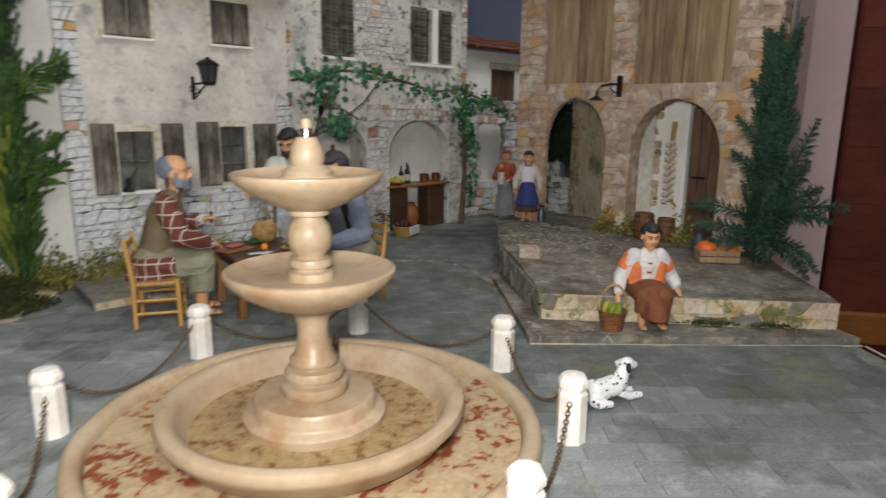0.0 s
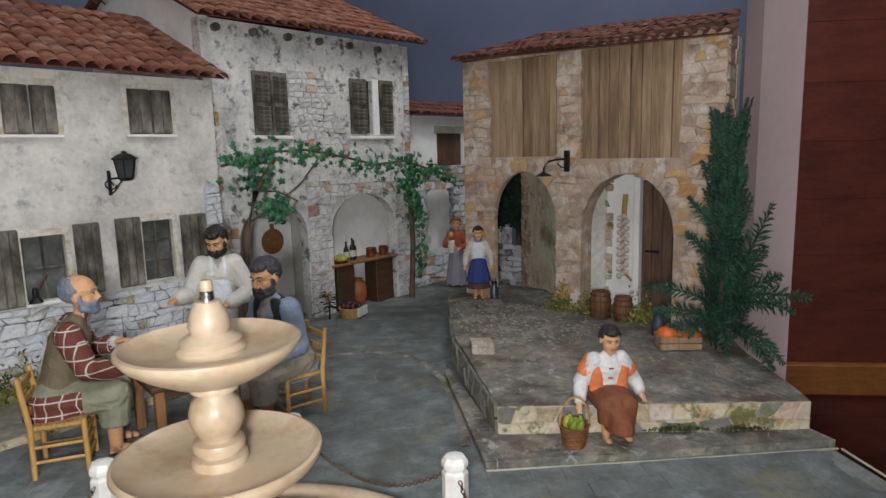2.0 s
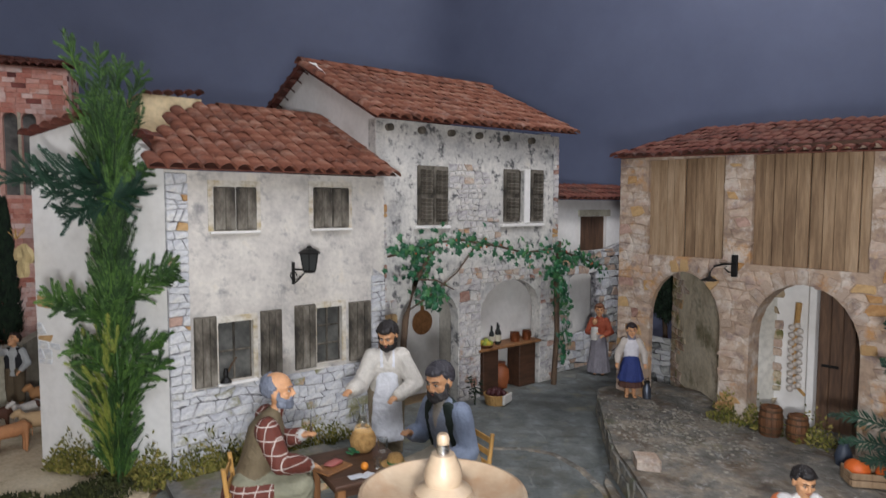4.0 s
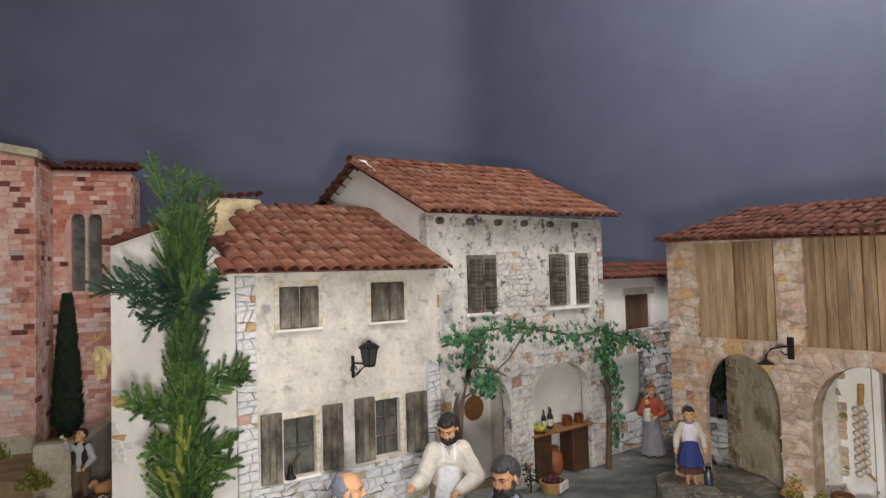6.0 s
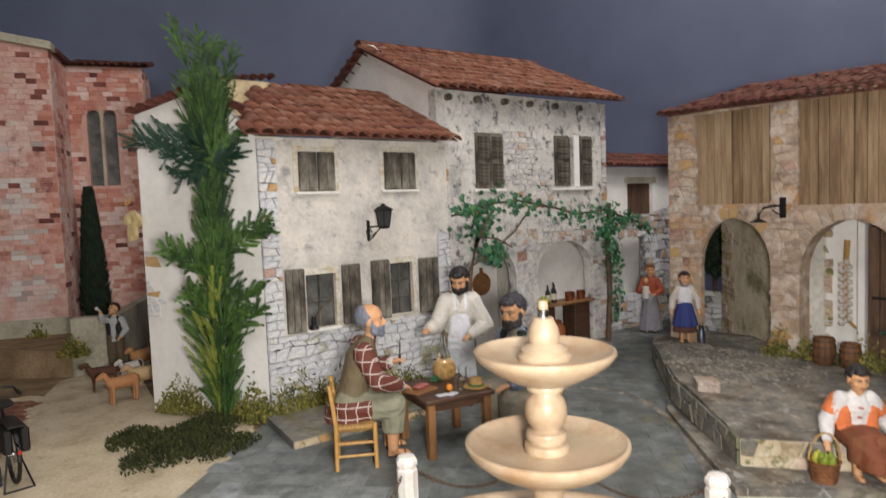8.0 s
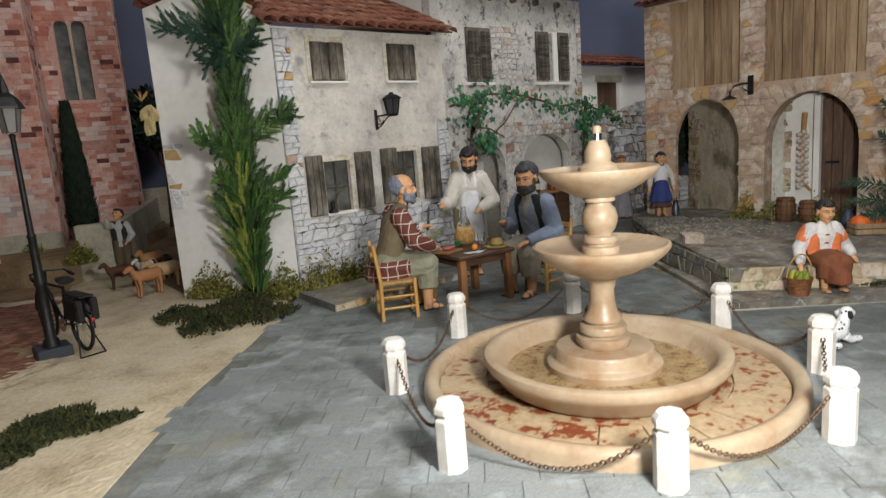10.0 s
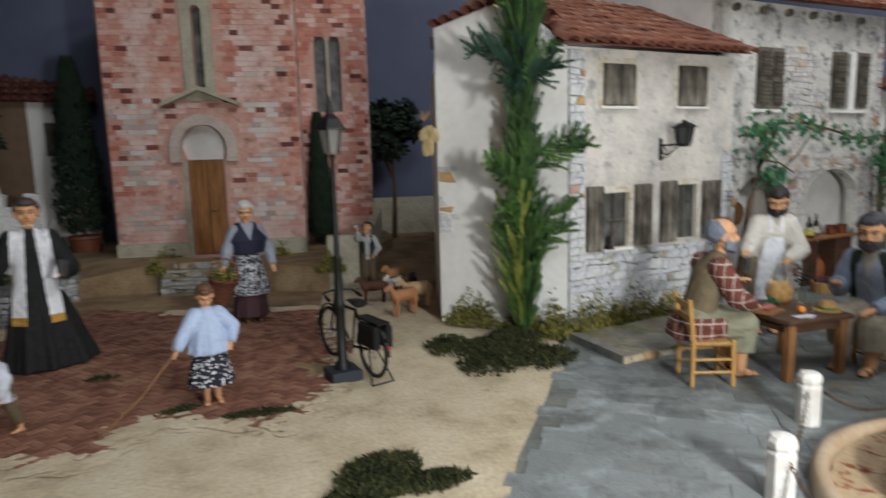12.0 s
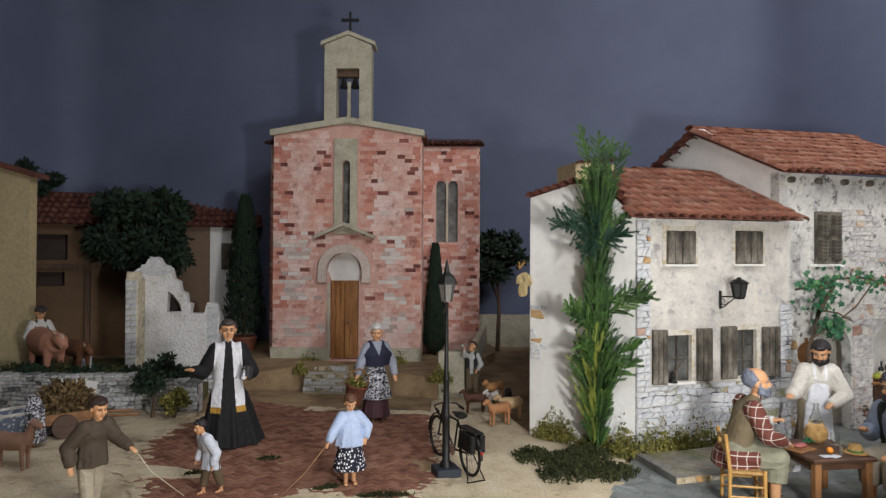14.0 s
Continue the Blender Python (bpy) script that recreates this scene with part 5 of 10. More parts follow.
def pattern_mat(name, base, mark, kind, scale, size=0.36):
    m = stuff_mat(name, [(0.3, base), (0.6, base)], 40, 0.8, 0.4, 220)
    nt = m.node_tree
    N, L = nt.nodes, nt.links
    bsdf = N["Principled BSDF"]
    old = bsdf.inputs["Base Color"].links[0].from_socket
    tc = N.new("ShaderNodeTexCoord")
    mix = N.new("ShaderNodeMix")
    mix.data_type = "RGBA"
    mix.inputs[7].default_value = mark
    if kind == "leaf":
        v = N.new("ShaderNodeTexNoise")
        v.inputs["Scale"].default_value, v.inputs["Detail"].default_value, v.inputs["Distortion"].default_value = scale, 1.0, 2.5
        L.new(tc.outputs["Object"], v.inputs["Vector"])
        c = N.new("ShaderNodeMath")
        c.operation = "GREATER_THAN"
        L.new(v.outputs["Fac"], c.inputs[0])
        c.inputs[1].default_value = 0.53
        L.new(c.outputs[0], mix.inputs[0])
    elif kind == "dots":
        v = N.new("ShaderNodeTexVoronoi")
        v.inputs["Scale"].default_value = scale
        L.new(tc.outputs["Object"], v.inputs["Vector"])
        c = N.new("ShaderNodeMath")
        c.operation = "LESS_THAN"
        L.new(v.outputs["Distance"], c.inputs[0])
        c.inputs[1].default_value = size
        L.new(c.outputs[0], mix.inputs[0])
    else:
        sep = N.new("ShaderNodeSeparateXYZ")
        L.new(tc.outputs["Object"], sep.inputs[0])
        add = N.new("ShaderNodeMath")
        L.new(sep.outputs[0], add.inputs[0])
        L.new(sep.outputs[1], add.inputs[1])
        outs = []
        for s in (sep.outputs[2], add.outputs[0]):
            mu = N.new("ShaderNodeMath")
            mu.operation = "MULTIPLY"
            mu.inputs[1].default_value = scale
            L.new(s, mu.inputs[0])
            fr = N.new("ShaderNodeMath")
            fr.operation = "FRACT"
            L.new(mu.outputs[0], fr.inputs[0])
            lt = N.new("ShaderNodeMath")
            lt.operation = "LESS_THAN"
            lt.inputs[1].default_value = 0.085
            L.new(fr.outputs[0], lt.inputs[0])
            outs.append(lt.outputs[0])
        mx = N.new("ShaderNodeMath")
        mx.operation = "MAXIMUM"
        L.new(outs[0], mx.inputs[0])
        L.new(outs[1], mx.inputs[1])
        sc = N.new("ShaderNodeMath")
        sc.operation = "MULTIPLY"
        sc.inputs[1].default_value = 0.75
        L.new(mx.outputs[0], sc.inputs[0])
        L.new(sc.outputs[0], mix.inputs[0])
    L.new(old, mix.inputs[6])
    L.new(mix.outputs[2], bsdf.inputs["Base Color"])
    return m


SKIN = paint((214, 160, 116), "skin")
EYE, LIP, WHITE_EYE = paint((36, 28, 26), "skin"), paint((168, 92, 76), "skin"), paint((206, 198, 188), "skin")
PLAID = pattern_mat("brown_plaid_cloth", srgb(104, 52, 40), srgb(214, 206, 196), "plaid", 54)
FLORAL = pattern_mat("black_and_white_floral_cloth", srgb(34, 34, 42), srgb(206, 206, 212), "leaf", 95)
DOTTED = pattern_mat("navy_dotted_cloth", srgb(28, 28, 44), srgb(220, 220, 224), "dots", 165)
SPOTTED = pattern_mat("white_black_spotted_paint", srgb(226, 226, 226), srgb(26, 26, 28), "dots", 108, 0.26)


def melt(bm, mats, voxel, rounds=4):
    """Fuse overlapping solids into one smooth skin; each face keeps the nearest solid's material."""
    bm.normal_update()
    tree = BVHTree.FromBMesh(bm)
    bm.faces.ensure_lookup_table()
    kinds = [f.material_index for f in bm.faces]
    me = bpy.data.meshes.new("rough")
    bm.to_mesh(me)
    bm.free()
    ob = new("rough", me)
    mod = ob.modifiers.new("skin", "REMESH")
    mod.mode, mod.voxel_size = "VOXEL", voxel
    bpy.context.view_layer.update()
    ev = ob.evaluated_get(bpy.context.evaluated_depsgraph_get())
    out = bmesh.new()
    out.from_mesh(ev.to_mesh())
    ev.to_mesh_clear()
    bpy.data.objects.remove(ob)
    bpy.data.meshes.remove(me)
    for k in range(rounds):
        bmesh.ops.smooth_vert(out, verts=out.verts, factor=0.5, use_axis_x=True, use_axis_y=True, use_axis_z=True)
    out.normal_update()
    for f in out.faces:
        hit = tree.find_nearest(f.calc_center_median())
        f.material_index = kinds[hit[2]] if hit[2] is not None else 0
    return out


class Figure:
    """Gathers tubes and balls of a figurine into one mesh. Front is -y; lengths in figure heights."""

    def __init__(self, size):
        self.bm, self.s, self.mats = bmesh.new(), size, []
        self.fine, self.face, self.zones = bmesh.new(), bmesh.new(), []
        self.bare = [SKIN, EYE, LIP]

    def slot(self, m):
        if m not in self.mats:
            self.mats.append(m)
        return self.mats.index(m)

    def tube(self, pts, radii, m, seg=12, flat=1.0, side=None):
        s = self.s
        bm_tube([Vector(p) * s for p in pts], [r * s for r in radii] if isinstance(radii, (list, tuple)) else radii * s, seg, self.bm, self.slot(m), flat, side)

    def limb(self, pts, radii, m, seg=10):
        """A rounded, evenly bent limb through the points."""
        p = [Vector(q) for q in pts]
        out, rr = [], []
        for i in range(len(p) - 1):
            for f in (0.0, 0.15, 0.5, 0.85):
                out.append(p[i].lerp(p[i + 1], f))
                rr.append(radii[i] * (1 - f) + radii[i + 1] * f)
        out.append(p[-1])
        rr.append(radii[-1])
        self.tube(out, rr, m, seg)
        self.ball(p[0], radii[0] * 1.0, m)
        for q, r in zip(p[1:-1], radii[1:-1]):
            self.ball(q, r * 1.02, m)

    def sleeve(self, sh, el, wr, m, wide=1.0, cuff=None):
        """A loose sleeve that bags above the wrist, with a hand beyond it."""
        sh, el, wr = Vector(sh), Vector(el), Vector(wr)
        self.limb([sh, el], [0.052 * wide, 0.044 * wide], m)
        f = [el, el.lerp(wr, 0.35), el.lerp(wr, 0.72), el.lerp(wr, 0.92)]
        self.tube(f, [0.042 * wide, 0.043 * wide, 0.036 * wide, 0.029 * wide], m, 10)
        self.ball(el, 0.045 * wide, m)
        if cuff:
            self.tube([el.lerp(wr, 0.84), el.lerp(wr, 1.0)], [0.031 * wide, 0.029], cuff, 10)
        self.hand(wr, wr - el)

    def ball(self, c, r, m, seg=12, turn=None):
        s = self.s
        r = tuple(k * s for k in r) if isinstance(r, (list, tuple)) else r * s
        bm_ball(Vector(c) * s, r, self.bm, self.slot(m), seg, 8, turn)

    def head(self, c, hair=None, beard=None, nod=0.0, scarf=None, bald=False, look_to=0.0, big=1.12, shave=1.0, cap=None):
        """Skull, jaw, cheeks, nose, ears and painted features; hair and beard in small locks."""
        c = Vector(c)
        rnd = random.Random(int(c.z * 1000) + int(self.s * 1000) + len(self.mats))
        R = Matrix.Rotation(look_to, 3, "Z") @ Matrix.Rotation(nod, 3, "X")
        at = lambda x, y, z: c + R @ (Vector((x, y, z)) * big)
        rad = lambda *k: tuple(v * big for v in k)
        whole, self.bm = self.bm, self.face
        self.ball(at(0, 0.012, 0.020), rad(0.053, 0.064, 0.057), SKIN, 16, R)
        self.ball(at(0, -0.010, -0.026), rad(0.043, 0.047, 0.050), SKIN, 14, R)
        self.ball(at(0, -0.040, -0.062), rad(0.019, 0.014, 0.014), SKIN, 8, R)
        self.tube([at(0, -0.050, 0.014), at(0, -0.058, 0.0), at(0, -0.067, -0.016)], [0.006 * big, 0.0075 * big, 0.0095 * big], SKIN, 8)
        self.tube([at(-0.034, -0.038, 0.020), at(0, -0.0505, 0.021), at(0.034, -0.038, 0.020)], [0.007 * big, 0.008 * big, 0.007 * big], SKIN, 8)
        for k in (-1, 1):
            self.ball(at(k * 0.007, -0.060, -0.0175), rad(0.0065, 0.007, 0.006), SKIN, 6, R)
            self.ball(at(k * 0.026, -0.032, -0.016), rad(0.018, 0.018, 0.017), SKIN, 8, R)
            self.ball(at(k * 0.053, 0.006, -0.004), rad(0.008, 0.015, 0.023), SKIN, 8, R)
        if hair:
            if bald:
                self.ball(at(0, 0.028, 0.012), rad(0.0560, 0.053, 0.052), hair, 12, R)
            else:
                self.ball(at(0, 0.020, 0.028), rad(0.0575, 0.062, 0.0565), hair, 14, R)
                self.ball(at(0, -0.026, 0.058), rad(0.040, 0.030, 0.022), hair, 10, R)
            for k in range(260):
                dz = 1 - 2 * (k + 0.5) / 260
                d = Vector((math.cos(2.39996 * k) * math.sqrt(1 - dz * dz), math.sin(2.39996 * k) * math.sqrt(1 - dz * dz), dz))
                if bald:
                    ok = -0.62 < d.z < 0.72 and d.y > -0.12 + 0.45 * max(d.z, 0)
                else:
                    ok = d.z > (0.56 if d.y < -0.40 else 0.10 if d.y < -0.05 else -0.55)
                if ok:
                    self.ball(at(d.x * 0.0545, 0.012 + d.y * 0.066, 0.019 + d.z * 0.0590), rad(0.0105, 0.0105, 0.0105) if rnd.random() < 0.7 else rad(0.014, 0.012, 0.009), hair, 6)
        if beard:
            for k in range(15):
                a = math.radians(-84 + 12 * k)
                for z, r in ((-0.030, 0.0120), (-0.048, 0.0135)):
                    self.ball(at(0.043 * math.sin(a), -0.010 - 0.042 * math.cos(a), (z - 0.014 * math.cos(a)) * shave), rad(r, r, r * rnd.uniform(0.9, 1.3)), beard, 6)
            self.ball(at(0, -0.046, -0.068), rad(0.021, 0.016, 0.018), beard, 8, R)
            for k in (-1, 1):
                self.ball(at(k * 0.012, -0.0575, -0.0265), rad(0.013, 0.007, 0.0055), beard, 8, R)
                self.ball(at(k * 0.049, -0.006, -0.014), rad(0.009, 0.013, 0.020), beard, 6, R)
        if scarf:
            self.ball(at(0, 0.018, 0.008), rad(0.061, 0.062, 0.072), scarf, 14, R)
            self.ball(at(0, 0.002, -0.070), rad(0.050, 0.050, 0.030), scarf, 10, R)
        if cap:
            self.ball(at(0, 0.010, 0.052), rad(0.064, 0.070, 0.034), cap, 14, R)
            self.ball(at(0, -0.045, 0.045), rad(0.042, 0.032, 0.009), cap, 10, R)
        self.bm = self.fine
        for k in (-1, 1):  # painted eyes, lids and brows
            self.ball(at(k * 0.0195, -0.0465, 0.0050), rad(0.0085, 0.006, 0.0050), WHITE_EYE, 8, R)
            self.ball(at(k * 0.0195, -0.0510, 0.0046), rad(0.0036, 0.003, 0.0040), EYE, 6, R)
            self.tube([at(k * 0.010, -0.0515, 0.0085), at(k * 0.0195, -0.0530, 0.0105), at(k * 0.029, -0.0470, 0.0085)], 0.0016 * big, EYE, 5)
            self.tube([at(k * 0.008, -0.0570, 0.0215), at(k * 0.020, -0.0560, 0.0255), at(k * 0.033, -0.0450, 0.0225)], [0.0026 * big, 0.0032 * big, 0.0018 * big], beard or hair or EYE, 5)
        self.tube([at(-0.013, -0.0530, -0.0345), at(0, -0.0590, -0.0355), at(0.013, -0.0530, -0.0345)], [0.0020 * big, 0.0034 * big, 0.0020 * big], LIP, 6)
        self.bm = whole
        for m in (hair, beard):
            if m:
                self.bare.append(m)

    def hand(self, c, way=(0, -1, 0)):
        """Palm, four curled fingers and a thumb."""
        c, d = Vector(c), Vector(way).normalized()
        side = d.cross(Vector((0, 0, 1)))
        side = side.normalized() if side.length > 0.1 else Vector((1, 0, 0))
        up = side.cross(d)
        self.tube([c - d * 0.012, c + d * 0.010, c + d * 0.034], [0.018, 0.023, 0.020], SKIN, 8, 0.62, tuple(up))
        for i in range(4):
            p = c + d * 0.030 + side * (0.0105 * (i - 1.5))
            self.tube([p, p + d * 0.018 - up * 0.004, p + d * 0.028 - up * 0.016], [0.0072, 0.0068, 0.0055], SKIN, 6)
        self.tube([c + side * 0.016, c + side * 0.026 + d * 0.014, c + side * 0.022 + d * 0.030], [0.0080, 0.0075, 0.0055], SKIN, 6)

    def foot(self, c, m, toe=(0, -1)):
        """A bare foot on a sole, with sandal straps."""
        c = Vector(c)
        d = Vector((toe[0], toe[1], 0))
        k = Vector((-d.y, d.x, 0))
        self.tube([c + Vector((0, 0, 0.014)) - d * 0.03, c + Vector((0, 0, 0.024)), c + Vector((0, 0, 0.017)) + d * 0.05, c + Vector((0, 0, 0.012)) + d * 0.085], [0.018, 0.025, 0.025, 0.014], SKIN if m == LEATHER else m, 8, 0.7)
        self.tube([c - d * 0.035 + Vector((0, 0, 0.004)), c + d * 0.096 + Vector((0, 0, 0.004))], [0.025, 0.024], paint((70, 50, 36), "leather"), 8, 0.2)
        if m == LEATHER:
            for f in (0.012, 0.055):
                self.tube([c + d * f + k * 0.027 + Vector((0, 0, 0.006)), c + d * f + k * 0.018 + Vector((0, 0, 0.034 - f * 0.15)), c + d * f - k * 0.018 + Vector((0, 0, 0.034 - f * 0.15)), c + d * f - k * 0.027 + Vector((0, 0, 0.006))], 0.0075, m, 6)

    def torso(self, hip, chest, neck, m, w=0.104, belly=0.096):
        hip, chest, neck = Vector(hip), Vector(chest), Vector(neck)
        mid = (hip + chest) / 2
        self.tube([hip, hip.lerp(mid, 0.5), mid, chest, chest.lerp(neck, 0.40), chest.lerp(neck, 0.72), neck], [belly * 0.98, belly, belly * 0.97, w, w * 0.84, w * 0.54, w * 0.34], m, 18, 0.72, (0, 1, 0))
        self.tube([neck - Vector((0, 0, 0.03)), neck + (neck - chest).normalized() * 0.045], [0.034, 0.031], SKIN, 10)

    def collar(self, neck, m, low=0.10, wide=0.045):
        """A V-shaped opening painted below the neck."""
        n = Vector(neck)
        self.zones.append((lambda c, k: k.y < 0.1 and n.z - low < c.z < n.z + 0.01 and c.y < n.y - 0.01 and abs(c.x) < wide * (c.z - n.z + low) / low, m))

    def skirt(self, top, z_top, r_top, z_low, r_low, m, folds=9, depth=0.10, flat=0.8, drift=(0, 0)):
        bm, s, k = self.bm, self.s, self.slot(m)
        rings, n, rows = [], 54, 9
        x, y = top
        for i in range(rows):
            f = i / (rows - 1)
            r = r_top + (r_low - r_top) * f ** 0.75
            z = z_top + (z_low - z_top) * f
            ring = []
            for a in (2 * math.pi * j / n for j in range(n)):
                q = r * (1 + depth * f * (0.7 * math.sin(a * folds + f) + 0.5 * math.sin(a * (folds * 2 + 1) + 2)))
                ring.append(bm.verts.new(((x + drift[0] * f + math.cos(a) * q) * s, (y + drift[1] * f + math.sin(a) * q * flat) * s, z * s)))
            rings.append(ring)
        for a, b in zip(rings, rings[1:]):
            for j in range(n):
                f = bm.faces.new((a[j], a[(j + 1) % n], b[(j + 1) % n], b[j]))
                f.material_index = k
        for ring in (rings[0], rings[-1]):
            bm.faces.new(ring).material_index = k

    def done(self, label, at):
        bm = melt(self.bm, self.mats, 0.0016 if self.s > 0.25 else 0.0014, 3)
        zones = [(test, self.slot(m)) for test, m in self.zones]
        for f in bm.faces:
            c = f.calc_center_median() / self.s
            for test, k in zones:
                if test(c, f.normal):
                    f.material_index = k
        bare = {self.slot(m) for m in self.bare}
        amp = 0.0050 * self.s
        for v in bm.verts:  # creases of the painted cloth
            if v.link_faces and v.link_faces[0].material_index not in bare:
                p = v.co / self.s
                warp = noise.noise(p * 7) * 0.10
                fold = 1 - abs(noise.noise((p.x * 11 + warp * 8, p.y * 11 + 5, p.z * 9 + warp * 20)))
                v.co += v.normal * ((fold ** 3 - 0.45) * amp + noise.noise(p * 34) * amp * 0.22)
        if self.face.faces:
            fine = melt(self.face, self.mats, 0.0034 * self.s, 2)
            hairy = {self.slot(m) for m in self.bare[3:]}
            for v in fine.verts:
                if v.link_faces and v.link_faces[0].material_index in hairy:
                    p = v.co / self.s
                    v.co += v.normal * (noise.noise((p.x * 95, p.y * 95, p.z * 42)) * 0.0045 * self.s)
            extra = bpy.data.meshes.new("face")
            fine.to_mesh(extra)
            fine.free()
            bm.from_mesh(extra)
            bpy.data.meshes.remove(extra)
        else:
            self.face.free()
        extra = bpy.data.meshes.new("fine")
        self.fine.to_mesh(extra)
        self.fine.free()
        bm.from_mesh(extra)
        bpy.data.meshes.remove(extra)
        ob = finish("figurine", bm, self.mats, smooth=True, at=at)
        return tagged(ob, label, "figurine")


def stander(size, top, legs, shoes, arms, hair, skirt=None, sleeve=None, beard=None, scarf=None, nod=0.1, bald=False, bare=False, vest=None, look_to=0.0, lean=0.0, wide=1.0, cuff=None, big=1.12, stride=0.0, cap=None, shave=1.0):
    """A standing figurine; arms: two rows of elbow and wrist."""
    F = Figure(size)
    sleeve = sleeve or top
    y = lambda z: -lean * (z - 0.5)
    if skirt:
        F.skirt((0, 0), 0.62, 0.078, skirt[1], skirt[2], skirt[0])
    for k in (-1, 1):
        fy = k * stride
        if skirt:
            F.limb([(k * 0.045, 0, 0.2), (k * 0.045, 0.0, 0.035)], [0.034, 0.026], SKIN if bare else legs)
        else:
            F.limb([(k * 0.048, 0, 0.52), (k * 0.058, fy * 0.5 - 0.014, 0.28), (k * 0.058, fy, 0.10)], [0.080, 0.062, 0.054], legs)
            F.limb([(k * 0.058, fy * 0.95, 0.14), (k * 0.058, fy, 0.035)], [0.034, 0.026], SKIN if shoes == LEATHER else legs)
        F.foot((k * 0.056, 0.0 if skirt else fy, 0.0), shoes)
    F.torso((0, y(0.5), 0.50), (0, y(0.73), 0.73), (0, y(0.84), 0.845), top, 0.106 * wide ** 0.5, 0.098 * wide ** 0.5)
    F.tube([(0, y(0.5), 0.46), (0, y(0.53), 0.56)], [0.104, 0.096], top, 16, 0.75, (0, 1, 0))
    if vest:
        for k in (-1, 1):
            F.tube([(k * 0.055, y(0.82) - 0.01, 0.825), (k * 0.062, y(0.70) - 0.045, 0.70), (k * 0.058, -0.040 + y(0.54), 0.54)], [0.036, 0.050, 0.046], vest, 10, 0.6, (0, 1, 0))
        F.tube([(0, y(0.82) + 0.02, 0.82), (0, y(0.7) + 0.030, 0.70), (0, 0.030, 0.53)], [0.06, 0.088, 0.086], vest, 12, 0.6, (0, 1, 0))
    for k, (el, ha) in zip((-1, 1), arms):
        F.sleeve((k * 0.092, y(0.78), 0.772), el, ha, sleeve, wide, cuff)
    F.head((0, y(0.93) - 0.010, 0.930), hair, beard, nod, scarf, bald, look_to, big, shave, cap)
    return F


def sitter(size, seat, top, legs, shoes, arms, hair, sleeve=None, beard=None, scarf=None, bald=False, vest=None, skirt=None, nod=0.15, lean=0.12, knee_z=None, look_to=0.0, wide=1.0, cuff=None, big=1.12, tall=0.345, knees=0.072, cap=None):
    """A seated figurine; seat: height of the seat in figure heights."""
    F = Figure(size)
    sleeve = sleeve or top
    hz = seat + 0.055
    kz = knee_z or seat + 0.045
    neck = Vector((0, -lean - 0.01, hz + tall))
    chest = Vector((0, -lean * 0.7, hz + tall - 0.110))
    for k in (-1, 1):
        F.limb([(k * 0.055, 0.0, hz), (k * knees, -0.235, kz), (k * knees, -0.228, kz * 0.50)], [0.090, 0.070, 0.062], legs)
        F.limb([(k * knees, -0.225, kz * 0.56), (k * knees, -0.222, 0.03)], [0.036, 0.028], SKIN if shoes == LEATHER else legs)
        F.foot((k * knees, -0.225, 0.0), shoes)
    if skirt:
        F.tube([(0, 0.04, hz), (0, -0.10, hz + 0.012), (0, -0.235, kz + 0.012), (0, -0.268, kz * 0.7), (0, -0.272, kz * 0.36)], [0.085, 0.115, 0.130, 0.142, 0.150], skirt, 24, 0.62, (0, 0.5, 1))
    F.torso((0, 0, hz - 0.03), chest, neck, top, 0.110 * wide ** 0.5, 0.106 * wide ** 0.5)
    if vest:
        for k in (-1, 1):
            F.tube([neck + Vector((k * 0.055, -0.01, -0.015)), chest + Vector((k * 0.070, -0.045, 0)), Vector((k * 0.070, -0.045, hz + 0.02))], [0.030, 0.044, 0.044], vest, 10, 0.6, (0, 1, 0))
        F.tube([neck + Vector((0, 0.025, -0.02)), chest + Vector((0, 0.034, 0)), Vector((0, 0.03, hz - 0.02))], [0.062, 0.094, 0.09], vest, 12, 0.6, (0, 1, 0))
    sh = chest + Vector((0, -0.004, 0.042))
    for k, (el, ha) in zip((-1, 1), arms):
        F.sleeve(sh + Vector((k * 0.098, 0, 0)), el, ha, sleeve, wide, cuff)
    F.head(neck + Vector((0, -0.018, 0.086)), hair, beard, nod, scarf, bald, look_to, big, 1.0, cap)
    F.neck = neck
    return F, hz


WHITE, GREYHAIR, BLACK = paint((214, 210, 202)), paint((118, 124, 138), "hair"), paint((30, 28, 28))
BLACKHAIR, DARKHAIR = paint((34, 30, 30), "hair"), paint((62, 60, 66), "hair")
LEATHER = paint((112, 74, 44), "leather")

# seated man in a waistcoat and plaid shirt
F, hz = sitter(0.312, 0.225, paint((116, 102, 78)), paint((140, 138, 116)), LEATHER, [((-0.160, -0.145, 0.430), (-0.070, -0.285, 0.370)), ((0.140, -0.150, 0.430), (0.055, -0.265, 0.475))], GREYHAIR, sleeve=PLAID, beard=GREYHAIR, bald=True, nod=0.05, lean=0.12, look_to=-0.30, wide=1.12, cuff=paint((196, 194, 190)), tall=0.355, big=1.09)
F.tube([(0, -0.010, 0.205), (0, -0.012, 0.255), (0, -0.010, 0.325)], [0.146, 0.142, 0.116], PLAID, 18, 0.95, (0, 1, 0))
F.collar(F.neck, PLAID, 0.13, 0.035)
F.zones.append((lambda c, n: 0.17 < c.z < 0.325 and c.y > -0.115, PLAID))
F.done("painted figurine of a seated bearded man in a plaid shirt", pose(0.030, -0.281, 0, 0, 0, 67))
knife = tagged(empty("knife", pose(0.030, -0.281, 0, 0, 0, 67) @ Matrix.Translation((0.017, -0.092, 0.150)) @ Matrix.Rotation(-0.5, 4, "Y")), "broad steel knife held up by the seated figurine", "knife")
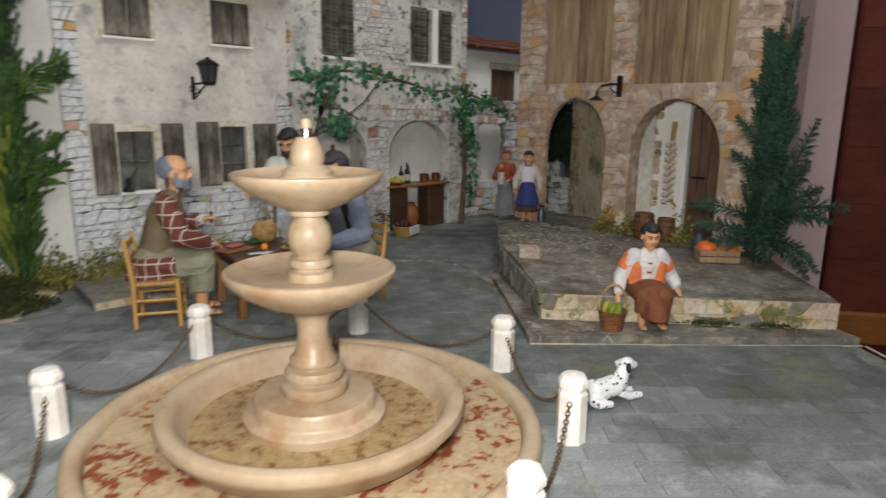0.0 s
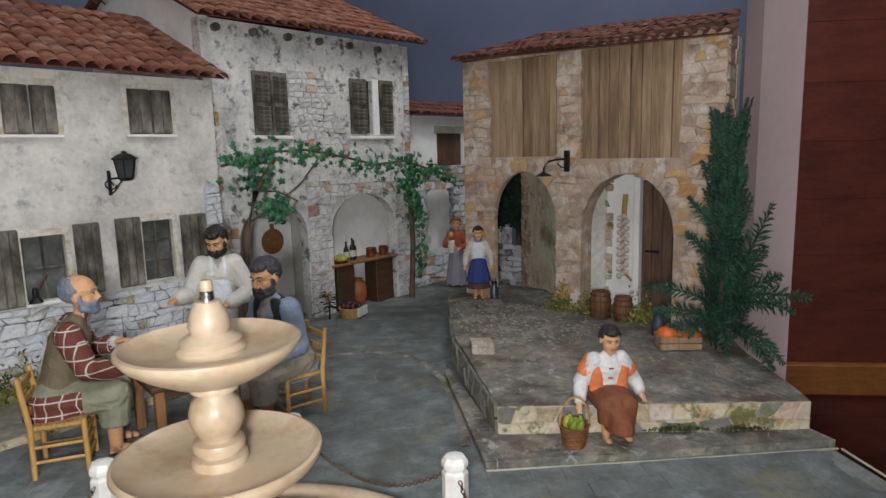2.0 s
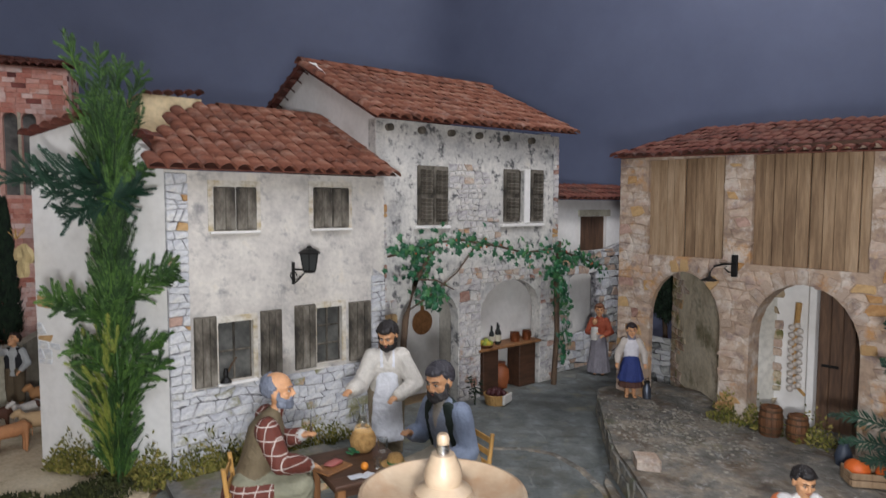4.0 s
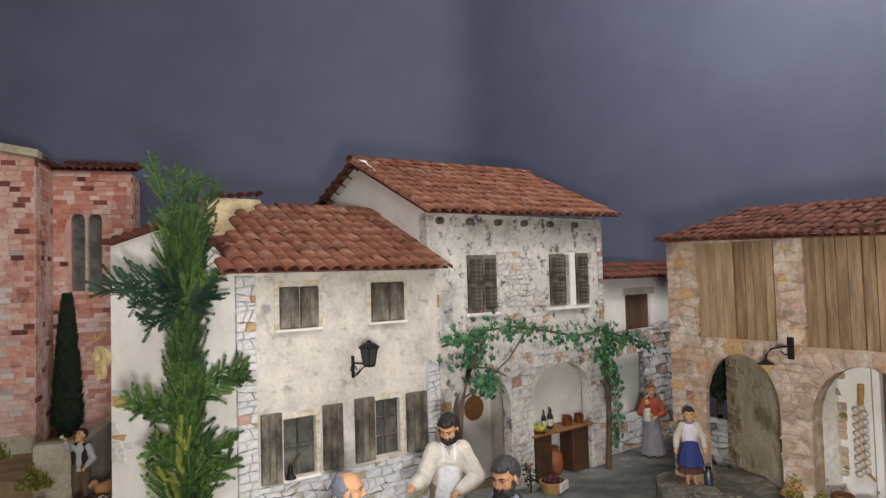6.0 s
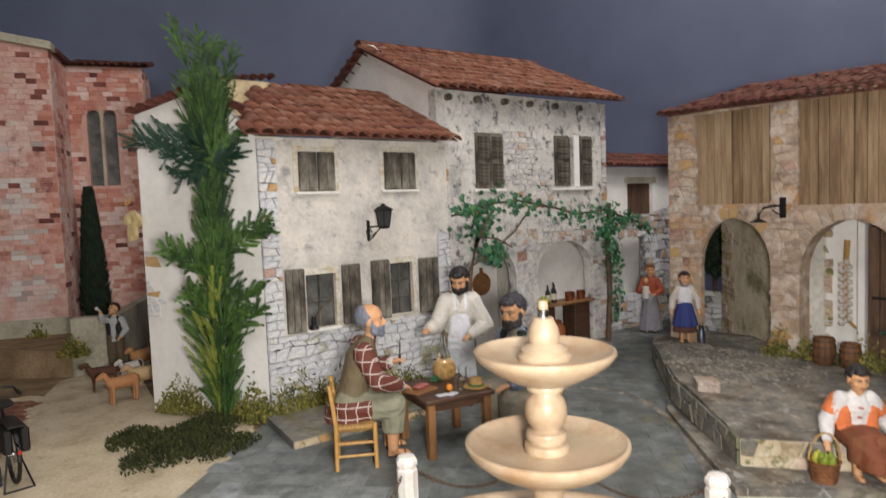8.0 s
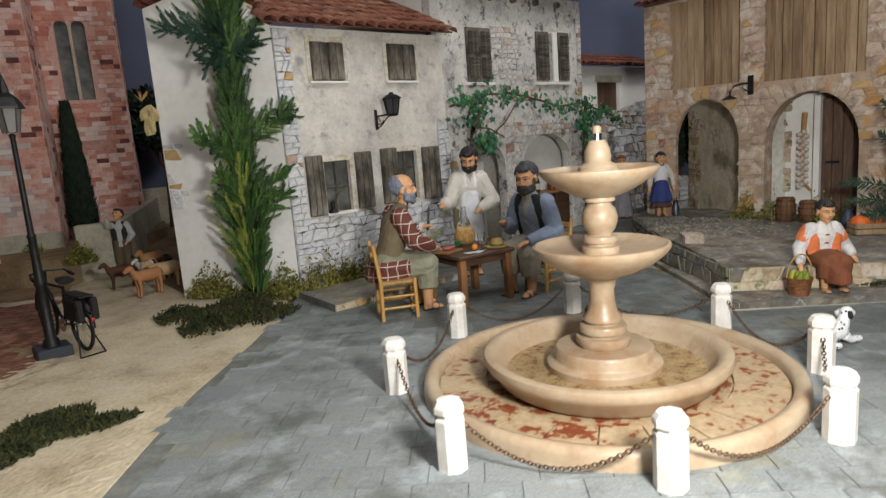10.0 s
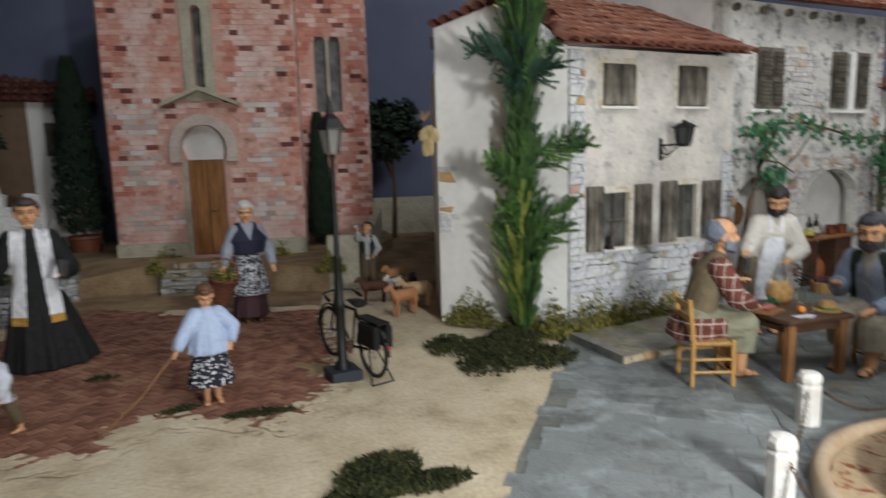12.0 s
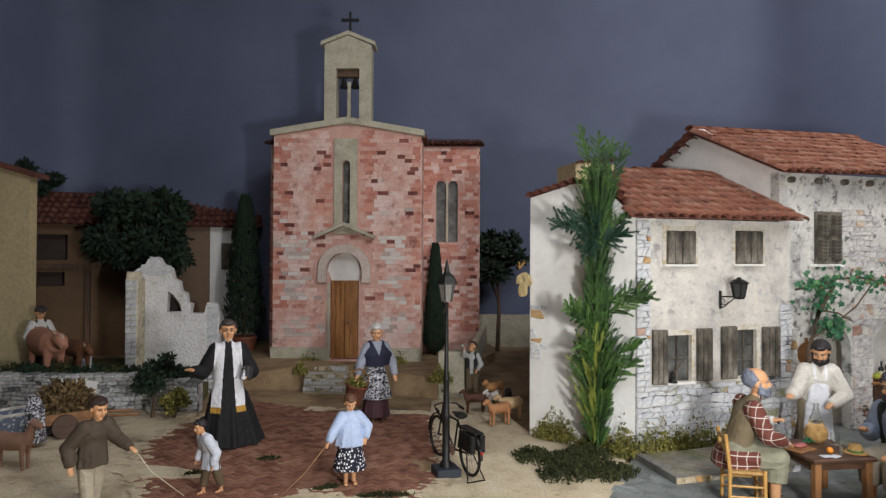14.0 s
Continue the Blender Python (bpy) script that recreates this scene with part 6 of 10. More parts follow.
part("handle", bm_box(-0.003, 0.003, -0.002, 0.002, -0.010, 0.012, 0.001), MAT["dark_wood"], knife)
part("blade", bm_panel([(-0.003, 0.012), (0.006, 0.012), (0.009, 0.030), (0.005, 0.042), (-0.003, 0.036)], 0.0009), stuff_mat("dull_blade", two(srgb(96, 98, 102), srgb(140, 142, 146)), 60, 0.45, 0.1, 200, metallic=0.6), knife, "dull grey blade")
# standing innkeeper with a white apron
F = stander(0.280, paint((216, 210, 200)), paint((150, 136, 112)), LEATHER, [((-0.175, -0.125, 0.610), (-0.250, -0.275, 0.610)), ((0.190, -0.090, 0.590), (0.040, -0.235, 0.545))], BLACKHAIR, beard=BLACKHAIR, nod=0.50, lean=0.30, look_to=-0.40, wide=1.28, cuff=paint((206, 198, 186)))
F.collar((0, -0.085, 0.845), paint((176, 168, 160)), 0.09, 0.036)
F.tube([(0, -0.128, 0.735), (0, -0.108, 0.62), (0, -0.092, 0.50), (0, -0.086, 0.36), (0, -0.090, 0.215)], [0.050, 0.072, 0.096, 0.104, 0.110], paint((232, 233, 238)), 20, 0.42, (0, 1, 0))
F.zones.append((lambda c, n: n.y < 0.1 and 0.72 < c.z < 0.86 and c.y < -0.02 and 0.030 < abs(c.x) < 0.046, paint((232, 233, 238))))
F.done("painted figurine of a standing dark-bearded man in a white apron", pose(0.340, -0.180, 0, 0, 0, -30))
# seated man in blue
F, hz = sitter(0.318, 0.215, paint((150, 160, 178)), paint((158, 148, 130)), LEATHER, [((-0.150, -0.110, 0.395), (-0.105, -0.230, 0.440)), ((0.165, -0.085, 0.380), (0.085, -0.285, 0.335))], DARKHAIR, sleeve=paint((142, 154, 176)), beard=paint((60, 57, 58), "hair"), vest=paint((40, 52, 46)), nod=0.26, lean=0.10, look_to=0.18, wide=1.12, big=1.14)
F.tube([(0, 0.03, 0.190), (0, 0.010, 0.250), (0, -0.004, 0.300)], [0.132, 0.130, 0.110], paint((150, 162, 184)), 18, 0.85, (0, 1, 0))
F.collar(F.neck, paint((176, 168, 156)), 0.15, 0.042)
F.done("painted figurine of a seated man in blue with dark waistcoat", pose(0.332, -0.396, 0, 0, 0, -84))
# woman with the orange waistcoat on the terrace edge
ORANGE = paint((222, 122, 70))
F, hz = sitter(0.200, 0.20, paint((224, 220, 216)), paint((122, 72, 44)), LEATHER, [((-0.190, -0.030, 0.350), (-0.235, -0.150, 0.225)), ((0.205, -0.020, 0.345), (0.225, -0.120, 0.265))], BLACKHAIR, sleeve=paint((216, 212, 210)), skirt=paint((128, 72, 46)), nod=0.22, lean=0.06, wide=1.2, big=1.20, tall=0.320)
for k in (-1, 1):
    F.limb([(k * 0.105, -0.030, 0.490), (k * 0.168, -0.030, 0.400)], [0.070, 0.062], ORANGE)
    F.tube([(k * 0.072, -0.060, 0.530), (k * 0.088, -0.085, 0.430), (k * 0.092, -0.075, 0.300)], [0.034, 0.046, 0.050], ORANGE, 10, 0.7, (0, 1, 0))
F.tube([(0, -0.015, 0.525), (0, 0.020, 0.42), (0, 0.03, 0.28)], [0.07, 0.105, 0.10], ORANGE, 14, 0.6, (0, 1, 0))
F.zones.append((lambda c, n: n.y < 0 and 0.31 < c.z < 0.52 and abs(c.x) < 0.016 and c.y > -0.16 and abs((c.z * 14) % 1 - 0.5) < 0.13, paint((176, 60, 52))))
F.ball(tuple(Vector(F.neck) + Vector((0, 0.000, 0.122))), (0.071, 0.070, 0.052), BLACKHAIR)
F.done("painted figurine of a seated dark-haired woman in an orange waistcoat", pose(0.564, -0.822, 0.008, 0, 0, -42))
# woman in the blue skirt on the terrace
F = stander(0.166, paint((214, 210, 214)), SKIN, LEATHER, [((-0.17, 0.0, 0.62), (-0.19, -0.05, 0.47)), ((0.17, 0.0, 0.62), (0.18, -0.06, 0.47))], paint((44, 36, 40), "hair"), skirt=(paint((44, 58, 116)), 0.24, 0.17), bare=True, nod=0.12, sleeve=paint((198, 188, 178)), wide=1.1, big=1.2)
F.skirt((0, 0), 0.30, 0.12, 0.15, 0.165, paint((84, 54, 44)))
F.ball((0, 0.026, 0.915), (0.072, 0.062, 0.088), paint((126, 124, 136)))
F.tube([(0, 0.0, 0.85), (0, -0.03, 0.80)], [0.06, 0.045], paint((126, 124, 136)), 10, 0.7, (0, 1, 0))
F.done("painted figurine of a woman in blue skirt and grey headscarf", pose(0.915, -0.322, 0.060, 0, 0, -48))
# mother with a child in the lane
F = stander(0.205, paint((160, 78, 52)), SKIN, LEATHER, [((-0.16, -0.04, 0.62), (-0.05, -0.14, 0.62)), ((0.16, -0.04, 0.62), (0.05, -0.14, 0.58))], paint((122, 76, 48), "hair"), skirt=(paint((146, 142, 150)), 0.03, 0.16), nod=0.1)
F.tube([(-0.07, -0.13, 0.52), (-0.07, -0.13, 0.70)], [0.055, 0.05], WHITE, 10)
F.ball((-0.07, -0.14, 0.79), (0.045, 0.048, 0.055), paint((150, 96, 60)))
F.ball((-0.07, -0.165, 0.785), (0.036, 0.03, 0.045), SKIN)
F.done("painted figurine of a woman carrying a child", pose(1.205, -0.012, 0, 0, 0, -50))


# ---- spotted dog ----
def lying_dog():
    F = Figure(1.0)
    m = SPOTTED
    F.tube([(0.048, 0, 0.020), (0.036, 0, 0.024), (0.010, 0, 0.024), (-0.014, 0, 0.028), (-0.024, 0, 0.034)], [0.012, 0.0205, 0.019, 0.019, 0.013], m, 14)
    F.ball((0.036, -0.014, 0.016), (0.018, 0.010, 0.016), m)
    F.ball((0.036, 0.014, 0.016), (0.018, 0.010, 0.016), m)
    F.tube([(-0.018, 0, 0.030), (-0.026, 0, 0.046), (-0.030, 0, 0.058)], [0.016, 0.012, 0.011], m, 12)
    F.ball((-0.034, 0, 0.063), (0.0145, 0.012, 0.012), m)
    F.tube([(-0.040, 0, 0.061), (-0.053, 0, 0.058)], [0.0085, 0.0065], m, 10)
    F.ball((-0.054, 0, 0.0595), (0.003, 0.004, 0.003), BLACK)
    for k in (-1, 1):
        F.tube([(-0.029, k * 0.011, 0.068), (-0.026, k * 0.0155, 0.060), (-0.027, k * 0.015, 0.052)], [0.004, 0.006, 0.003], BLACK if k > 0 else m, 8, 0.5)
        F.tube([(-0.016, k * 0.010, 0.018), (-0.034, k * 0.012, 0.007), (-0.060, k * 0.012, 0.006)], [0.009, 0.0075, 0.0065], m, 10)
        F.tube([(0.040, k * 0.020, 0.009), (0.012, k * 0.024, 0.006)], [0.009, 0.006], m, 10)
    F.tube([(0.056, 0, 0.014), (0.074, 0.006, 0.006), (0.086, 0.014, 0.004)], [0.005, 0.004, 0.002], m, 8)
    ob = finish("dog_figurine", melt(F.bm, F.mats, 0.0012, 3), F.mats, smooth=True, at=pose(0.282, -0.936, 0.001, 0, 0, 160) @ Matrix.Scale(0.65, 4))
    tagged(ob, "glazed white dog figurine with black spots lying on the paving", "figurine")


lying_dog()

# ---- fountain ----
fountain = tagged(empty("fountain", pose(0.004, -0.768, 0) @ Matrix.Scale(0.972, 4)), "three-tier cream stone fountain with a round basin", "fountain")
part("outer_kerb", bm_lathe([(0.213, -0.01), (0.213, 0.014), (0.216, 0.019), (0.224, 0.021), (0.230, 0.018), (0.232, 0.012), (0.234, -0.01)], 96, closed=True), MAT["fountain"], fountain, smooth=True)
part("outer_bed", bm_lathe([(0.0, -0.006), (0.0, 0.004), (0.212, 0.004), (0.212, -0.006)], 64), MAT["marble"], fountain, "cream tiles with red veins")
n_tiles = 22
for k in range(n_tiles):
    a0, a1 = 2 * math.pi * k / n_tiles + 0.006, 2 * math.pi * (k + 1) / n_tiles - 0.006
    bm = bmesh.new()
    pts = [(r * math.cos(a), r * math.sin(a)) for r, aa in ((0.152, (a0, (a0 + a1) / 2, a1)), (0.2118, (a1, (a0 + a1) / 2, a0))) for a in aa]
    part("bed_tile", bm_prism(pts, 0.0035, 0.0075, bm), MAT["marble"], fountain)
part("basin", bm_lathe([(0.0, 0.004), (0.128, 0.004), (0.136, 0.010), (0.143, 0.022), (0.150, 0.028), (0.154, 0.035), (0.152, 0.042), (0.145, 0.0445), (0.137, 0.041), (0.133, 0.034), (0.130, 0.024), (0.124, 0.016), (0.0, 0.0155)], 96), MAT["fountain"], fountain, "cream stone basin rim", smooth=True)
part("basin_floor", bm_lathe([(0.0, 0.0152), (0.0, 0.0172), (0.1235, 0.0172), (0.1235, 0.0152)], 64), MAT["basin_wet"], fountain, "damp brown-veined basin floor")
part("plinth", bm_lathe([(0.0, 0.015), (0.071, 0.0175), (0.072, 0.026), (0.069, 0.029), (0.063, 0.0295), (0.061, 0.032), (0.062, 0.042), (0.059, 0.046), (0.0, 0.0465)], 64), MAT["fountain"], fountain, smooth=True)
part("column", bm_lathe([(0.0, 0.046), (0.031, 0.0465), (0.0340, 0.051), (0.0335, 0.059), (0.0250, 0.0605), (0.0250, 0.063), (0.0290, 0.0645), (0.0295, 0.070), (0.0280, 0.0735), (0.0205, 0.075), (0.0205, 0.0775), (0.0240, 0.079), (0.0240, 0.084), (0.0185, 0.090), (0.0155, 0.104), (0.0150, 0.118), (0.018, 0.130), (0.024, 0.136), (0.0, 0.138)], 48), MAT["fountain"], fountain, smooth=True)
part("lower_bowl", bm_lathe([(0.0, 0.134), (0.022, 0.1345), (0.046, 0.143), (0.066, 0.154), (0.078, 0.164), (0.0835, 0.172), (0.0832, 0.1755), (0.080, 0.1765), (0.074, 0.1715), (0.050, 0.1665), (0.020, 0.1655), (0.0, 0.1655)], 64), MAT["fountain"], fountain, smooth=True)
part("baluster", bm_lathe([(0.0, 0.165), (0.0222, 0.1655), (0.0232, 0.1695), (0.0222, 0.1735), (0.0170, 0.1752), (0.0170, 0.1775), (0.0206, 0.179), (0.0212, 0.183), (0.0200, 0.1862), (0.0146, 0.1880), (0.0146, 0.1900), (0.0188, 0.195), (0.0216, 0.204), (0.0216, 0.211), (0.0190, 0.220), (0.0142, 0.2250), (0.0142, 0.2278), (0.0190, 0.2292), (0.0195, 0.2335), (0.0175, 0.2365), (0.0, 0.238)], 48), MAT["fountain"], fountain, smooth=True)
part("upper_bowl", bm_lathe([(0.0, 0.2335), (0.019, 0.234), (0.036, 0.240), (0.054, 0.250), (0.066, 0.259), (0.0718, 0.2665), (0.0712, 0.2695), (0.068, 0.2702), (0.063, 0.2655), (0.044, 0.2610), (0.018, 0.2600), (0.0, 0.26)], 64), MAT["fountain"], fountain, smooth=True)
part("finial", bm_lathe([(0.0, 0.259), (0.0265, 0.2595), (0.0275, 0.2645), (0.0235, 0.2675), (0.0245, 0.2715), (0.0175, 0.2755), (0.0150, 0.277), (0.0165, 0.283), (0.0148, 0.292), (0.0098, 0.3025), (0.0, 0.303)], 40), MAT["fountain"], fountain, smooth=True)
part("nozzle", bm_lathe([(0.0, 0.302), (0.0056, 0.3022), (0.0056, 0.3105), (0.0, 0.311)], 20), MAT["steel"], fountain, "bright steel nozzle", smooth=True)
part("nozzle_cap", bm_lathe([(0.0, 0.3105), (0.0052, 0.3108), (0.0055, 0.316), (0.0040, 0.3195), (0.0, 0.320)], 16), MAT["fountain"], fountain, smooth=True)
tap = part("tap", bm_tube([(0.094, 0.094, 0.018), (0.094, 0.094, 0.052), (0.089, 0.089, 0.060), (0.082, 0.082, 0.052)], 0.003, 8), MAT["rust_chain"], fountain)

# ---- bollards and chains round the fountain ----
bollard = tagged(empty("bollard", pose(0.010, -0.491, 0)), "white octagonal stone bollard with a chain round the fountain", "bollard", group="bollards round the fountain")
part("shaft", bm_lathe([(0.0, 0.0), (0.0148, 0.0), (0.0148, 0.051), (0.0142, 0.052), (0.0125, 0.054), (0.0, 0.054)], 8), MAT["bollard"], bollard)
part("cap", bm_lathe([(0.0, 0.0541), (0.0125, 0.0541), (0.0125, 0.0565), (0.0146, 0.0575), (0.0150, 0.0585), (0.0150, 0.0630), (0.0144, 0.0645), (0.0115, 0.0692), (0.0, 0.071)], 8), MAT["bollard"], bollard)
places = [(0.010, -0.491), (-0.188, -0.592), (-0.268, -0.785), (-0.165, -0.952), (0.012, -1.026), (0.178, -0.955), (0.266, -0.792), (0.218, -0.556)]
for x, y in places[1:]:
    copy_thing(bollard, pose(x, y, 0, 0, 0, rng.uniform(0, 45)))


def chain(a, b, sag):
    """Links hung between two bollards, one mesh."""
    bm = bmesh.new()
    n = 46
    pts = [a.lerp(b, i / n) + Vector((0, 0, -sag * (1 - (2 * i / n - 1) ** 2))) for i in range(n + 1)]
    for i in range(n):
        p, q = pts[i], pts[i + 1]
        d = (q - p).normalized()
        s = d.cross(Vector((0, 0, 1))).normalized()
        w = s if i % 2 else d.cross(s).normalized()
        c, h = (p + q) / 2, (q - p).length * 0.68
        ring = [c + d * (h * math.cos(t)) + w * (0.0021 * math.sin(t)) for t in (2 * math.pi * k / 8 for k in range(8))]
        for k in range(8):
            bm_tube([ring[k], ring[(k + 1) % 8]], 0.0007, 4, bm)
    return bm


for k in range(8):
    a, b = Vector((*places[k], 0.046)), Vector((*places[(k + 1) % 8], 0.046))
    d = (b - a).normalized() * 0.0145
    tagged(finish("chain", chain(a + d, b - d, 0.038), MAT["rust_chain"]), "rusty iron chain hanging between two bollards", "chain", group="chains round the fountain")

# ---- tavern table, chairs and what lies on the table ----
TB = pose(0.186, -0.335, 0, 0, 0, -9)
table = tagged(empty("table", TB), "dark wooden tavern table on square oak legs", "table")
part("tabletop", bm_box(-0.064, 0.064, -0.067, 0.067, 0.0905, 0.098, 0.0015), MAT["dark_wood"], table)
for x in (-1, 1):
    part("apron", bm_box(x * 0.052 - 0.003, x * 0.052 + 0.003, -0.050, 0.050, 0.077, 0.0900), MAT["dark_wood"], table)
    part("apron", bm_box(-0.046, 0.046, x * 0.056 - 0.003, x * 0.056 + 0.003, 0.077, 0.0900), MAT["dark_wood"], table)
    for y in (-1, 1):
        part("leg", bm_box(x * 0.052 - 0.0065, x * 0.052 + 0.0065, y * 0.056 - 0.0065, y * 0.056 + 0.0065, 0.0, 0.0900, 0.001), MAT["leg_wood"], table)


def chair_thing():
    c = tagged(empty("chair"), "pale beech ladder-back chair with a woven rush seat", "chair", group="chairs at the tavern table")
    seat = bm_box(-0.031, 0.031, -0.031, 0.031, 0.062, 0.069, 0.003)
    part("seat", seat, MAT["rush"], c, "woven rush seat")
    for x in (-1, 1):
        part("leg", bm_tube([(x * 0.031, -0.031, 0), (x * 0.030, -0.030, 0.072)], [0.0034, 0.0038], 8), MAT["chair_wood"], c, smooth=True)
        part("back_post", bm_tube([(x * 0.031, 0.031, 0), (x * 0.030, 0.030, 0.07), (x * 0.031, 0.038, 0.136)], [0.0034, 0.0038, 0.0034], 8), MAT["chair_wood"], c, smooth=True)
        for z in (0.022, 0.042):
            part("stretcher", bm_tube([(x * 0.0305, -0.030, z), (x * 0.0305, 0.030, z)], 0.0022, 6), MAT["chair_wood"], c)
    for z in (0.018, 0.036, 0.050):
        part("stretcher", bm_tube([(-0.030, -0.031, z), (0.030, -0.031, z)], 0.0022, 6), MAT["chair_wood"], c)
    for z, y in ((0.086, 0.032), (0.104, 0.034), (0.124, 0.0365)):
        part("back_rail", bm_box(-0.029, 0.029, y - 0.0015, y + 0.0015, z - 0.005, z + 0.005, 0.001), MAT["chair_wood"], c)
    return c


chair = chair_thing()
chair.matrix_basis = pose(0.028, -0.310, 0, 0, 0, 62)
copy_thing(chair, pose(0.330, -0.412, 0, 0, 0, -100))

wine = tagged(empty("wine_flask", pose(0.216, -0.298, 0.0981) @ Matrix.Scale(1.12, 4)), "round glass wine flask in a wicker cover", "flask")
glass = bpy.data.materials.new("clear_glass")
glass.use_nodes = True
glass.node_tree.nodes["Principled BSDF"].inputs["Transmission Weight"].default_value = 1.0
glass.node_tree.nodes["Principled BSDF"].inputs["Roughness"].default_value = 0.03
glass.node_tree.nodes["Principled BSDF"].inputs["Base Color"].default_value = (0.92, 0.95, 0.93, 1)
part("wicker_cover", bm_lathe([(0.0, 0.0), (0.011, 0.0), (0.018, 0.008), (0.0195, 0.018), (0.016, 0.027), (0.012, 0.029), (0.0, 0.029)], 24), MAT["rush"], wine, smooth=True)
part("neck", bm_lathe([(0.0130, 0.0295), (0.0110, 0.038), (0.0062, 0.050), (0.0042, 0.062), (0.0046, 0.068), (0.0036, 0.068), (0.0034, 0.060), (0.010, 0.036)], 20), glass, wine, smooth=True).visible_shadow = False
for x, y, r, h in ((0.238, -0.322, 0.0085, 0.022), (0.196, -0.372, 0.006, 0.016)):
    g = finish("drinking_glass", bm_lathe([(0.0, 0.0), (r * 0.8, 0.0), (r, h), (r * 0.9, h), (r * 0.72, 0.002), (0.0, 0.002)], 20), glass, smooth=True, at=pose(x, y, 0.0982))
    g.visible_shadow = False
    tagged(g, "small clear drinking glass on the table", "glass")
hat = tagged(empty("straw_hat", pose(0.226, -0.376, 0.0982)), "brown straw hat with a green band on the table", "hat")
part("brim", bm_lathe([(0.0, 0.0), (0.021, 0.0005), (0.022, 0.0018), (0.012, 0.003), (0.0, 0.003)], 24), MAT["rush"], hat, smooth=True)
part("crown", bm_lathe([(0.0128, 0.002), (0.0126, 0.010), (0.010, 0.0155), (0.005, 0.0175), (0.0, 0.0178)], 20), MAT["rush"], hat, smooth=True)
part("band", bm_lathe([(0.0131, 0.0025), (0.0134, 0.0025), (0.0132, 0.0065), (0.0128, 0.0065)], 20, closed=True), paint((70, 110, 56)), hat, "green ribbon band")
board = tagged(finish("cutting_board", bm_box(-0.026, 0.026, -0.018, 0.018, 0, 0.003, 0.001), MAT["leg_wood"], at=pose(0.142, -0.330, 0.0982, 0, 0, 15)), "small brown wooden cutting board", "board")
ham = bm_ball((0, 0, 0.004), (0.016, 0.010, 0.0045))
rough_up(ham, 0.002, 120)
tagged(finish("ham", ham, paint((150, 84, 78), "food"), smooth=True, at=pose(0.146, -0.326, 0.101)), "pink sliced ham on the cutting board", "food")
tagged(finish("orange", bm_ball((0, 0, 0.006), 0.006), paint((226, 140, 40), "food"), smooth=True, at=pose(0.178, -0.364, 0.0981)), "small orange on the table", "fruit")
for x, y, a in ((0.170, -0.382, 20), (0.154, -0.379, -8)):
    tagged(finish("paper", bm_box(-0.011, 0.011, -0.007, 0.007, 0, 0.0006), paint((206, 210, 216), "paper"), at=pose(x, y, 0.0982 + 0.0008 * (a < 0), 0, 0, a)), "small white sheet of paper on the table", "paper")
salad = bmesh.new()
for k in range(26):
    a, r = rng.uniform(0, 6.3), rng.uniform(0, 0.010)
    bm_ball((r * math.cos(a), r * math.sin(a), rng.uniform(0.002, 0.010)), (0.004, 0.003, 0.0016), salad, 0, 6, 4, Matrix.Rotation(a, 3, "Z"))
tagged(finish("salad", salad, MAT["vine"], at=pose(0.196, -0.300, 0.0982)), "heap of green salad leaves on the table", "food", kind="stuff")

# ---- wall lantern, barn bracket lamp ----
lantern = tagged(empty("wall_lantern", pose(0.247, 0.0, 0.374) @ Matrix.Diagonal((1.22, 1.25, 1.25, 1))), "black wrought-iron wall lantern on a scroll bracket", "lantern")
part("wall_plate", bm_box(-0.0022 - 0.007, 0.0022 - 0.007, -0.004, 0.001, -0.028, 0.008, 0.0006), MAT["iron"], lantern)
part("bracket", bm_tube([(-0.007, -0.003, -0.004), (-0.004, -0.020, -0.003), (0.0, -0.042, -0.002)], 0.0016, 6), MAT["iron"], lantern)
scroll = [(-0.016 + 0.010 * (1 - f) * math.cos(9 * f) + 0.010 * f, -0.012 - 0.014 * f, -0.014 + 0.009 * (1 - f) * math.sin(9 * f)) for f in (k / 20 for k in range(21))]
part("scroll", bm_tube(scroll, 0.001, 5), MAT["iron"], lantern)
part("scroll", bm_tube([(-0.007, -0.003, -0.026), (-0.006, -0.014, -0.022), (-0.004, -0.026, -0.012), (0.0, -0.036, -0.003)], 0.0011, 5), MAT["iron"], lantern)
LC = Matrix.Translation((0.0, -0.044, 0.0))
part("lantern_base", bm_lathe([(0.0, -0.007), (0.0095, -0.006), (0.0115, -0.002), (0.0, -0.002)], 6), MAT["iron"], lantern, at=LC)
for k in range(6):
    a = math.pi * k / 3
    part("glazing_bar", bm_tube([(0.0108 * math.cos(a), 0.0108 * math.sin(a), -0.002), (0.0155 * math.cos(a), 0.0155 * math.sin(a), 0.024)], 0.0010, 5), MAT["iron"], lantern, at=LC)
part("lantern_glass", bm_lathe([(0.0100, -0.0018), (0.0148, 0.0238), (0.0142, 0.0238), (0.0094, -0.0018)], 6, closed=True), paint((58, 60, 60), "glass"), lantern, "dusty lantern glass", at=LC)
part("hood", bm_lathe([(0.0192, 0.0235), (0.0194, 0.0250), (0.0105, 0.0305), (0.0050, 0.0322), (0.0036, 0.0350), (0.0, 0.0362), (0.0, 0.0238)], 6), MAT["iron"], lantern, at=LC)

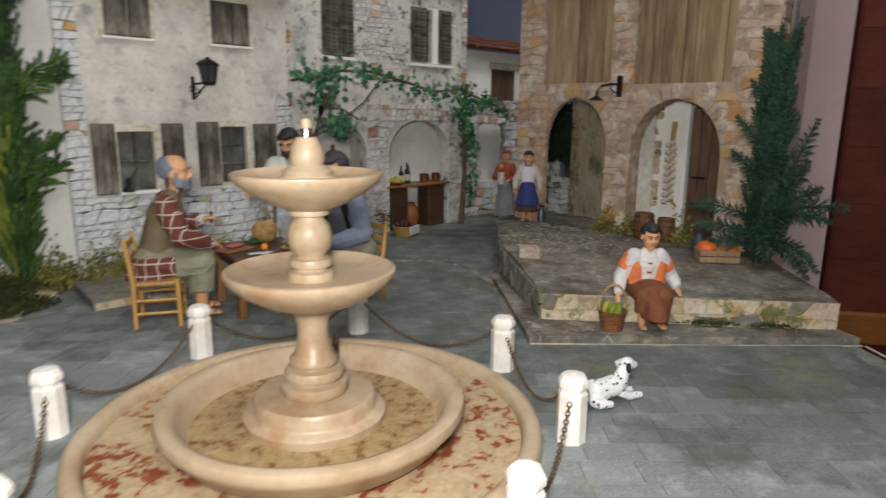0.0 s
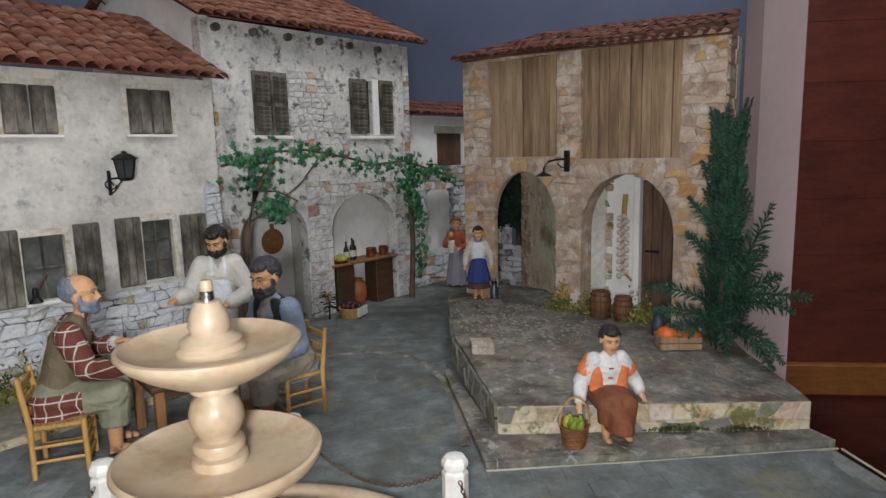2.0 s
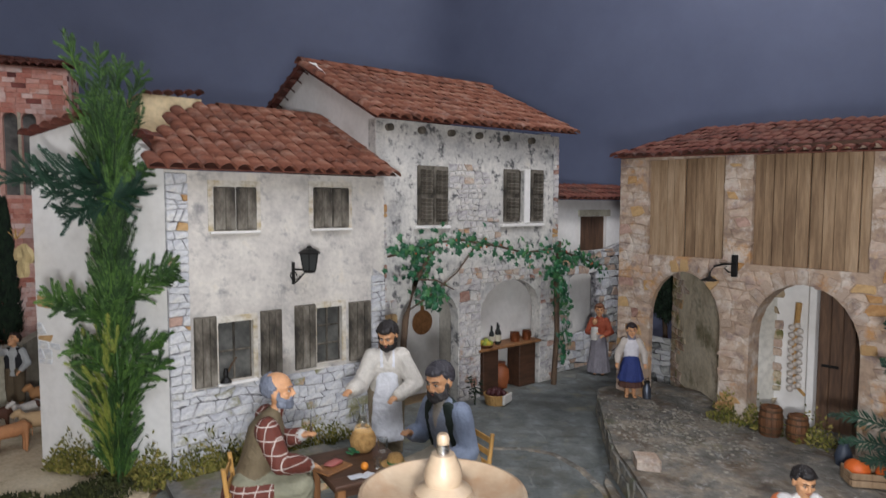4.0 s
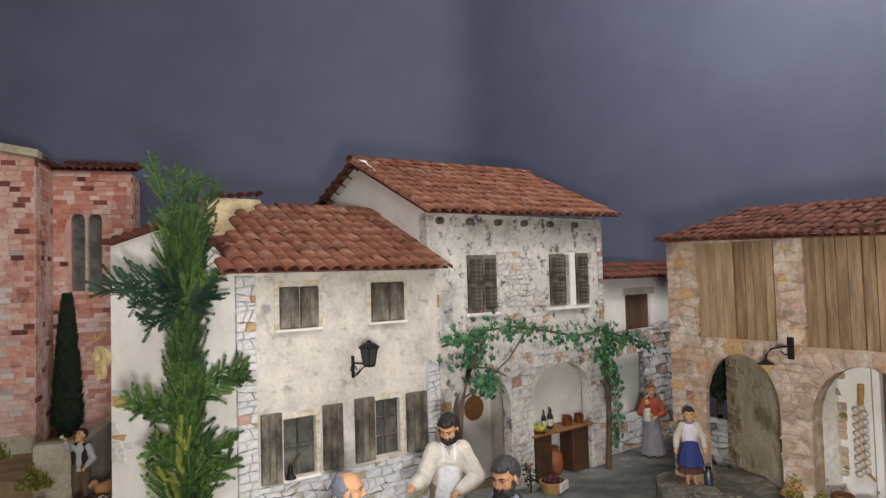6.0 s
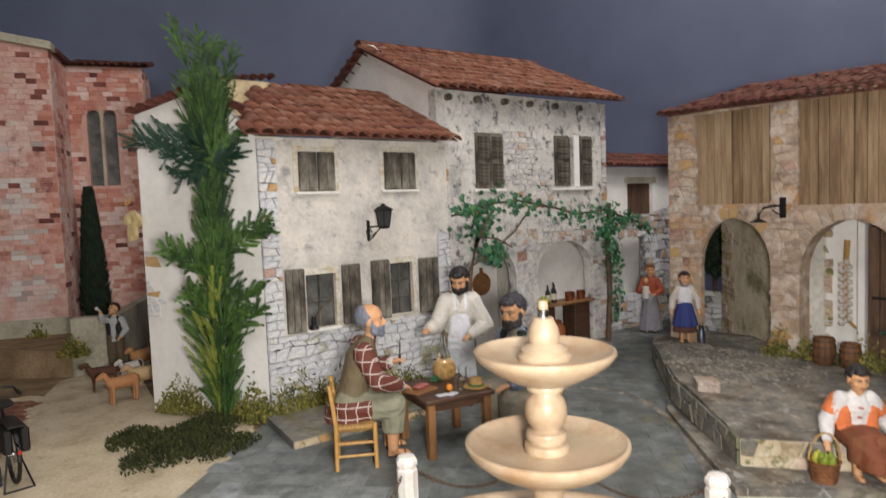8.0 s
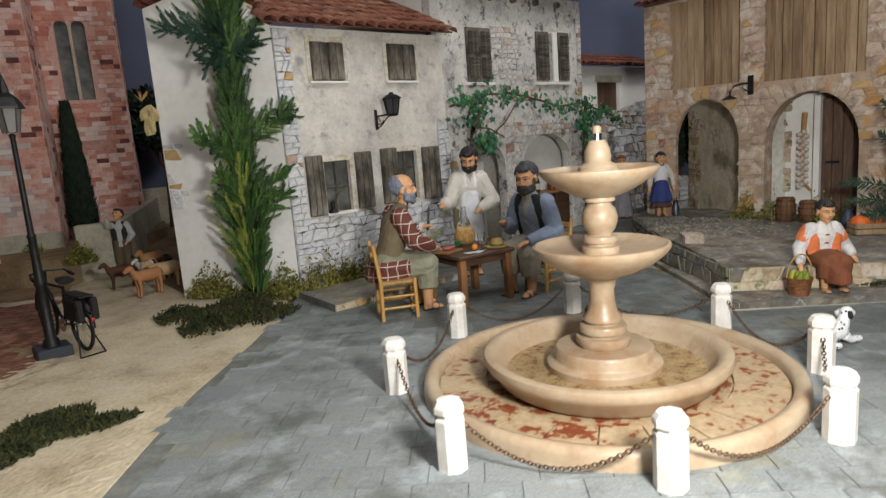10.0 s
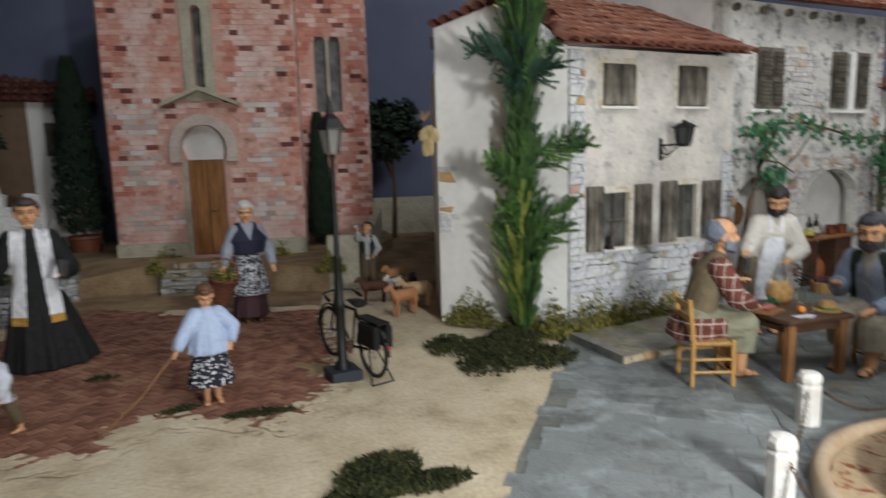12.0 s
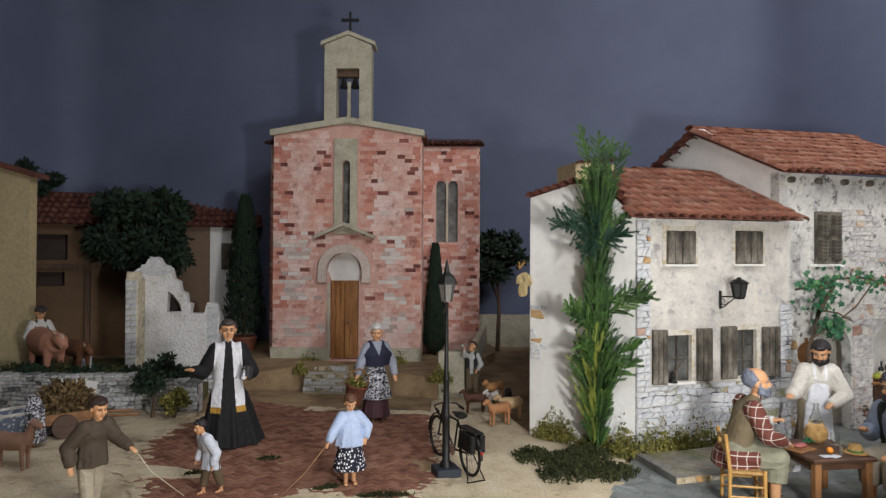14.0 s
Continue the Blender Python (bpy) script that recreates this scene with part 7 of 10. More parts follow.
bracket = tagged(empty("bracket_lamp", pose(0.94, -0.546, 0.378)), "black iron bracket lamp on the barn pier", "lamp")
part("wall_plate", bm_box(-0.012, -0.006, -0.006, 0.006, -0.022, 0.022, 0.001), MAT["iron"], bracket)
part("arm", bm_tube([(-0.010, 0, 0.004), (-0.030, 0.010, 0.004), (-0.046, 0.022, 0.0), (-0.052, 0.028, -0.012), (-0.053, 0.029, -0.022)], 0.0022, 8), MAT["iron"], bracket, smooth=True)
part("scroll", bm_tube([(-0.010, 0, -0.014), (-0.022, 0.006, -0.012), (-0.030, 0.010, -0.004), (-0.026, 0.008, 0.0)], 0.0013, 6), MAT["iron"], bracket)
part("shade", bm_lathe([(0.003, 0.006), (0.006, 0.004), (0.016, -0.001), (0.016, -0.0025), (0.004, 0.002), (0.0, 0.005)], 20), MAT["iron"], bracket, smooth=True, at=Matrix.Translation((-0.053, 0.029, -0.027)))

# ---- inn porch: workbench with bottles and pots, basket, round board ----
bench = tagged(empty("workbench", pose(0.885, 0.055, 0)), "rustic workbench with a plank top and dark panel legs", "bench")
part("worktop", bm_box(-0.118, 0.112, -0.030, 0.034, 0.118, 0.125, 0.0015), MAT["leg_wood"], bench)
part("side_panel", bm_box(-0.100, -0.045, -0.020, 0.028, 0.0, 0.1175, 0.001), MAT["dark_wood"], bench)
part("side_panel", bm_box(0.035, 0.098, -0.020, 0.028, 0.0, 0.1175, 0.001), MAT["dark_wood"], bench)
jug = bm_lathe([(0.0, 0.0), (0.020, 0.0), (0.026, 0.025), (0.024, 0.05), (0.014, 0.062), (0.016, 0.068), (0.0, 0.068)], 20)
tagged(finish("clay_jar", jug, paint((150, 84, 46), "clay"), smooth=True, at=pose(0.880, 0.070, 0.0)), "brown glazed clay jar under the workbench", "jar")
for x, y, h in ((0.838, 0.060, 0.050), (0.852, 0.052, 0.058), (0.866, 0.062, 0.050)):
    b = tagged(empty("wine_bottle", pose(x, y, 0.1251)), "dark green wine bottle with a pale label", "bottle", group="bottles on the workbench")
    part("body", bm_lathe([(0.0, 0.0), (0.0065, 0.0), (0.0068, h * 0.55), (0.0055, h * 0.66), (0.0026, h * 0.74), (0.0024, h), (0.0, h)], 16), paint((22, 28, 24), "glass"), b, smooth=True)
    part("paper_label", bm_lathe([(0.0070, h * 0.16), (0.0070, h * 0.46), (0.0067, h * 0.46), (0.0067, h * 0.16)], 16, closed=True), paint((206, 200, 176), "paper"), b, "pale paper label")
for x, y, r in ((0.918, 0.052, 0.0135), (0.962, 0.050, 0.0125)):
    p = tagged(empty("copper_pot", pose(x, y, 0.1251)), "small brown copper pot with a handle", "pot", group="pots on the workbench")
    part("body", bm_lathe([(0.0, 0.0), (r * 0.9, 0.0), (r, 0.012), (r * 0.95, 0.022), (r * 1.05, 0.024), (r * 0.9, 0.024), (r * 0.85, 0.004), (0.0, 0.003)], 20), stuff_mat("worn_copper", two(srgb(112, 62, 36), srgb(160, 98, 60)), 60, 0.4, 0.2, 200, metallic=0.6), p, smooth=True)
    part("handle", bm_tube([(r, 0, 0.018), (r + 0.007, 0, 0.017), (r + 0.007, 0, 0.008), (r, 0, 0.006)], 0.0014, 6), MAT["rust_chain"], p)
bowl = tagged(empty("fruit_bowl", pose(0.805, 0.045, 0.1251)), "shallow wooden bowl of yellow-green fruit", "bowl")
part("dish", bm_lathe([(0.0, 0.0), (0.014, 0.0), (0.024, 0.008), (0.023, 0.009), (0.013, 0.003), (0.0, 0.003)], 20), MAT["leg_wood"], bowl, smooth=True)
for k in range(7):
    a = k * 0.9
    part("fruit", bm_ball((0.011 * math.cos(a) * (k > 0), 0.011 * math.sin(a) * (k > 0), 0.011 + 0.006 * (k == 0)), 0.0072, None, 0, 10, 6), paint((196, 176, 60) if k % 2 else (150, 160, 60), "food"), bowl, smooth=True)
wbasket = tagged(empty("wicker_basket", pose(0.770, -0.030, 0)), "wicker basket of dark fruit with a white cloth", "basket")
part("basket_body", bm_lathe([(0.0, 0.0), (0.026, 0.0), (0.032, 0.026), (0.030, 0.027), (0.024, 0.004), (0.0, 0.003)], 24), MAT["rush"], wbasket, smooth=True)
cl = bm_box(-0.022, 0.024, -0.0335, -0.028, 0.006, 0.028, 0.001)
part("cloth", cl, WHITE, wbasket, "white checked cloth", at=pose(0, 0, 0, 0, 0, 20))
for k in range(11):
    a = k * 2.4
    r = 0.022 * math.sqrt(k / 11)
    part("fruit", bm_ball((r * math.cos(a), r * math.sin(a), 0.028 + 0.004 * (k < 4)), 0.008, None, 0, 8, 6), paint((70, 28, 30), "food"), wbasket, smooth=True)
disc = bm_lathe([(0.0, 0.0), (0.032, 0.0), (0.033, 0.002), (0.032, 0.004), (0.0, 0.004)], 32)
rboard = tagged(empty("round_board", pose(0.688, 0.1715, 0.186, 90, 0, 0)), "round brown wooden board hanging on the porch wall", "board")
part("disc", disc, MAT["leg_wood"], rboard)
part("hanging_loop", bm_box(-0.006, 0.006, 0.030, 0.046, 0.0005, 0.0035, 0.001), MAT["leg_wood"], rboard)
sprig = bmesh.new()
for k in range(40):
    a, t = rng.uniform(0, 6.3), rng.uniform(0.2, 1)
    p = Vector((0.018 * t * math.cos(a), 0.018 * t * math.sin(a), 0.02 + 0.05 * rng.random()))
    bm_ball(p, (0.006, 0.003, 0.0015), sprig, 0, 6, 4, Matrix.Rotation(a, 3, "Z"))
bm_tube([(0, 0, 0), (0.002, 0, 0.03), (0, 0.002, 0.06)], [0.002, 0.0015, 0.001], 6, sprig)
tagged(finish("small_plant", sprig, MAT["cypress"], at=pose(0.722, -0.004, 0)), "small dark green plant by the porch pier", "plant")

# dark ewer on the window sill
ewer = tagged(empty("ewer", pose(0.098, -0.008, 0.166)), "dark metal ewer with a spout on the window sill", "ewer")
part("body", bm_lathe([(0.0, 0.0), (0.011, 0.0005), (0.009, 0.005), (0.004, 0.010), (0.005, 0.018), (0.003, 0.026), (0.0, 0.027)], 16), MAT["iron"], ewer, smooth=True)
part("spout", bm_tube([(0.003, 0, 0.018), (0.012, -0.002, 0.036), (0.020, -0.003, 0.046)], [0.0022, 0.0016, 0.0012], 6), MAT["rust_chain"], ewer)

# ---- barn yard: barrels, crate of pumpkins, garlic, milk can, basket of pears ----
def barrel_thing():
    b = tagged(empty("barrel"), "small dark oak barrel with iron hoops", "barrel", group="barrels by the barn door")
    for k in range(14):
        a0, a1 = 2 * math.pi * k / 14 + 0.02, 2 * math.pi * (k + 1) / 14 - 0.02
        bm = bmesh.new()
        rows = [(0.0205, 0.0), (0.0235, 0.018), (0.0245, 0.032), (0.0235, 0.046), (0.0205, 0.064)]
        prev = None
        for r, z in rows:
            cur = [bm.verts.new((rr * math.cos(a), rr * math.sin(a), z)) for rr, a in ((r, a0), (r, a1), (r - 0.003, a1), (r - 0.003, a0))]
            if prev:
                for i in range(4):
                    bm.faces.new((prev[i], prev[(i + 1) % 4], cur[(i + 1) % 4], cur[i]))
            else:
                bm.faces.new(cur[::-1])
            prev = cur
        bm.faces.new(prev)
        part("stave", bm, MAT["barrel_wood"], b)
    for z, r in ((0.008, 0.0226), (0.022, 0.0246), (0.043, 0.0246), (0.057, 0.0226)):
        part("hoop", bm_lathe([(r, z - 0.0022), (r + 0.0006, z - 0.0022), (r + 0.0006, z + 0.0022), (r, z + 0.0022)], 24, closed=True), MAT["rust_chain"], b)
    part("lid", bm_lathe([(0.0, 0.056), (0.018, 0.056), (0.018, 0.060), (0.0, 0.060)], 20), MAT["barrel_wood"], b)
    return b


bar = barrel_thing()
bar.matrix_basis = pose(0.918, -0.633, 0.060) @ Matrix.Scale(0.88, 4)
copy_thing(bar, pose(0.926, -0.678, 0.060, 0, 0, 40) @ Matrix.Scale(0.88, 4))
crate = tagged(empty("crate", pose(0.822, -0.828, 0.060, 0, 0, -50)), "open wooden crate of orange pumpkins", "crate")
for x in (-1, 1):
    for k in range(2):
        part("board", bm_box(-0.034, 0.034, x * 0.020 - 0.0015, x * 0.020 + 0.0015, 0.002 + k * 0.011, 0.0115 + k * 0.011, 0.0005), MAT["plank"], crate)
        part("board", bm_box(x * 0.034 - 0.0015, x * 0.034 + 0.0015, -0.0183, 0.0183, 0.002 + k * 0.011, 0.0115 + k * 0.011, 0.0005), MAT["plank"], crate)
part("bottom", bm_box(-0.032, 0.032, -0.018, 0.018, 0.0, 0.0075), MAT["plank"], crate)


def pumpkin(r, at):
    bm = bm_ball((0, 0, r * 0.72), (r, r, r * 0.75), None, 0, 24, 10)
    for v in bm.verts:
        a = math.atan2(v.co.y, v.co.x)
        q = 1 - 0.09 * abs(math.sin(a * 4)) ** 4
        v.co.x *= q
        v.co.y *= q
    p = tagged(empty("pumpkin", at), "ribbed orange pumpkin in the crate", "pumpkin", group="pumpkins")
    part("fruit", bm, paint((222, 106, 40), "food"), p, smooth=True)
    part("stalk", bm_tube([(0, 0, r * 1.38), (0.002, 0, r * 1.75)], [0.0022, 0.0014], 6), MAT["bark"], p)


pumpkin(0.0190, pose(0.813, -0.813, 0.0690))
pumpkin(0.0165, pose(0.833, -0.848, 0.0680))
garlic = tagged(empty("garlic_string", pose(1.027, -0.632, 0.06)), "hanging plait of white garlic bulbs", "garlic")
part("plait", bm_tube([(0, 0, 0.245), (-0.004, 0.004, 0.16), (-0.003, 0.002, 0.08), (0.0, -0.018, 0.06)], [0.006, 0.005, 0.004, 0.003], 8), MAT["rush"], garlic)
for k in range(26):
    z = 0.20 - 0.0052 * k
    a = k * 2.1
    part("garlic_bulb", bm_ball((-0.008 + 0.004 * math.cos(a), 0.009 * math.sin(a), z), (0.0065, 0.0065, 0.006), None, 0, 8, 6), paint((196, 186, 176), "food"), garlic, smooth=True)
can = tagged(empty("milk_can", pose(0.935, -0.352, 0.060)), "grey metal milk can with a lid", "can")
part("body", bm_lathe([(0.0, 0.0), (0.0095, 0.0), (0.0095, 0.024), (0.006, 0.031), (0.006, 0.036), (0.0, 0.036)], 18), stuff_mat("dull_zinc", two(srgb(70, 76, 88), srgb(112, 118, 128)), 40, 0.4, 0.15, 160, metallic=0.7), can, smooth=True)
part("lid", bm_lathe([(0.0, 0.0362), (0.007, 0.0362), (0.007, 0.039), (0.003, 0.041), (0.0, 0.041)], 16), MAT["iron"], can, smooth=True)
part("handle", bm_tube([(0.0085, 0, 0.03), (0.006, 0, 0.046), (-0.006, 0, 0.046), (-0.0085, 0, 0.03)], 0.0008, 5), MAT["iron"], can)
tagged(finish("jug", bm_lathe([(0.0, 0.0), (0.011, 0.0), (0.014, 0.016), (0.010, 0.030), (0.007, 0.036), (0.009, 0.042), (0.0, 0.042)], 18), paint((58, 66, 80), "clay"), smooth=True, at=pose(0.868, -0.775, 0.060)), "dark blue-grey jug beside the crate", "jug")
pb = tagged(empty("pear_basket", pose(0.478, -0.822, 0.010)), "brown wicker basket of green pears with a tall handle", "basket")
part("basket_body", bm_lathe([(0.0, 0.0), (0.0155, 0.0), (0.020, 0.028), (0.0215, 0.030), (0.019, 0.030), (0.0145, 0.004), (0.0, 0.003)], 24), stuff_mat("brown_wicker", two(srgb(98, 58, 32), srgb(160, 104, 62)), 120, 0.7, 0.9, 320, stretch=(1, 1, 3)), pb, smooth=True)
part("handle", bm_tube([(0.020 * math.cos(math.pi * k / 12), -0.004 * math.sin(math.pi * k / 12), 0.029 + 0.040 * math.sin(math.pi * k / 12)) for k in range(13)], 0.0014, 6), MAT["rush"], pb, at=pose(0, 0, 0, 0, 0, -45))
for k in range(8):
    a, r = k * 2.4, 0.012 * math.sqrt(k / 8)
    part("pear", bm_lathe([(0.0, 0.0), (0.005, 0.001), (0.0065, 0.006), (0.004, 0.012), (0.002, 0.016), (0.0, 0.017)], 10), paint((120, 134, 40) if k % 3 else (170, 164, 56), "food"), pb, smooth=True, at=Matrix.Translation((r * math.cos(a), r * math.sin(a), 0.024)) @ Matrix.Rotation(rng.uniform(-0.6, 0.6), 4, "X"))


# ---- plants ----
def blade(bm, p, d, side, length, width, mat=0):
    """One narrow leaf, a folded diamond."""
    up = side.cross(d) * (width * 0.35)
    q = [bm.verts.new(v) for v in (p, p + d * (length * 0.45) + side * width + up, p + d * length, p + d * (length * 0.45) - side * width + up)]
    f = bm.faces.new(q)
    f.material_index = mat


def spray(bm, r, p, d, length, fan, curl=0.25, pairs=11, dens=5, mat=0, leaf=0.011, face=None, thin=1.0, rise=0.75):
    """A flat fern-like conifer spray growing from p along d; fan: half width at its middle."""
    d = d.normalized()
    side = d.cross(Vector((0, 0, 1)))
    side = side.normalized() if side.length > 0.05 else Vector((1, 0, 0))
    side = (Matrix.Rotation(r.uniform(-0.7, 0.7), 3, d) @ side).normalized()
    if face:  # flat side turned this way
        side = (Matrix.Rotation(r.uniform(-0.35, 0.35), 3, d) @ d.cross(Vector(face)).normalized()).normalized()
    pts, q = [], p.copy()
    n = pairs
    for i in range(n + 1):
        pts.append(q.copy())
        d = (d + Vector((0, 0, curl / n)) + Vector((r.uniform(-1, 1), r.uniform(-1, 1), r.uniform(-1, 1))) * 0.05).normalized()
        q = q + d * (length / n)
    bm_tube(pts, [0.0014 * (1 - 0.8 * i / n) for i in range(n + 1)], 4, bm, mat)
    for i in range(1, n + 1):
        f = i / n
        w = fan * (0.35 + 1.1 * f * (1.25 - f)) * r.uniform(0.75, 1.15)
        dd = (pts[i] - pts[i - 1]).normalized()
        for k in (-1, 1):
            b = (dd * rise + side * k).normalized()
            for j in range(dens):
                g = (j + 0.6) / dens
                c = pts[i] + b * (w * g) + Vector((0, 0, -0.15 * w * g * g))
                blade(bm, c - b * 0.004, (b + dd * 0.5 + Vector((r.uniform(-1, 1), r.uniform(-1, 1), r.uniform(-1, 1))) * 0.22).normalized(), dd, leaf * r.uniform(0.8, 1.3), 0.0021 * thin, mat)
                blade(bm, c, (dd + b * 0.2 + Vector((r.uniform(-1, 1), r.uniform(-1, 1), r.uniform(-1, 1))) * 0.25).normalized(), b, leaf * 0.9, 0.0019 * thin, mat)
    blade(bm, pts[-1], d, side, leaf * 1.3, 0.002, mat)


def bough(bm, r, b, e, reach, face, count=15, droop=0.0):
    """A side bough: a thin stem carrying small sprays of uneven length."""
    pts = [b.lerp(e, i / 8) + Vector((0, 0, droop * math.sin(math.pi * i / 8))) for i in range(9)]
    bm_tube(pts, [0.0016 * (1 - 0.08 * i) for i in range(9)], 4, bm)
    for k in range(count):
        f = 0.18 + 0.8 * (k + r.random()) / count
        p = b.lerp(e, f) + Vector((0, 0, droop * math.sin(math.pi * f)))
        d = (e - b).normalized()
        s = d.cross(Vector(face)).normalized() * (1 if k % 2 else -1)
        size = reach * r.uniform(0.7, 1.5) * (1.15 - 0.5 * f)
        spray(bm, r, p, d * r.uniform(0.6, 1.2) + s * r.uniform(0.25, 0.9) + Vector((r.gauss(0, 0.15), r.gauss(0, 0.15), r.gauss(0, 0.15))), size, 0.0060, r.uniform(-0.4, 0.4), 9, 2, face=face, thin=0.48, leaf=0.0070, rise=1.1)
    spray(bm, r, b.lerp(e, 0.75), e - b, (e - b).length * 0.33, 0.008, 0.1, 10, 2, face=face, thin=0.55, leaf=0.009, rise=1.0)


def tall_conifer():
    r = random.Random(5)
    t = tagged(empty("conifer", pose(-0.078, 0.038, 0)), "tall fresh green conifer sprigs tied against the house", "tree")
    part("trunk", bm_tube([(0, 0, 0), (0.004, 0.0, 0.2), (-0.004, 0.004, 0.45), (0.004, 0, 0.64)], [0.004, 0.003, 0.002, 0.001], 8), MAT["thuja"], t, smooth=True)
    outline = ((0.0, 0.020), (0.06, 0.028), (0.10, 0.046), (0.15, 0.064), (0.21, 0.080), (0.26, 0.070), (0.31, 0.050), (0.37, 0.036), (0.45, 0.034), (0.52, 0.036), (0.56, 0.042), (0.61, 0.052), (0.66, 0.054), (0.72, 0.040))

    def half_width(z):
        for (z0, w0), (z1, w1) in zip(outline, outline[1:]):
            if z0 <= z <= z1:
                return w0 + (w1 - w0) * (z - z0) / (z1 - z0)
        return 0.02

    bm, yellow, dark = bmesh.new(), bmesh.new(), bmesh.new()
    for k in range(900):
        z = r.uniform(0.02, 0.61) if k % 6 else r.uniform(0.52, 0.62)
        a = r.uniform(0, 2 * math.pi)
        size = r.uniform(0.030, 0.066) * (1.3 if z > 0.56 else 1)
        wide = half_width(z + 0.7 * size) * r.uniform(0.25, 1.05)
        start = Vector((0.5 * wide * math.cos(a), 0.30 * wide * math.sin(a), max(z, 0.004)))
        d = Vector((0.6 * wide * math.cos(a) + r.gauss(0, 0.010), 0.5 * wide * math.sin(a) * (1 if math.sin(a) < 0 else 0.3), size))
        old = math.cos(a) < -0.3 and z < 0.27 and r.random() < 0.45
        spray(yellow if old else bm, r, start, d, size, 0.0072, r.uniform(-0.3, 0.3), 10, 2, leaf=0.0078, face=(-0.35, -1, 0.2) if k % 3 else None, thin=0.46, rise=1.1)
    for tip, base, fan in (((0.071, -0.100, 0.377), (0.0, 0, 0.32), 0.024), ((0.076, -0.082, 0.390), (0.0, 0, 0.34), 0.020), ((-0.100, -0.040, 0.351), (0.0, 0, 0.30), 0.022), ((-0.085, -0.045, 0.335), (0.0, 0, 0.28), 0.020),
                           ((0.055, -0.070, 0.265), (0, 0, 0.19), 0.022), ((0.064, -0.050, 0.22), (0, 0, 0.15), 0.022), ((-0.066, -0.045, 0.27), (0, 0, 0.19), 0.022), ((0.046, -0.04, 0.715), (0, 0, 0.58), 0.018), ((-0.058, -0.02, 0.752), (0, 0, 0.58), 0.018), ((-0.018, -0.03, 0.738), (0, 0, 0.58), 0.018), ((0.014, -0.03, 0.728), (0, 0, 0.59), 0.016), ((0.045, -0.04, 0.56), (0, 0, 0.48), 0.016)):
        b, e = Vector(base), Vector(tip)
        bough(bm, r, b, e, fan * 1.35, (-0.35, -1, 0.3), 22, r.uniform(-0.004, 0.010))
    for tip, base, fan in (((-0.140, -0.064, 0.534), (0.02, 0, 0.515), 0.034), ((-0.120, -0.035, 0.545), (0.02, 0, 0.52), 0.032), ((-0.10, -0.085, 0.515), (0.01, -0.01, 0.50), 0.032), ((-0.07, -0.06, 0.475), (0.01, -0.01, 0.50), 0.030), ((0.03, -0.06, 0.52), (-0.01, -0.01, 0.49), 0.030), ((-0.05, -0.07, 0.545), (0.01, 0, 0.51), 0.030)):
        b, e = Vector(base), Vector(tip)
        bough(dark, r, b, e, fan * 1.2, (-0.35, -1, 0.4), 22, r.uniform(0.0, 0.014))
    part("crown", yellow, MAT["thuja_yellow"], t, "yellowing older sprays")
    part("crown", dark, MAT["conifer_blue"], t, "dark bluish-green fan of sprays")
    part("crown", bm, MAT["thuja"], t, "flat green scale-leaf sprays")


def frond(bm, r, b, e, fan, face, bend=0.0, n=34):
    """A feathery frond: a bowed stem with two close rows of needles and a loose row above."""
    b, e = Vector(b), Vector(e)
    up = Vector((0, 0, bend * (e - b).length))
    pts = [b.lerp(e, i / n) + up * math.sin(math.pi * i / n) + Vector((r.gauss(0, 1), r.gauss(0, 1), r.gauss(0, 1))) * 0.0006 for i in range(n + 1)]
    bm_tube(pts[::4] + [pts[-1]], [0.0014 * (1 - 0.08 * i) for i in range(len(pts[::4]) + 1)], 4, bm)
    for i in range(2, n + 1):
        f = i / n
        d = (pts[i] - pts[i - 1]).normalized()
        side = d.cross(Vector(face)).normalized()
        w = fan * min(1.0, 0.35 + 2.2 * f, 0.30 + 2.0 * (1 - f)) * r.uniform(0.8, 1.15)
        for k in (-1, 1):
            for lift in (0.0, r.uniform(-0.5, 0.5)):
                q = (d * r.uniform(0.75, 1.05) + side * k + Vector(face) * lift + Vector((0, 0, -0.12))).normalized()
                blade(bm, pts[i] - d * r.uniform(0, 0.002), q, d, w * r.uniform(0.8, 1.1), 0.0015)
        blade(bm, pts[i], (d * 1.4 + Vector(face) * r.uniform(0.2, 0.8)).normalized(), side, w * 0.7, 0.0013)


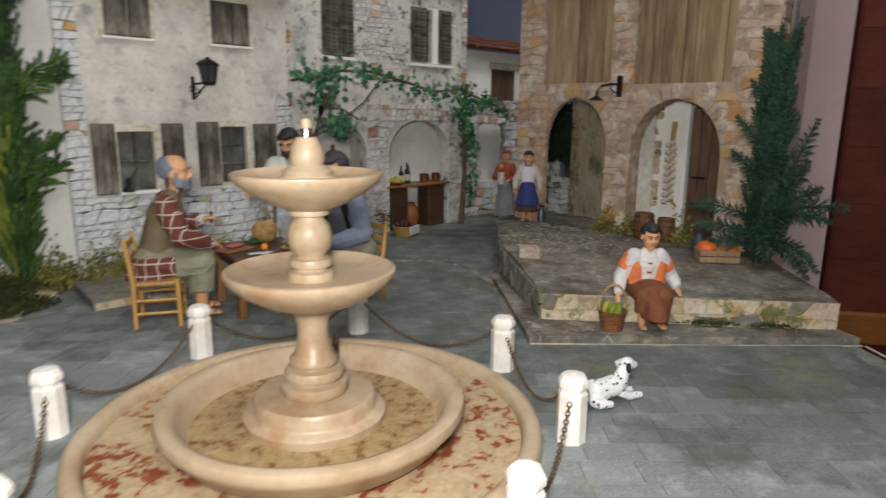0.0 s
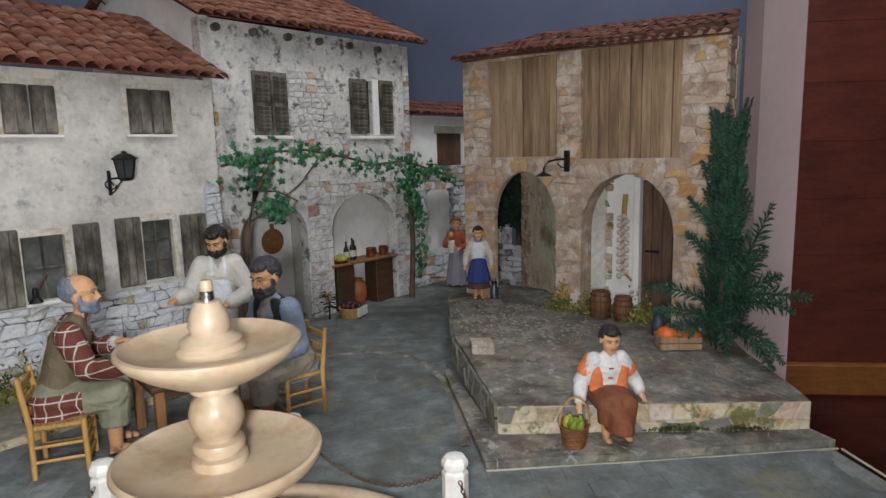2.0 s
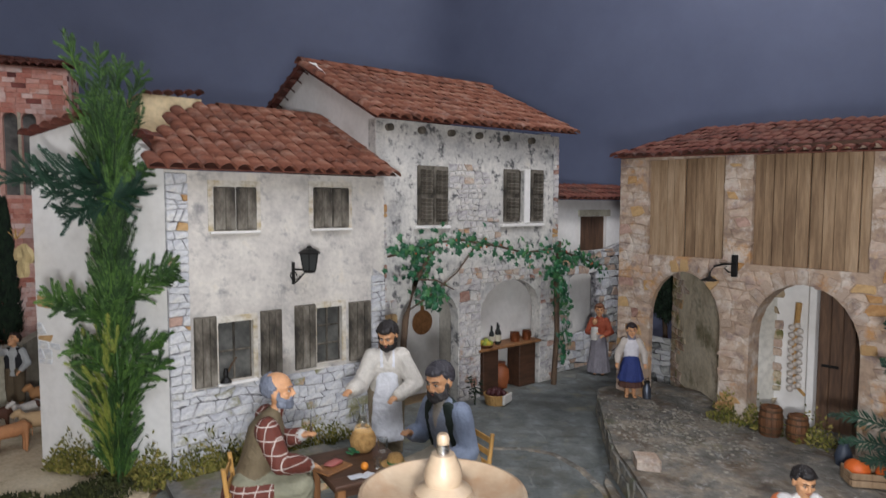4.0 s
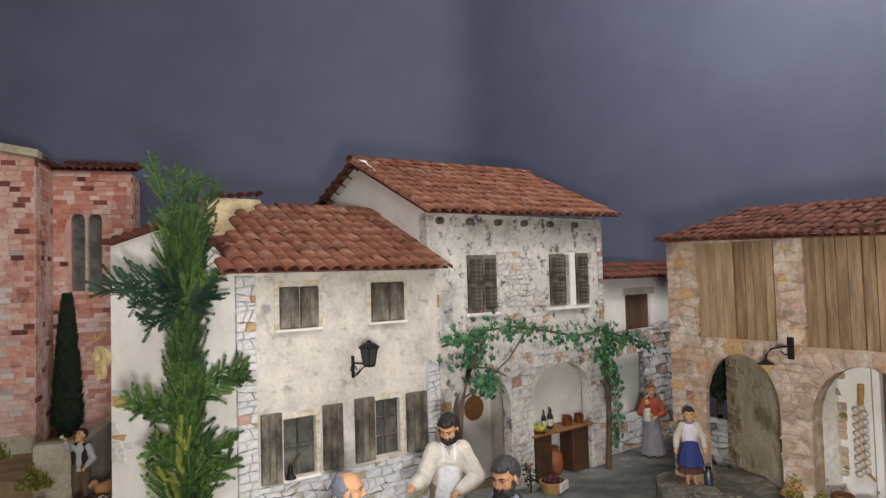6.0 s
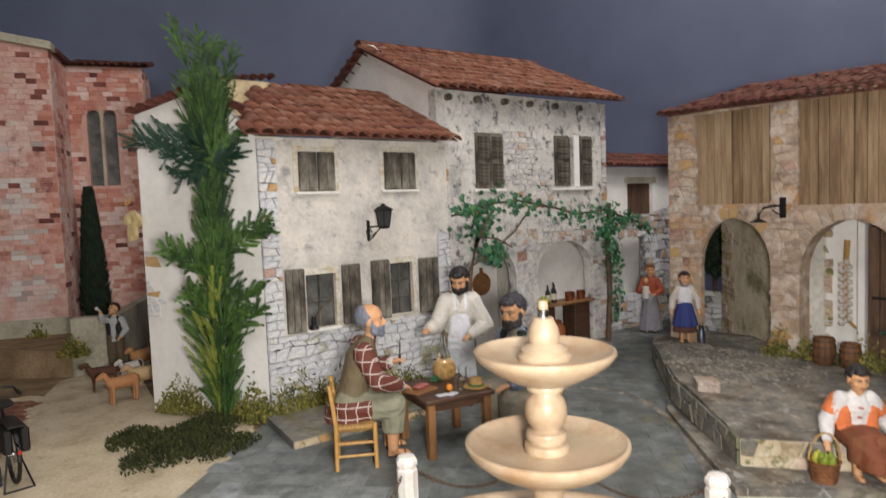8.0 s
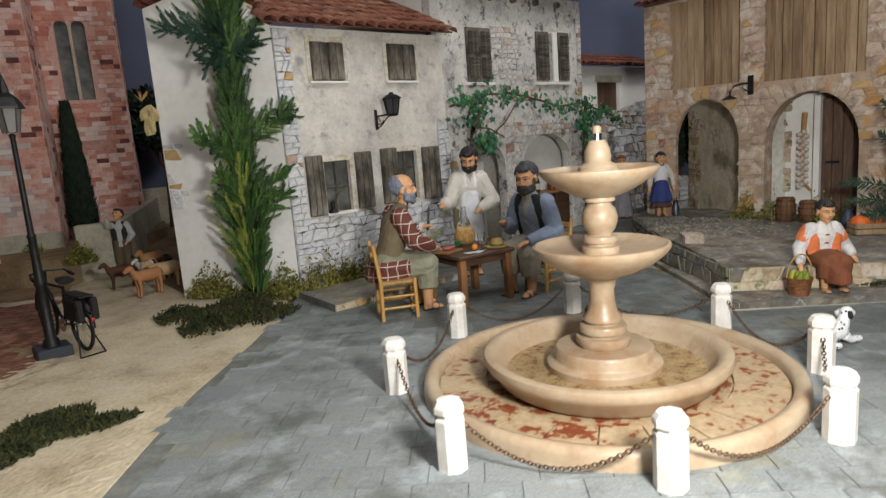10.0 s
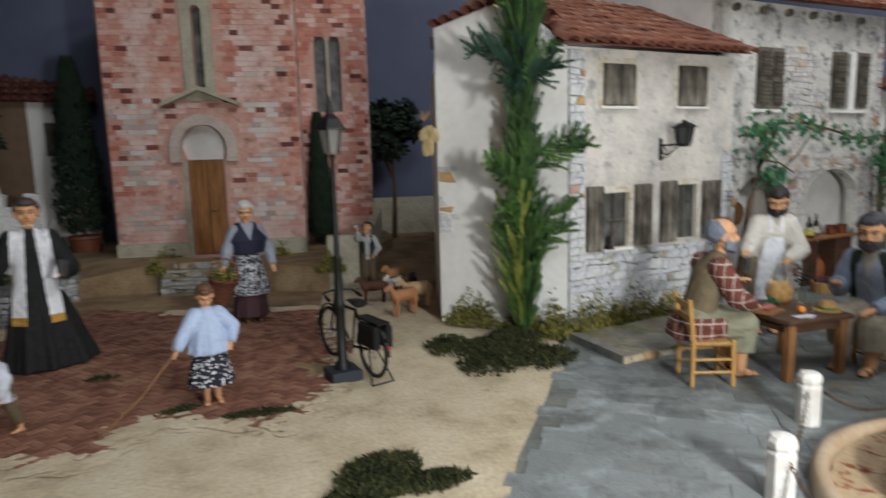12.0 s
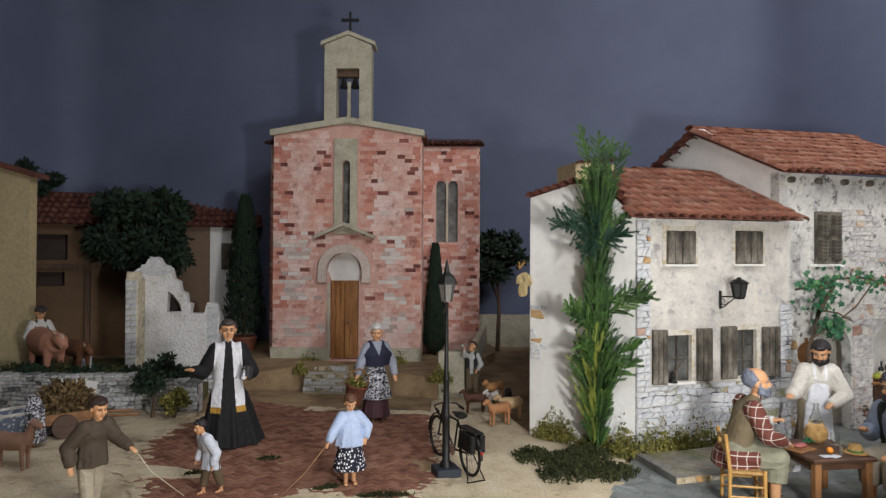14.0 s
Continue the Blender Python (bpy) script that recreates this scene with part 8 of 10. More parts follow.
def fan_conifer():
    r = random.Random(8)
    t = tagged(empty("conifer", pose(0.846, -0.892, 0.060)), "bluish-green conifer sprigs standing on the terrace", "tree")
    part("trunk", bm_tube([(0, 0, 0), (0.002, 0, 0.2), (0, 0, 0.36)], [0.008, 0.006, 0.002], 8), MAT["bark"], t, smooth=True)
    bm = bmesh.new()
    face = Vector((-0.94, -0.25, 0.22)).normalized()
    for k in range(230):  # the upright column of close-set sprigs
        z = r.uniform(0.0, 0.345)
        a = r.uniform(0, 2 * math.pi)
        w = 0.034 * (1 - 0.25 * z / 0.35) * r.uniform(0.5, 1.1)
        b = Vector((0.45 * w * math.cos(a), 0.45 * w * math.sin(a), z))
        e = Vector((1.15 * w * math.cos(a), 1.15 * w * math.sin(a), z + r.uniform(0.040, 0.075)))
        frond(bm, r, b, e, 0.011, face if k % 2 else (math.cos(a), math.sin(a), 0.1), 0.0, 16)
    for base, tip, fan, bend in (
            ((0, 0, 0.20), (-0.017, 0.056, 0.258), 0.017, -0.06), ((0, 0, 0.150), (-0.017, 0.058, 0.200), 0.018, -0.05), ((0, 0, 0.262), (-0.011, 0.040, 0.318), 0.014, -0.05),
            ((0, 0, 0.070), (-0.040, 0.120, 0.100), 0.020, 0.10), ((-0.01, 0.01, 0.05), (-0.045, 0.100, 0.062), 0.020, 0.12), ((-0.01, 0.01, 0.04), (-0.040, 0.088, 0.024), 0.018, 0.14),
            ((-0.01, -0.01, 0.110), (-0.050, -0.080, 0.252), 0.024, -0.05), ((-0.01, -0.01, 0.100), (-0.050, -0.074, 0.190), 0.024, -0.04), ((-0.01, 0, 0.085), (-0.075, -0.142, 0.124), 0.024, 0.06),
            ((-0.01, -0.01, 0.080), (-0.070, -0.122, 0.100), 0.022, 0.08), ((-0.01, -0.01, 0.05), (-0.072, -0.112, 0.020), 0.020, 0.12), ((-0.01, -0.02, 0.04), (-0.065, -0.098, 0.006), 0.020, 0.14), ((-0.01, -0.01, 0.09), (-0.060, -0.100, 0.150), 0.022, 0.03),
            ((-0.01, 0, 0.06), (-0.060, -0.030, 0.012), 0.018, 0.16), ((-0.01, 0.01, 0.07), (-0.055, 0.034, 0.030), 0.018, 0.14), ((0, 0, 0.330), (-0.002, 0.004, 0.408), 0.012, 0.0), ((0, 0, 0.315), (0.006, -0.020, 0.392), 0.012, 0.0), ((0, 0, 0.30), (-0.004, 0.018, 0.375), 0.012, 0.0)):
        frond(bm, r, base, tip, fan, face, bend)
    part("crown", bm, MAT["conifer_blue"], t, "feathery dark green fronds")


def vine_leaf(bm, r, c, size):
    """A five-lobed leaf, slightly cupped."""
    n = Vector((r.uniform(-0.6, 0.6), -1, r.uniform(-0.5, 0.7))).normalized()
    a = n.cross(Vector((0, 0, 1))).normalized()
    b = a.cross(n)
    rot = r.uniform(0, 6.28)
    rad = (1.0, 0.55, 0.9, 0.5, 0.75, 0.35, 0.75, 0.5, 0.9, 0.55)
    vs = [bm.verts.new(c + (a * math.cos(rot + i * 0.628) + b * math.sin(rot + i * 0.628)) * (size * rad[i]) + n * (-0.18 * size * (rad[i] > 0.6))) for i in range(10)]
    m = bm.verts.new(c + n * size * 0.12)
    for i in range(10):
        bm.faces.new((m, vs[i], vs[(i + 1) % 10]))


def vine():
    r = random.Random(12)
    v = tagged(empty("grapevine", pose(0, -0.012, 0)), "gnarled grapevine with green leaves trained over the porch", "vine")
    part("trunk", bm_tube([(0.478, 0.01, 0), (0.492, 0.0, 0.12), (0.500, -0.006, 0.24), (0.530, -0.006, 0.33), (0.585, -0.006, 0.40)], [0.010, 0.008, 0.0075, 0.007, 0.004], 10), MAT["bark"], v, smooth=True)
    part("trunk", bm_tube([(1.016, 0.008, 0), (1.020, 0.002, 0.15), (1.010, -0.002, 0.30), (1.020, -0.002, 0.40)], [0.008, 0.007, 0.008, 0.005], 10), MAT["bark"], v, smooth=True)
    line = [Vector(p) for p in ((0.45, -0.01, 0.385), (0.53, -0.015, 0.400), (0.58, -0.015, 0.412), (0.66, -0.015, 0.415), (0.78, -0.015, 0.395), (0.87, -0.015, 0.375), (0.98, -0.015, 0.382), (1.08, -0.015, 0.355), (1.19, -0.015, 0.325))]
    part("branch", bm_tube(line, [0.003] * len(line), 6), MAT["bark"], v)
    part("branch", bm_tube([(0.53, -0.01, 0.33), (0.58, -0.015, 0.325), (0.63, -0.018, 0.30)], [0.003, 0.002, 0.0015], 6), MAT["bark"], v)
    part("branch", bm_tube([(0.50, -0.01, 0.26), (0.56, -0.015, 0.29), (0.64, -0.018, 0.34), (0.70, -0.016, 0.40)], [0.002] * 4, 6), MAT["bark"], v)
    bm = bmesh.new()
    for k in range(300):
        f = r.random() * (len(line) - 1)
        i = int(f)
        c = line[i].lerp(line[i + 1], f - i)
        c += Vector((r.gauss(0, 0.014), r.uniform(-0.022, 0.006), r.gauss(-0.004, 0.016)))
        vine_leaf(bm, r, c, r.uniform(0.006, 0.0125))
    for cx, cz, sx, sz, n in ((0.565, 0.290, 0.036, 0.022, 95), (0.535, 0.35, 0.035, 0.02, 40), (0.99, 0.33, 0.035, 0.035, 75), (1.035, 0.23, 0.014, 0.05, 34), (1.035, 0.12, 0.014, 0.05, 40), (1.01, 0.28, 0.03, 0.06, 80), (0.50, 0.395, 0.04, 0.012, 30), (1.09, 0.35, 0.05, 0.012, 34)):
        for k in range(n):
            vine_leaf(bm, r, Vector((r.gauss(cx, sx * 0.6), r.uniform(-0.03, 0.004), r.gauss(cz, sz * 0.6))), r.uniform(0.006, 0.0125))
    tagged(part("leaves", bm, MAT["vine"], v, "green lobed vine leaves"), kind="stuff")
    fl = bmesh.new()
    for k in range(16):
        f = r.random() * (len(line) - 1)
        i = int(f)
        bm_ball(line[i].lerp(line[i + 1], f - i) + Vector((0, -0.020, r.gauss(0, 0.012))), 0.0024, fl, 0, 6, 4)
    part("blossom", fl, paint((190, 96, 62), "flower"), v, "small orange-red blossoms")


def moss_patch(name, label, shapes, seed, mat, height=0.012, count=900, leaf=0.008):
    """A low tangle of small tufts over a few overlapping ovals."""
    r = random.Random(seed)
    bm = bmesh.new()
    total = sum(rx * ry for _, _, rx, ry, _ in shapes)
    for cx, cy, rx, ry, rot in shapes:
        for k in range(int(count * rx * ry / total)):
            a, q = r.uniform(0, 6.28), math.sqrt(r.random()) * (1 + 0.25 * math.sin(5 * r.random()))
            x, y = rx * q * math.cos(a), ry * q * math.sin(a)
            c = Vector((cx + x * math.cos(rot) - y * math.sin(rot), cy + x * math.sin(rot) + y * math.cos(rot), 0))
            h = height * (1.15 - 0.8 * q) * r.uniform(0.5, 1.3)
            for j in range(3):
                d = Vector((r.uniform(-1, 1), r.uniform(-1, 1), r.uniform(0.3, 1.4))).normalized()
                s = Vector((r.uniform(-1, 1), r.uniform(-1, 1), 0.2)).normalized()
                blade(bm, c + Vector((0, 0, h * r.random())), d, d.cross(s).normalized(), leaf * r.uniform(0.7, 1.4), leaf * 0.22)
    return tagged(finish(name, bm, mat), label, "moss", kind="stuff")


moss_patch("moss", "dark green dry moss at the foot of the conifer", [(-0.215, -0.06, 0.075, 0.05, 0.9), (-0.13, -0.10, 0.06, 0.045, 0.2), (-0.24, 0.05, 0.05, 0.04, 1.2), (-0.12, 0.02, 0.08, 0.05, 0.5), (-0.17, 0.0, 0.06, 0.05, 0)], 3, MAT["moss"], 0.022, 2600)
moss_patch("moss", "ragged dark green moss lying on the sand", [(-0.575, -0.385, 0.05, 0.03, 0.6), (-0.53, -0.335, 0.045, 0.035, 0.2), (-0.49, -0.385, 0.04, 0.02, -0.2)], 4, MAT["moss"], 0.008, 1700)
moss_patch("weeds", "yellowish weeds along the foot of the stone wall", [(0.06, -0.022, 0.09, 0.012, 0), (0.16, -0.02, 0.08, 0.010, 0), (-0.03, 0.0, 0.03, 0.02, 0), (0.28, -0.018, 0.07, 0.007, 0)], 6, MAT["weed"], 0.075, 1100, 0.009)
moss_patch("weeds", "weeds at the foot of the barn pier", [(0.915, -0.545, 0.02, 0.03, 0), (0.925, -0.60, 0.02, 0.03, 0), (0.93, -0.70, 0.02, 0.05, 0)], 7, MAT["weed"], 0.06, 420, 0.008).location.z = 0.058
moss_patch("weeds", "low weeds on the gable foot", [(-0.13, 0.148, 0.06, 0.010, -0.9), (-0.06, 0.060, 0.04, 0.010, -0.9)], 8, MAT["weed"], 0.07, 800, 0.008)
moss_patch("moss", "green moss along the terrace edge", [(0.60, -0.915, 0.04, 0.006, -0.85), (0.655, -0.985, 0.03, 0.005, -0.85)], 9, MAT["moss"], 0.008, 260, 0.004).location.z = 0.012
tall_conifer()
fan_conifer()
vine()


def leafy_mass(bm, r, c, rad, n, leaf):
    for k in range(n):
        d = Vector((r.gauss(0, 1), r.gauss(0, 1), r.gauss(0, 1))).normalized()
        p = Vector(c) + Vector((d.x * rad[0], d.y * rad[1], d.z * rad[2])) * (r.random() ** 0.45) * (0.8 + 0.3 * noise.noise(d * 2.5))
        s = Vector((r.gauss(0, 1), r.gauss(0, 1), r.gauss(0, 1))).normalized()
        blade(bm, p, d.lerp(s, 0.5).normalized(), d.cross(s).normalized(), leaf * r.uniform(0.7, 1.4), leaf * 0.33)


def garden_tree(at, size, height, label, seed, clumps, mat="cypress", leaf=0.02, n=260):
    r = random.Random(seed)
    t = tagged(empty("tree", pose(*at)), label, "tree")
    part("trunk", bm_tube([(0, 0, 0), (0.006, 0, height * 0.4), (0, 0.004, height)], [0.016 * size / 0.2, 0.012 * size / 0.2, 0.005], 8), MAT["bark"], t, smooth=True)
    bm = bmesh.new()
    for k in range(clumps):
        a, q, z = r.uniform(0, 6.28), math.sqrt(r.random()), r.uniform(-1, 1)
        c = (size * q * 0.75 * math.cos(a) * math.sqrt(1 - 0.6 * z * z), size * q * 0.6 * math.sin(a), height + size * 0.6 * z)
        part("limb", bm_tube([(0, 0, height * 0.55), (c[0] * 0.5, c[1] * 0.5, height * 0.8 + (c[2] - height) * 0.4), c], [0.005, 0.004, 0.002], 5), MAT["bark"], t) if k % 4 == 0 else None
        leafy_mass(bm, r, c, (size * 0.34, size * 0.32, size * 0.28), n, leaf)
    part("crown", bm, MAT[mat], t, "dense dark green leaves")


def cypress(at, height, width, label, seed, pot=False):
    r = random.Random(seed)
    t = tagged(empty("cypress", pose(*at)), label, "tree")
    z0 = 0.075 if pot else 0.0
    part("trunk", bm_tube([(0, 0, z0 * 0.5), (0, 0, height * 0.8)], [0.008, 0.002], 6), MAT["bark"], t)
    bm = bmesh.new()
    for k in range(3600):
        f = r.random() ** 0.8
        w = width * min(1, f * 7 + 0.45) * (1.02 - f) ** 0.6 * (1 + 0.22 * noise.noise((3 * math.cos(6 * f), f * 9, seed))) * r.uniform(0.70, 1.10)
        a = r.uniform(0, 6.28)
        p = Vector((w * math.cos(a), w * math.sin(a), z0 + 0.01 + (height - z0) * f))
        d = Vector((math.cos(a) * 0.45, math.sin(a) * 0.45, 1)).normalized()
        blade(bm, p, d, Vector((-math.sin(a), math.cos(a), 0)), r.uniform(0.016, 0.030), 0.005)
    part("crown", bm, MAT["cypress"], t, "upright dark green foliage")
    if pot:
        part("pot", bm_lathe([(0.0, 0.0), (0.036, 0.0), (0.05, 0.07), (0.054, 0.072), (0.054, 0.082), (0.045, 0.082), (0.0, 0.074)], 20), paint((128, 76, 52), "clay"), t, "brown terracotta pot", smooth=True)


# foliage outside the barn window and low dry wall there
garden_tree((1.335, -0.145, 0.0), 0.125, 0.27, "dark leafy bush behind the barn window", 21, 30, "cypress", 0.016, 260)
low = tagged(finish("wall_low", bm_box(1.216, 1.236, -0.250, -0.085, 0.0, 0.132), MAT["mortar_dark"]), "low dry stone wall under the barn window", "wall", kind="structure")
lay_stones(low, axes_at((1.216, -0.085, 0), (0, -1), (-1, 0)), 0.0, 0.155, 0.0, 0.142, 0.024, ["stone_grey", "stone_white"], 61, proud=0.006)


# ---- churchyard figurines ----
ROBE = paint((13, 13, 16))
F = stander(0.300, ROBE, ROBE, BLACK, [((-0.195, 0.0, 0.600), (-0.275, -0.090, 0.640)), ((0.190, -0.030, 0.590), (0.120, -0.190, 0.585))], paint((70, 62, 58), "hair"), skirt=(ROBE, 0.012, 0.205), nod=0.06, wide=1.25, big=1.08)
F.skirt((0.02, 0.02), 0.45, 0.12, 0.010, 0.215, ROBE, 7, 0.12, 0.9, (0.05, 0.03))
STOLE_IN = lambda z: 0.024 + 0.036 * (0.83 - z) / 0.53
F.zones.append((lambda c, n: n.y < 0.5 and c.y < 0.04 and 0.335 < c.z < 0.845 and STOLE_IN(c.z) < abs(c.x) < STOLE_IN(c.z) + 0.074, paint((232, 232, 236))))
F.zones.append((lambda c, n: n.y < 0.5 and c.y < 0.04 and 0.285 < c.z <= 0.335 and STOLE_IN(c.z) < abs(c.x) < STOLE_IN(c.z) + 0.074, paint((186, 142, 58))))
F.tube([(0, -0.030, 0.852), (0, -0.036, 0.874)], [0.030, 0.030], WHITE, 10)
F.tube([(0.125, -0.225, 0.565), (0.150, -0.205, 0.665)], [0.042, 0.042], paint((40, 36, 38), "leather"), 4, 0.35, (0, 1, 0))
F.done("painted figurine in a black robe with a white fringed stole", pose(-0.920, 0.336, 0.002, 0, 0, 6))
F = stander(0.266, paint((150, 154, 168)), SKIN, paint((104, 70, 50), "leather"), [((-0.175, -0.03, 0.620), (-0.230, -0.130, 0.500)), ((0.175, 0.0, 0.610), (0.190, -0.070, 0.470))], paint((214, 212, 208), "hair"), skirt=(FLORAL, 0.24, 0.165), sleeve=paint((158, 162, 176)), nod=0.2, look_to=-0.25, wide=1.1, big=1.12)
F.skirt((0, 0), 0.30, 0.12, 0.045, 0.145, paint((70, 42, 48)))
F.tube([(0, 0.012, 0.84), (0, 0.004, 0.70), (0, 0.004, 0.585)], [0.085, 0.176, 0.140], paint((40, 42, 64)), 18, 0.74, (0, 1, 0))
F.collar((0, -0.02, 0.85), paint((158, 162, 176)), 0.15, 0.060)
F.ball((0, 0.045, 0.955), (0.052, 0.048, 0.050), paint((214, 212, 208), "hair"))
F.done("painted figurine of a white-haired woman in a patterned skirt", pose(-0.528, 0.470, 0.002, 0, 0, 4))
pot = tagged(empty("flower_basket", pose(-0.598, 0.438, 0.060, 10, 10, 0)), "brown wicker basket of green plants carried by the old woman figurine", "basket")
part("basket_body", bm_lathe([(0.0, 0.0), (0.020, 0.0), (0.026, 0.030), (0.031, 0.052), (0.033, 0.054), (0.031, 0.058), (0.026, 0.050), (0.0, 0.046)], 22), stuff_mat("brown_wicker", two(srgb(86, 48, 32), srgb(138, 84, 58)), 120, 0.85, 0.8, 300, stretch=(1, 1, 3)), pot, "woven brown wicker", smooth=True)
part("handle", bm_tube([(-0.030, 0, 0.054), (-0.026, 0, 0.085), (0.0, 0, 0.100), (0.026, 0, 0.085), (0.030, 0, 0.054)], 0.0026, 6), MAT["leg_wood"], pot)
bm = bmesh.new()
leafy_mass(bm, random.Random(31), (0, 0, 0.060), (0.028, 0.026, 0.014), 160, 0.010)
part("leaves", bm, MAT["weed"], pot)
BLOUSE = paint((178, 194, 224))
F = stander(0.176, BLOUSE, SKIN, LEATHER, [((-0.190, -0.05, 0.640), (-0.270, -0.125, 0.520)), ((0.210, 0.02, 0.640), (0.170, -0.060, 0.510))], paint((98, 66, 46), "hair"), skirt=(DOTTED, 0.17, 0.185), bare=True, nod=0.5, wide=1.35, big=1.2)
F.skirt((0, 0), 0.74, 0.10, 0.45, 0.165, BLOUSE, 8, 0.10)
F.ball((0, -0.012, 1.005), (0.070, 0.074, 0.034), paint((98, 66, 46), "hair"))
F.done("painted figurine of a child in a blue blouse and dotted skirt", pose(-0.672, -0.008, 0.002, 0, 0, 2))
stick = bm_tube([(-0.724, -0.038, 0.091), (-0.767, -0.066, 0.050), (-0.824, -0.081, 0.006)], [0.0014, 0.0012, 0.0008], 6)
tagged(finish("stick", stick, MAT["leg_wood"]), "thin wooden stick held by the child figurine", "stick")
SHIRT = paint((200, 204, 216))
F = stander(0.142, SHIRT, paint((96, 80, 58)), LEATHER, [((-0.170, -0.06, 0.580), (-0.150, -0.160, 0.430)), ((0.170, -0.02, 0.580), (0.165, -0.080, 0.400))], BLACKHAIR, nod=0.30, lean=0.40, wide=1.4, big=1.22, stride=0.10)
F.skirt((0, -0.02), 0.70, 0.095, 0.34, 0.150, SHIRT, 7, 0.08)
F.done("painted figurine of a boy in a loose white shirt", pose(-0.936, 0.018, 0.002, 0, 0, -62))
F = stander(0.205, paint((74, 62, 50)), paint((170, 160, 140)), LEATHER, [((-0.190, 0.02, 0.610), (-0.200, -0.060, 0.450)), ((0.170, -0.100, 0.640), (0.215, -0.270, 0.560))], paint((56, 38, 32), "hair"), nod=0.30, lean=0.26, wide=1.35, big=1.2, stride=0.06)
F.skirt((0, -0.03), 0.70, 0.105, 0.43, 0.130, paint((74, 62, 50)), 6, 0.10)
F.done("painted figurine of a man in a brown jumper", pose(-1.138, -0.030, 0.002, 0, 0, 40))
tagged(finish("cord", bm_tube([(-1.062, -0.050, 0.114), (-1.036, -0.052, 0.075), (-0.985, -0.012, 0.012)], 0.0008, 5), paint((196, 186, 160), "cord")), "thin pale cord held by the figurine", "cord")
F = stander(0.182, paint((176, 178, 176)), paint((96, 82, 62)), LEATHER, [((-0.125, -0.12, 0.780), (-0.110, -0.180, 0.900)), ((0.170, -0.03, 0.620), (0.110, -0.130, 0.530))], paint((52, 34, 26), "hair"), vest=paint((30, 30, 34)), nod=-0.35, look_to=-0.35, big=1.15)
F.tube([(-0.11, -0.20, 0.93), (-0.13, -0.27, 0.985)], [0.012, 0.03], paint((206, 206, 200)), 8)
F.done("painted figurine of a herd boy raising a pale horn", pose(-0.175, 0.655, 0.002, 0, 0, -30))
F = stander(0.24, paint((196, 194, 190)), paint((80, 70, 60)), LEATHER, [((-0.17, -0.03, 0.6), (-0.12, -0.12, 0.5)), ((0.17, -0.03, 0.6), (0.12, -0.12, 0.5))], paint((40, 34, 30), "hair"), vest=paint((34, 34, 40)), nod=0.45, wide=1.15, cap=paint((50, 46, 44)))
F.done("painted figurine of a herdsman in a cap and dark waistcoat", pose(-1.545, 1.13, 0.045, 0, 0, 30))


def four_legged(size, coat, label, at, neck=(0.0, -0.36, 0.85), belly=0.17, horns=None, patch=None, ears=True):
    """A plain standing animal figurine, front to -y; size: height at the shoulder."""
    F = Figure(size)
    F.tube([(0, 0.62, 0.72), (0, 0.50, 0.74), (0, 0.20, 0.70), (0, -0.15, 0.71), (0, -0.33, 0.76)], [belly * 0.5, belly * 1.05, belly * 1.08, belly * 1.05, belly * 0.7], coat, 14, 1.1)
    for y in (-0.22, 0.48):
        for k in (-1, 1):
            F.limb([(k * 0.10, y, 0.66), (k * 0.105, y + 0.02, 0.34), (k * 0.10, y, 0.03)], [0.085, 0.05, 0.042], coat)
    n = Vector(neck)
    F.tube([(0, -0.26, 0.76), (0, -0.34, (0.78 + n.z) / 2), tuple(n)], [belly * 0.78, belly * 0.55, belly * 0.5], coat, 12)
    F.tube([tuple(n + Vector((0, 0.03, 0.03))), tuple(n + Vector((0, -0.10, 0.0))), tuple(n + Vector((0, -0.24, -0.10)))], [belly * 0.55, belly * 0.52, belly * 0.33], coat, 12)
    for k in (-1, 1):
        if ears:
            F.tube([tuple(n + Vector((k * 0.07, 0.02, 0.06))), tuple(n + Vector((k * 0.17, 0.03, 0.05)))], [0.03, 0.015], coat, 6, 0.5)
        if horns:
            F.tube([tuple(n + Vector((k * 0.05, 0, 0.10))), tuple(n + Vector((k * 0.10, 0.02, 0.20))), tuple(n + Vector((k * 0.07, -0.02, 0.26)))], [0.022, 0.016, 0.006], horns, 6)
    F.tube([(0, 0.62, 0.78), (0, 0.68, 0.62), (0, 0.67, 0.40)], [0.03, 0.022, 0.014], coat, 6)
    if patch:
        F.ball((0.02, 0.40, 0.76), (belly * 1.1, 0.14, belly * 0.95), patch)
        F.ball(tuple(n + Vector((0, -0.10, 0.05))), (0.05, 0.08, 0.06), patch)
    ob = finish("animal_figurine", melt(F.bm, F.mats, size * 0.022, 3), F.mats, smooth=True, at=at)
    return tagged(ob, label, "figurine")


BUFF, BROWN, HORN = paint((176, 128, 82)), paint((82, 50, 34)), paint((190, 180, 150))
four_legged(0.070, paint((180, 126, 84)), "painted figurine of an orange-brown goat", pose(-0.222, 0.320, 0.001, 0, 0, -78), neck=(0, -0.40, 1.0), horns=BROWN)
four_legged(0.066, BROWN, "painted figurine of a dark brown goat", pose(-0.240, 0.470, 0.001, 0, 0, -95), neck=(0, -0.38, 1.0), horns=HORN)
four_legged(0.068, paint((190, 160, 120)), "painted figurine of a buff sheep", pose(-0.165, 0.378, 0.001, 0, 0, -100), neck=(0, -0.38, 0.95), belly=0.21)
four_legged(0.064, paint((210, 204, 196)), "painted figurine of a white and grey goat", pose(-0.175, 0.480, 0.001, 0, 0, -60), neck=(0, -0.38, 1.0), patch=BROWN)
